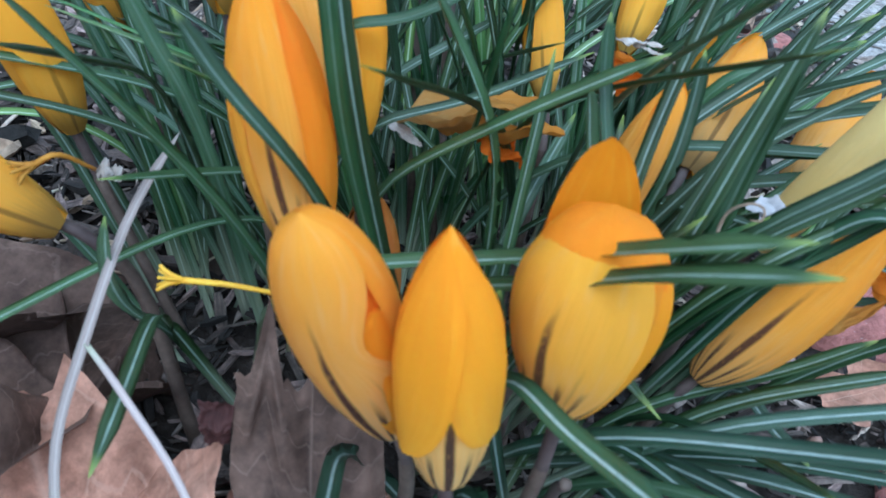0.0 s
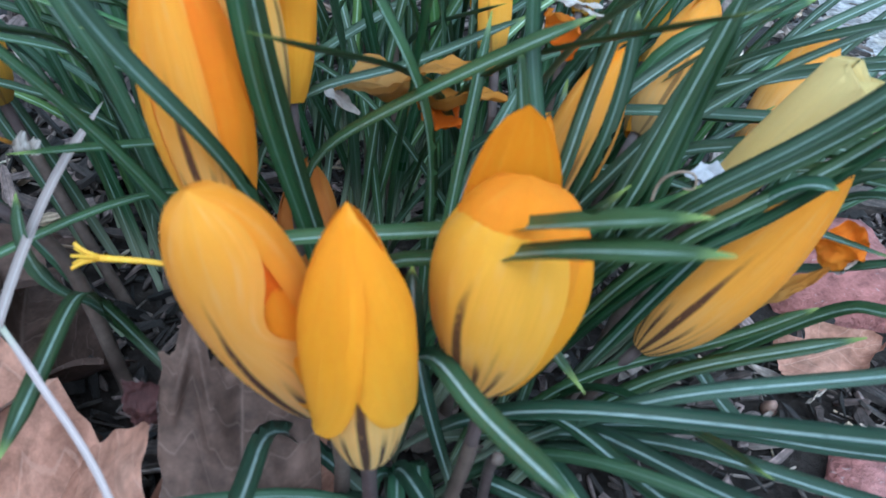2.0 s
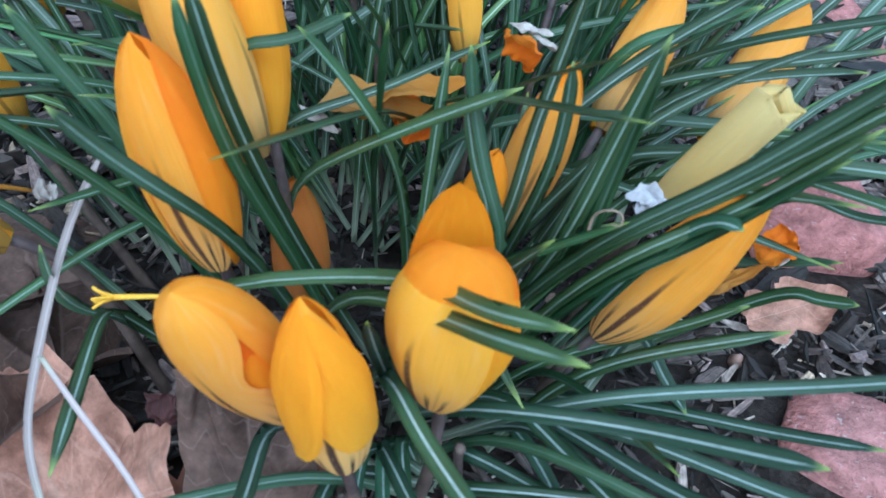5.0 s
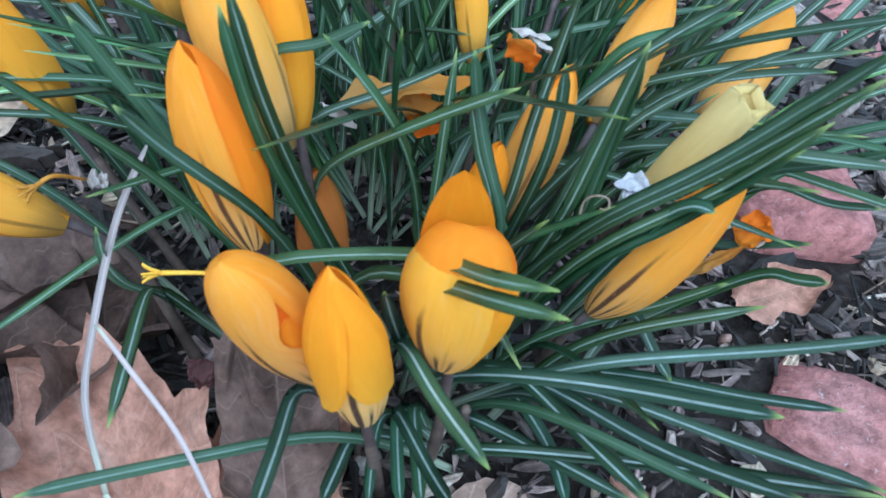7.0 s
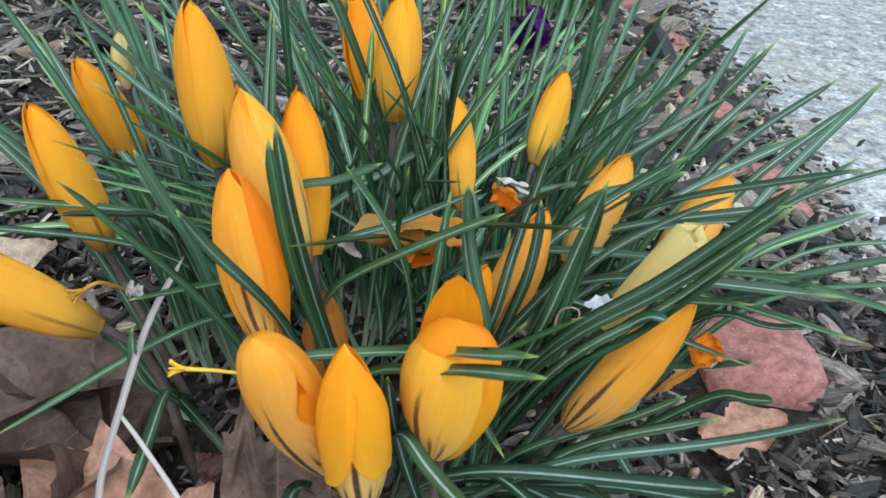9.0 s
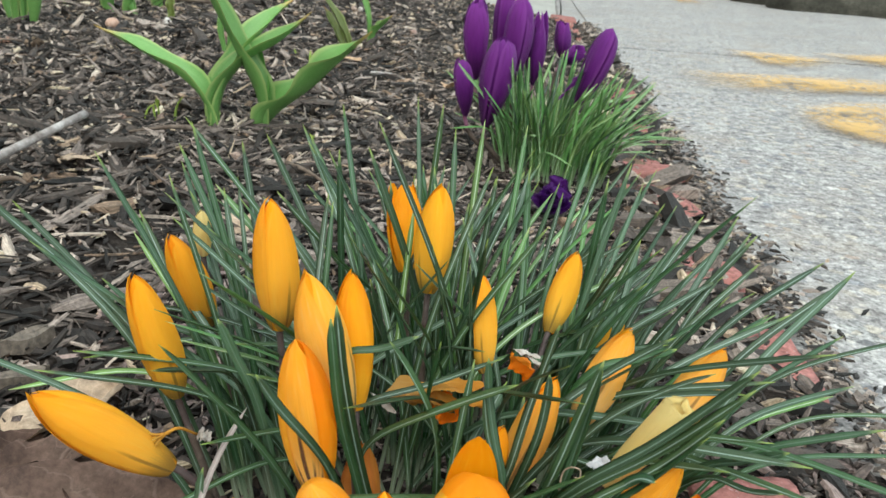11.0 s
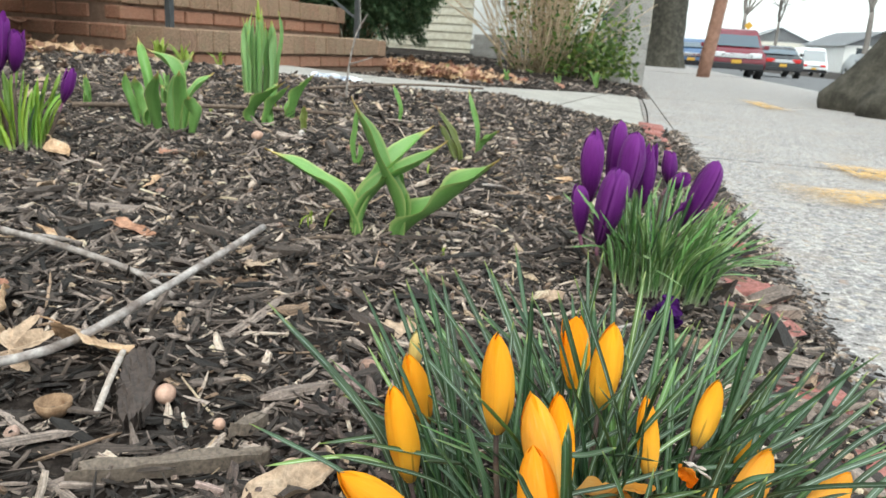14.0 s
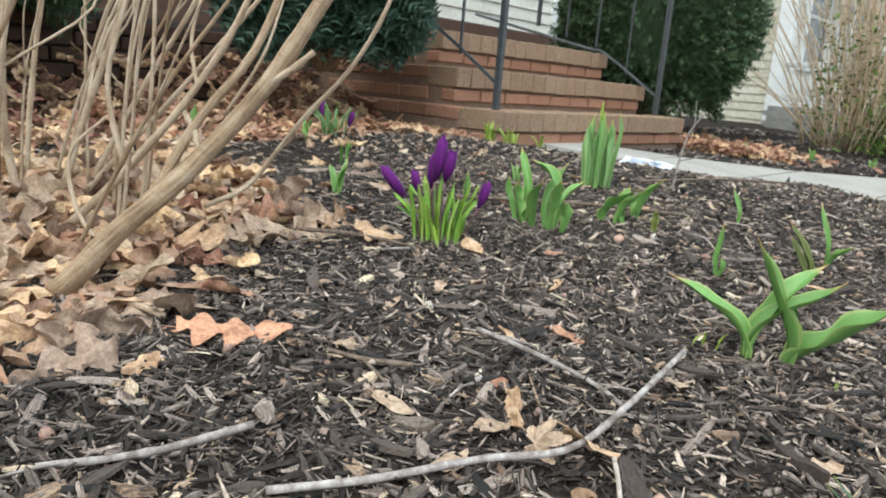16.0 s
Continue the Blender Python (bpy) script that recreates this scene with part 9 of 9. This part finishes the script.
def cane_shrub():
    s = thing("cane_shrub", (-1.64, 6.35, 0.06), "tall shrub of dry tan canes with green leaves below", "shrub")
    rnd = random.Random(81)
    for _ in range(150):
        a, q = rnd.uniform(0, 6.283), rnd.uniform(0, 0.34)
        b = Vector((q * math.cos(a) * 1.2, q * math.sin(a) * 0.8, -0.02))
        h = rnd.uniform(1.1, 2.1)
        d = Vector((b.x * 1.5 + rnd.gauss(0, 0.28), b.y * 1.2 + rnd.gauss(0, 0.20), 0))
        tube("cane", [b, b + d * 0.25 + V(0, 0, h * 0.35), b + d * 0.7 + V(rnd.gauss(0, 0.02), 0, h * 0.7), b + d * 1.25 + V(rnd.gauss(0, 0.05), 0, h)], rnd.uniform(0.004, 0.008), 0.003, CANE, s, n=6, seg=4)
    for _ in range(26):
        a = rnd.uniform(0, 6.283)
        b = Vector((0.2 * math.cos(a), 0.15 * math.sin(a), 0.0))
        tube("low_cane", [b, b + V(0.35 * math.cos(a), 0.3 * math.sin(a), 0.35), b + V(0.75 * math.cos(a), 0.6 * math.sin(a), 0.62 + rnd.gauss(0, 0.1))], 0.006, 0.003, CANE, s, n=6, seg=5)
    vs, fs = [], []
    for _ in range(3200):
        a, q = rnd.uniform(0, 6.283), rnd.random() ** 0.6
        side = rnd.random() < 0.6
        p = Vector(((0.42 if side else 0.0) + 0.42 * q * math.cos(a), 0.05 + 0.45 * q * math.sin(a), abs(rnd.gauss(0, 0.28 if side else 0.75)) + 0.03))
        d = Vector((rnd.gauss(0, 1), rnd.gauss(0, 1), rnd.gauss(0.2, 0.6))).normalized()
        e = d.cross(Vector((rnd.gauss(0, 1), rnd.gauss(0, 1), rnd.gauss(0, 1)))).normalized()
        L = rnd.uniform(0.03, 0.075)
        k = len(vs)
        vs += [p, p + d * L * 0.5 + e * L * 0.25, p + d * L, p + d * L * 0.5 - e * L * 0.25 + V(0, 0, 0.006)]
        fs.append((k, k + 1, k + 2, k + 3))
    mesh_ob("green_leaves", vs, fs, HEDGE, s, smooth=False)


cane_shrub()
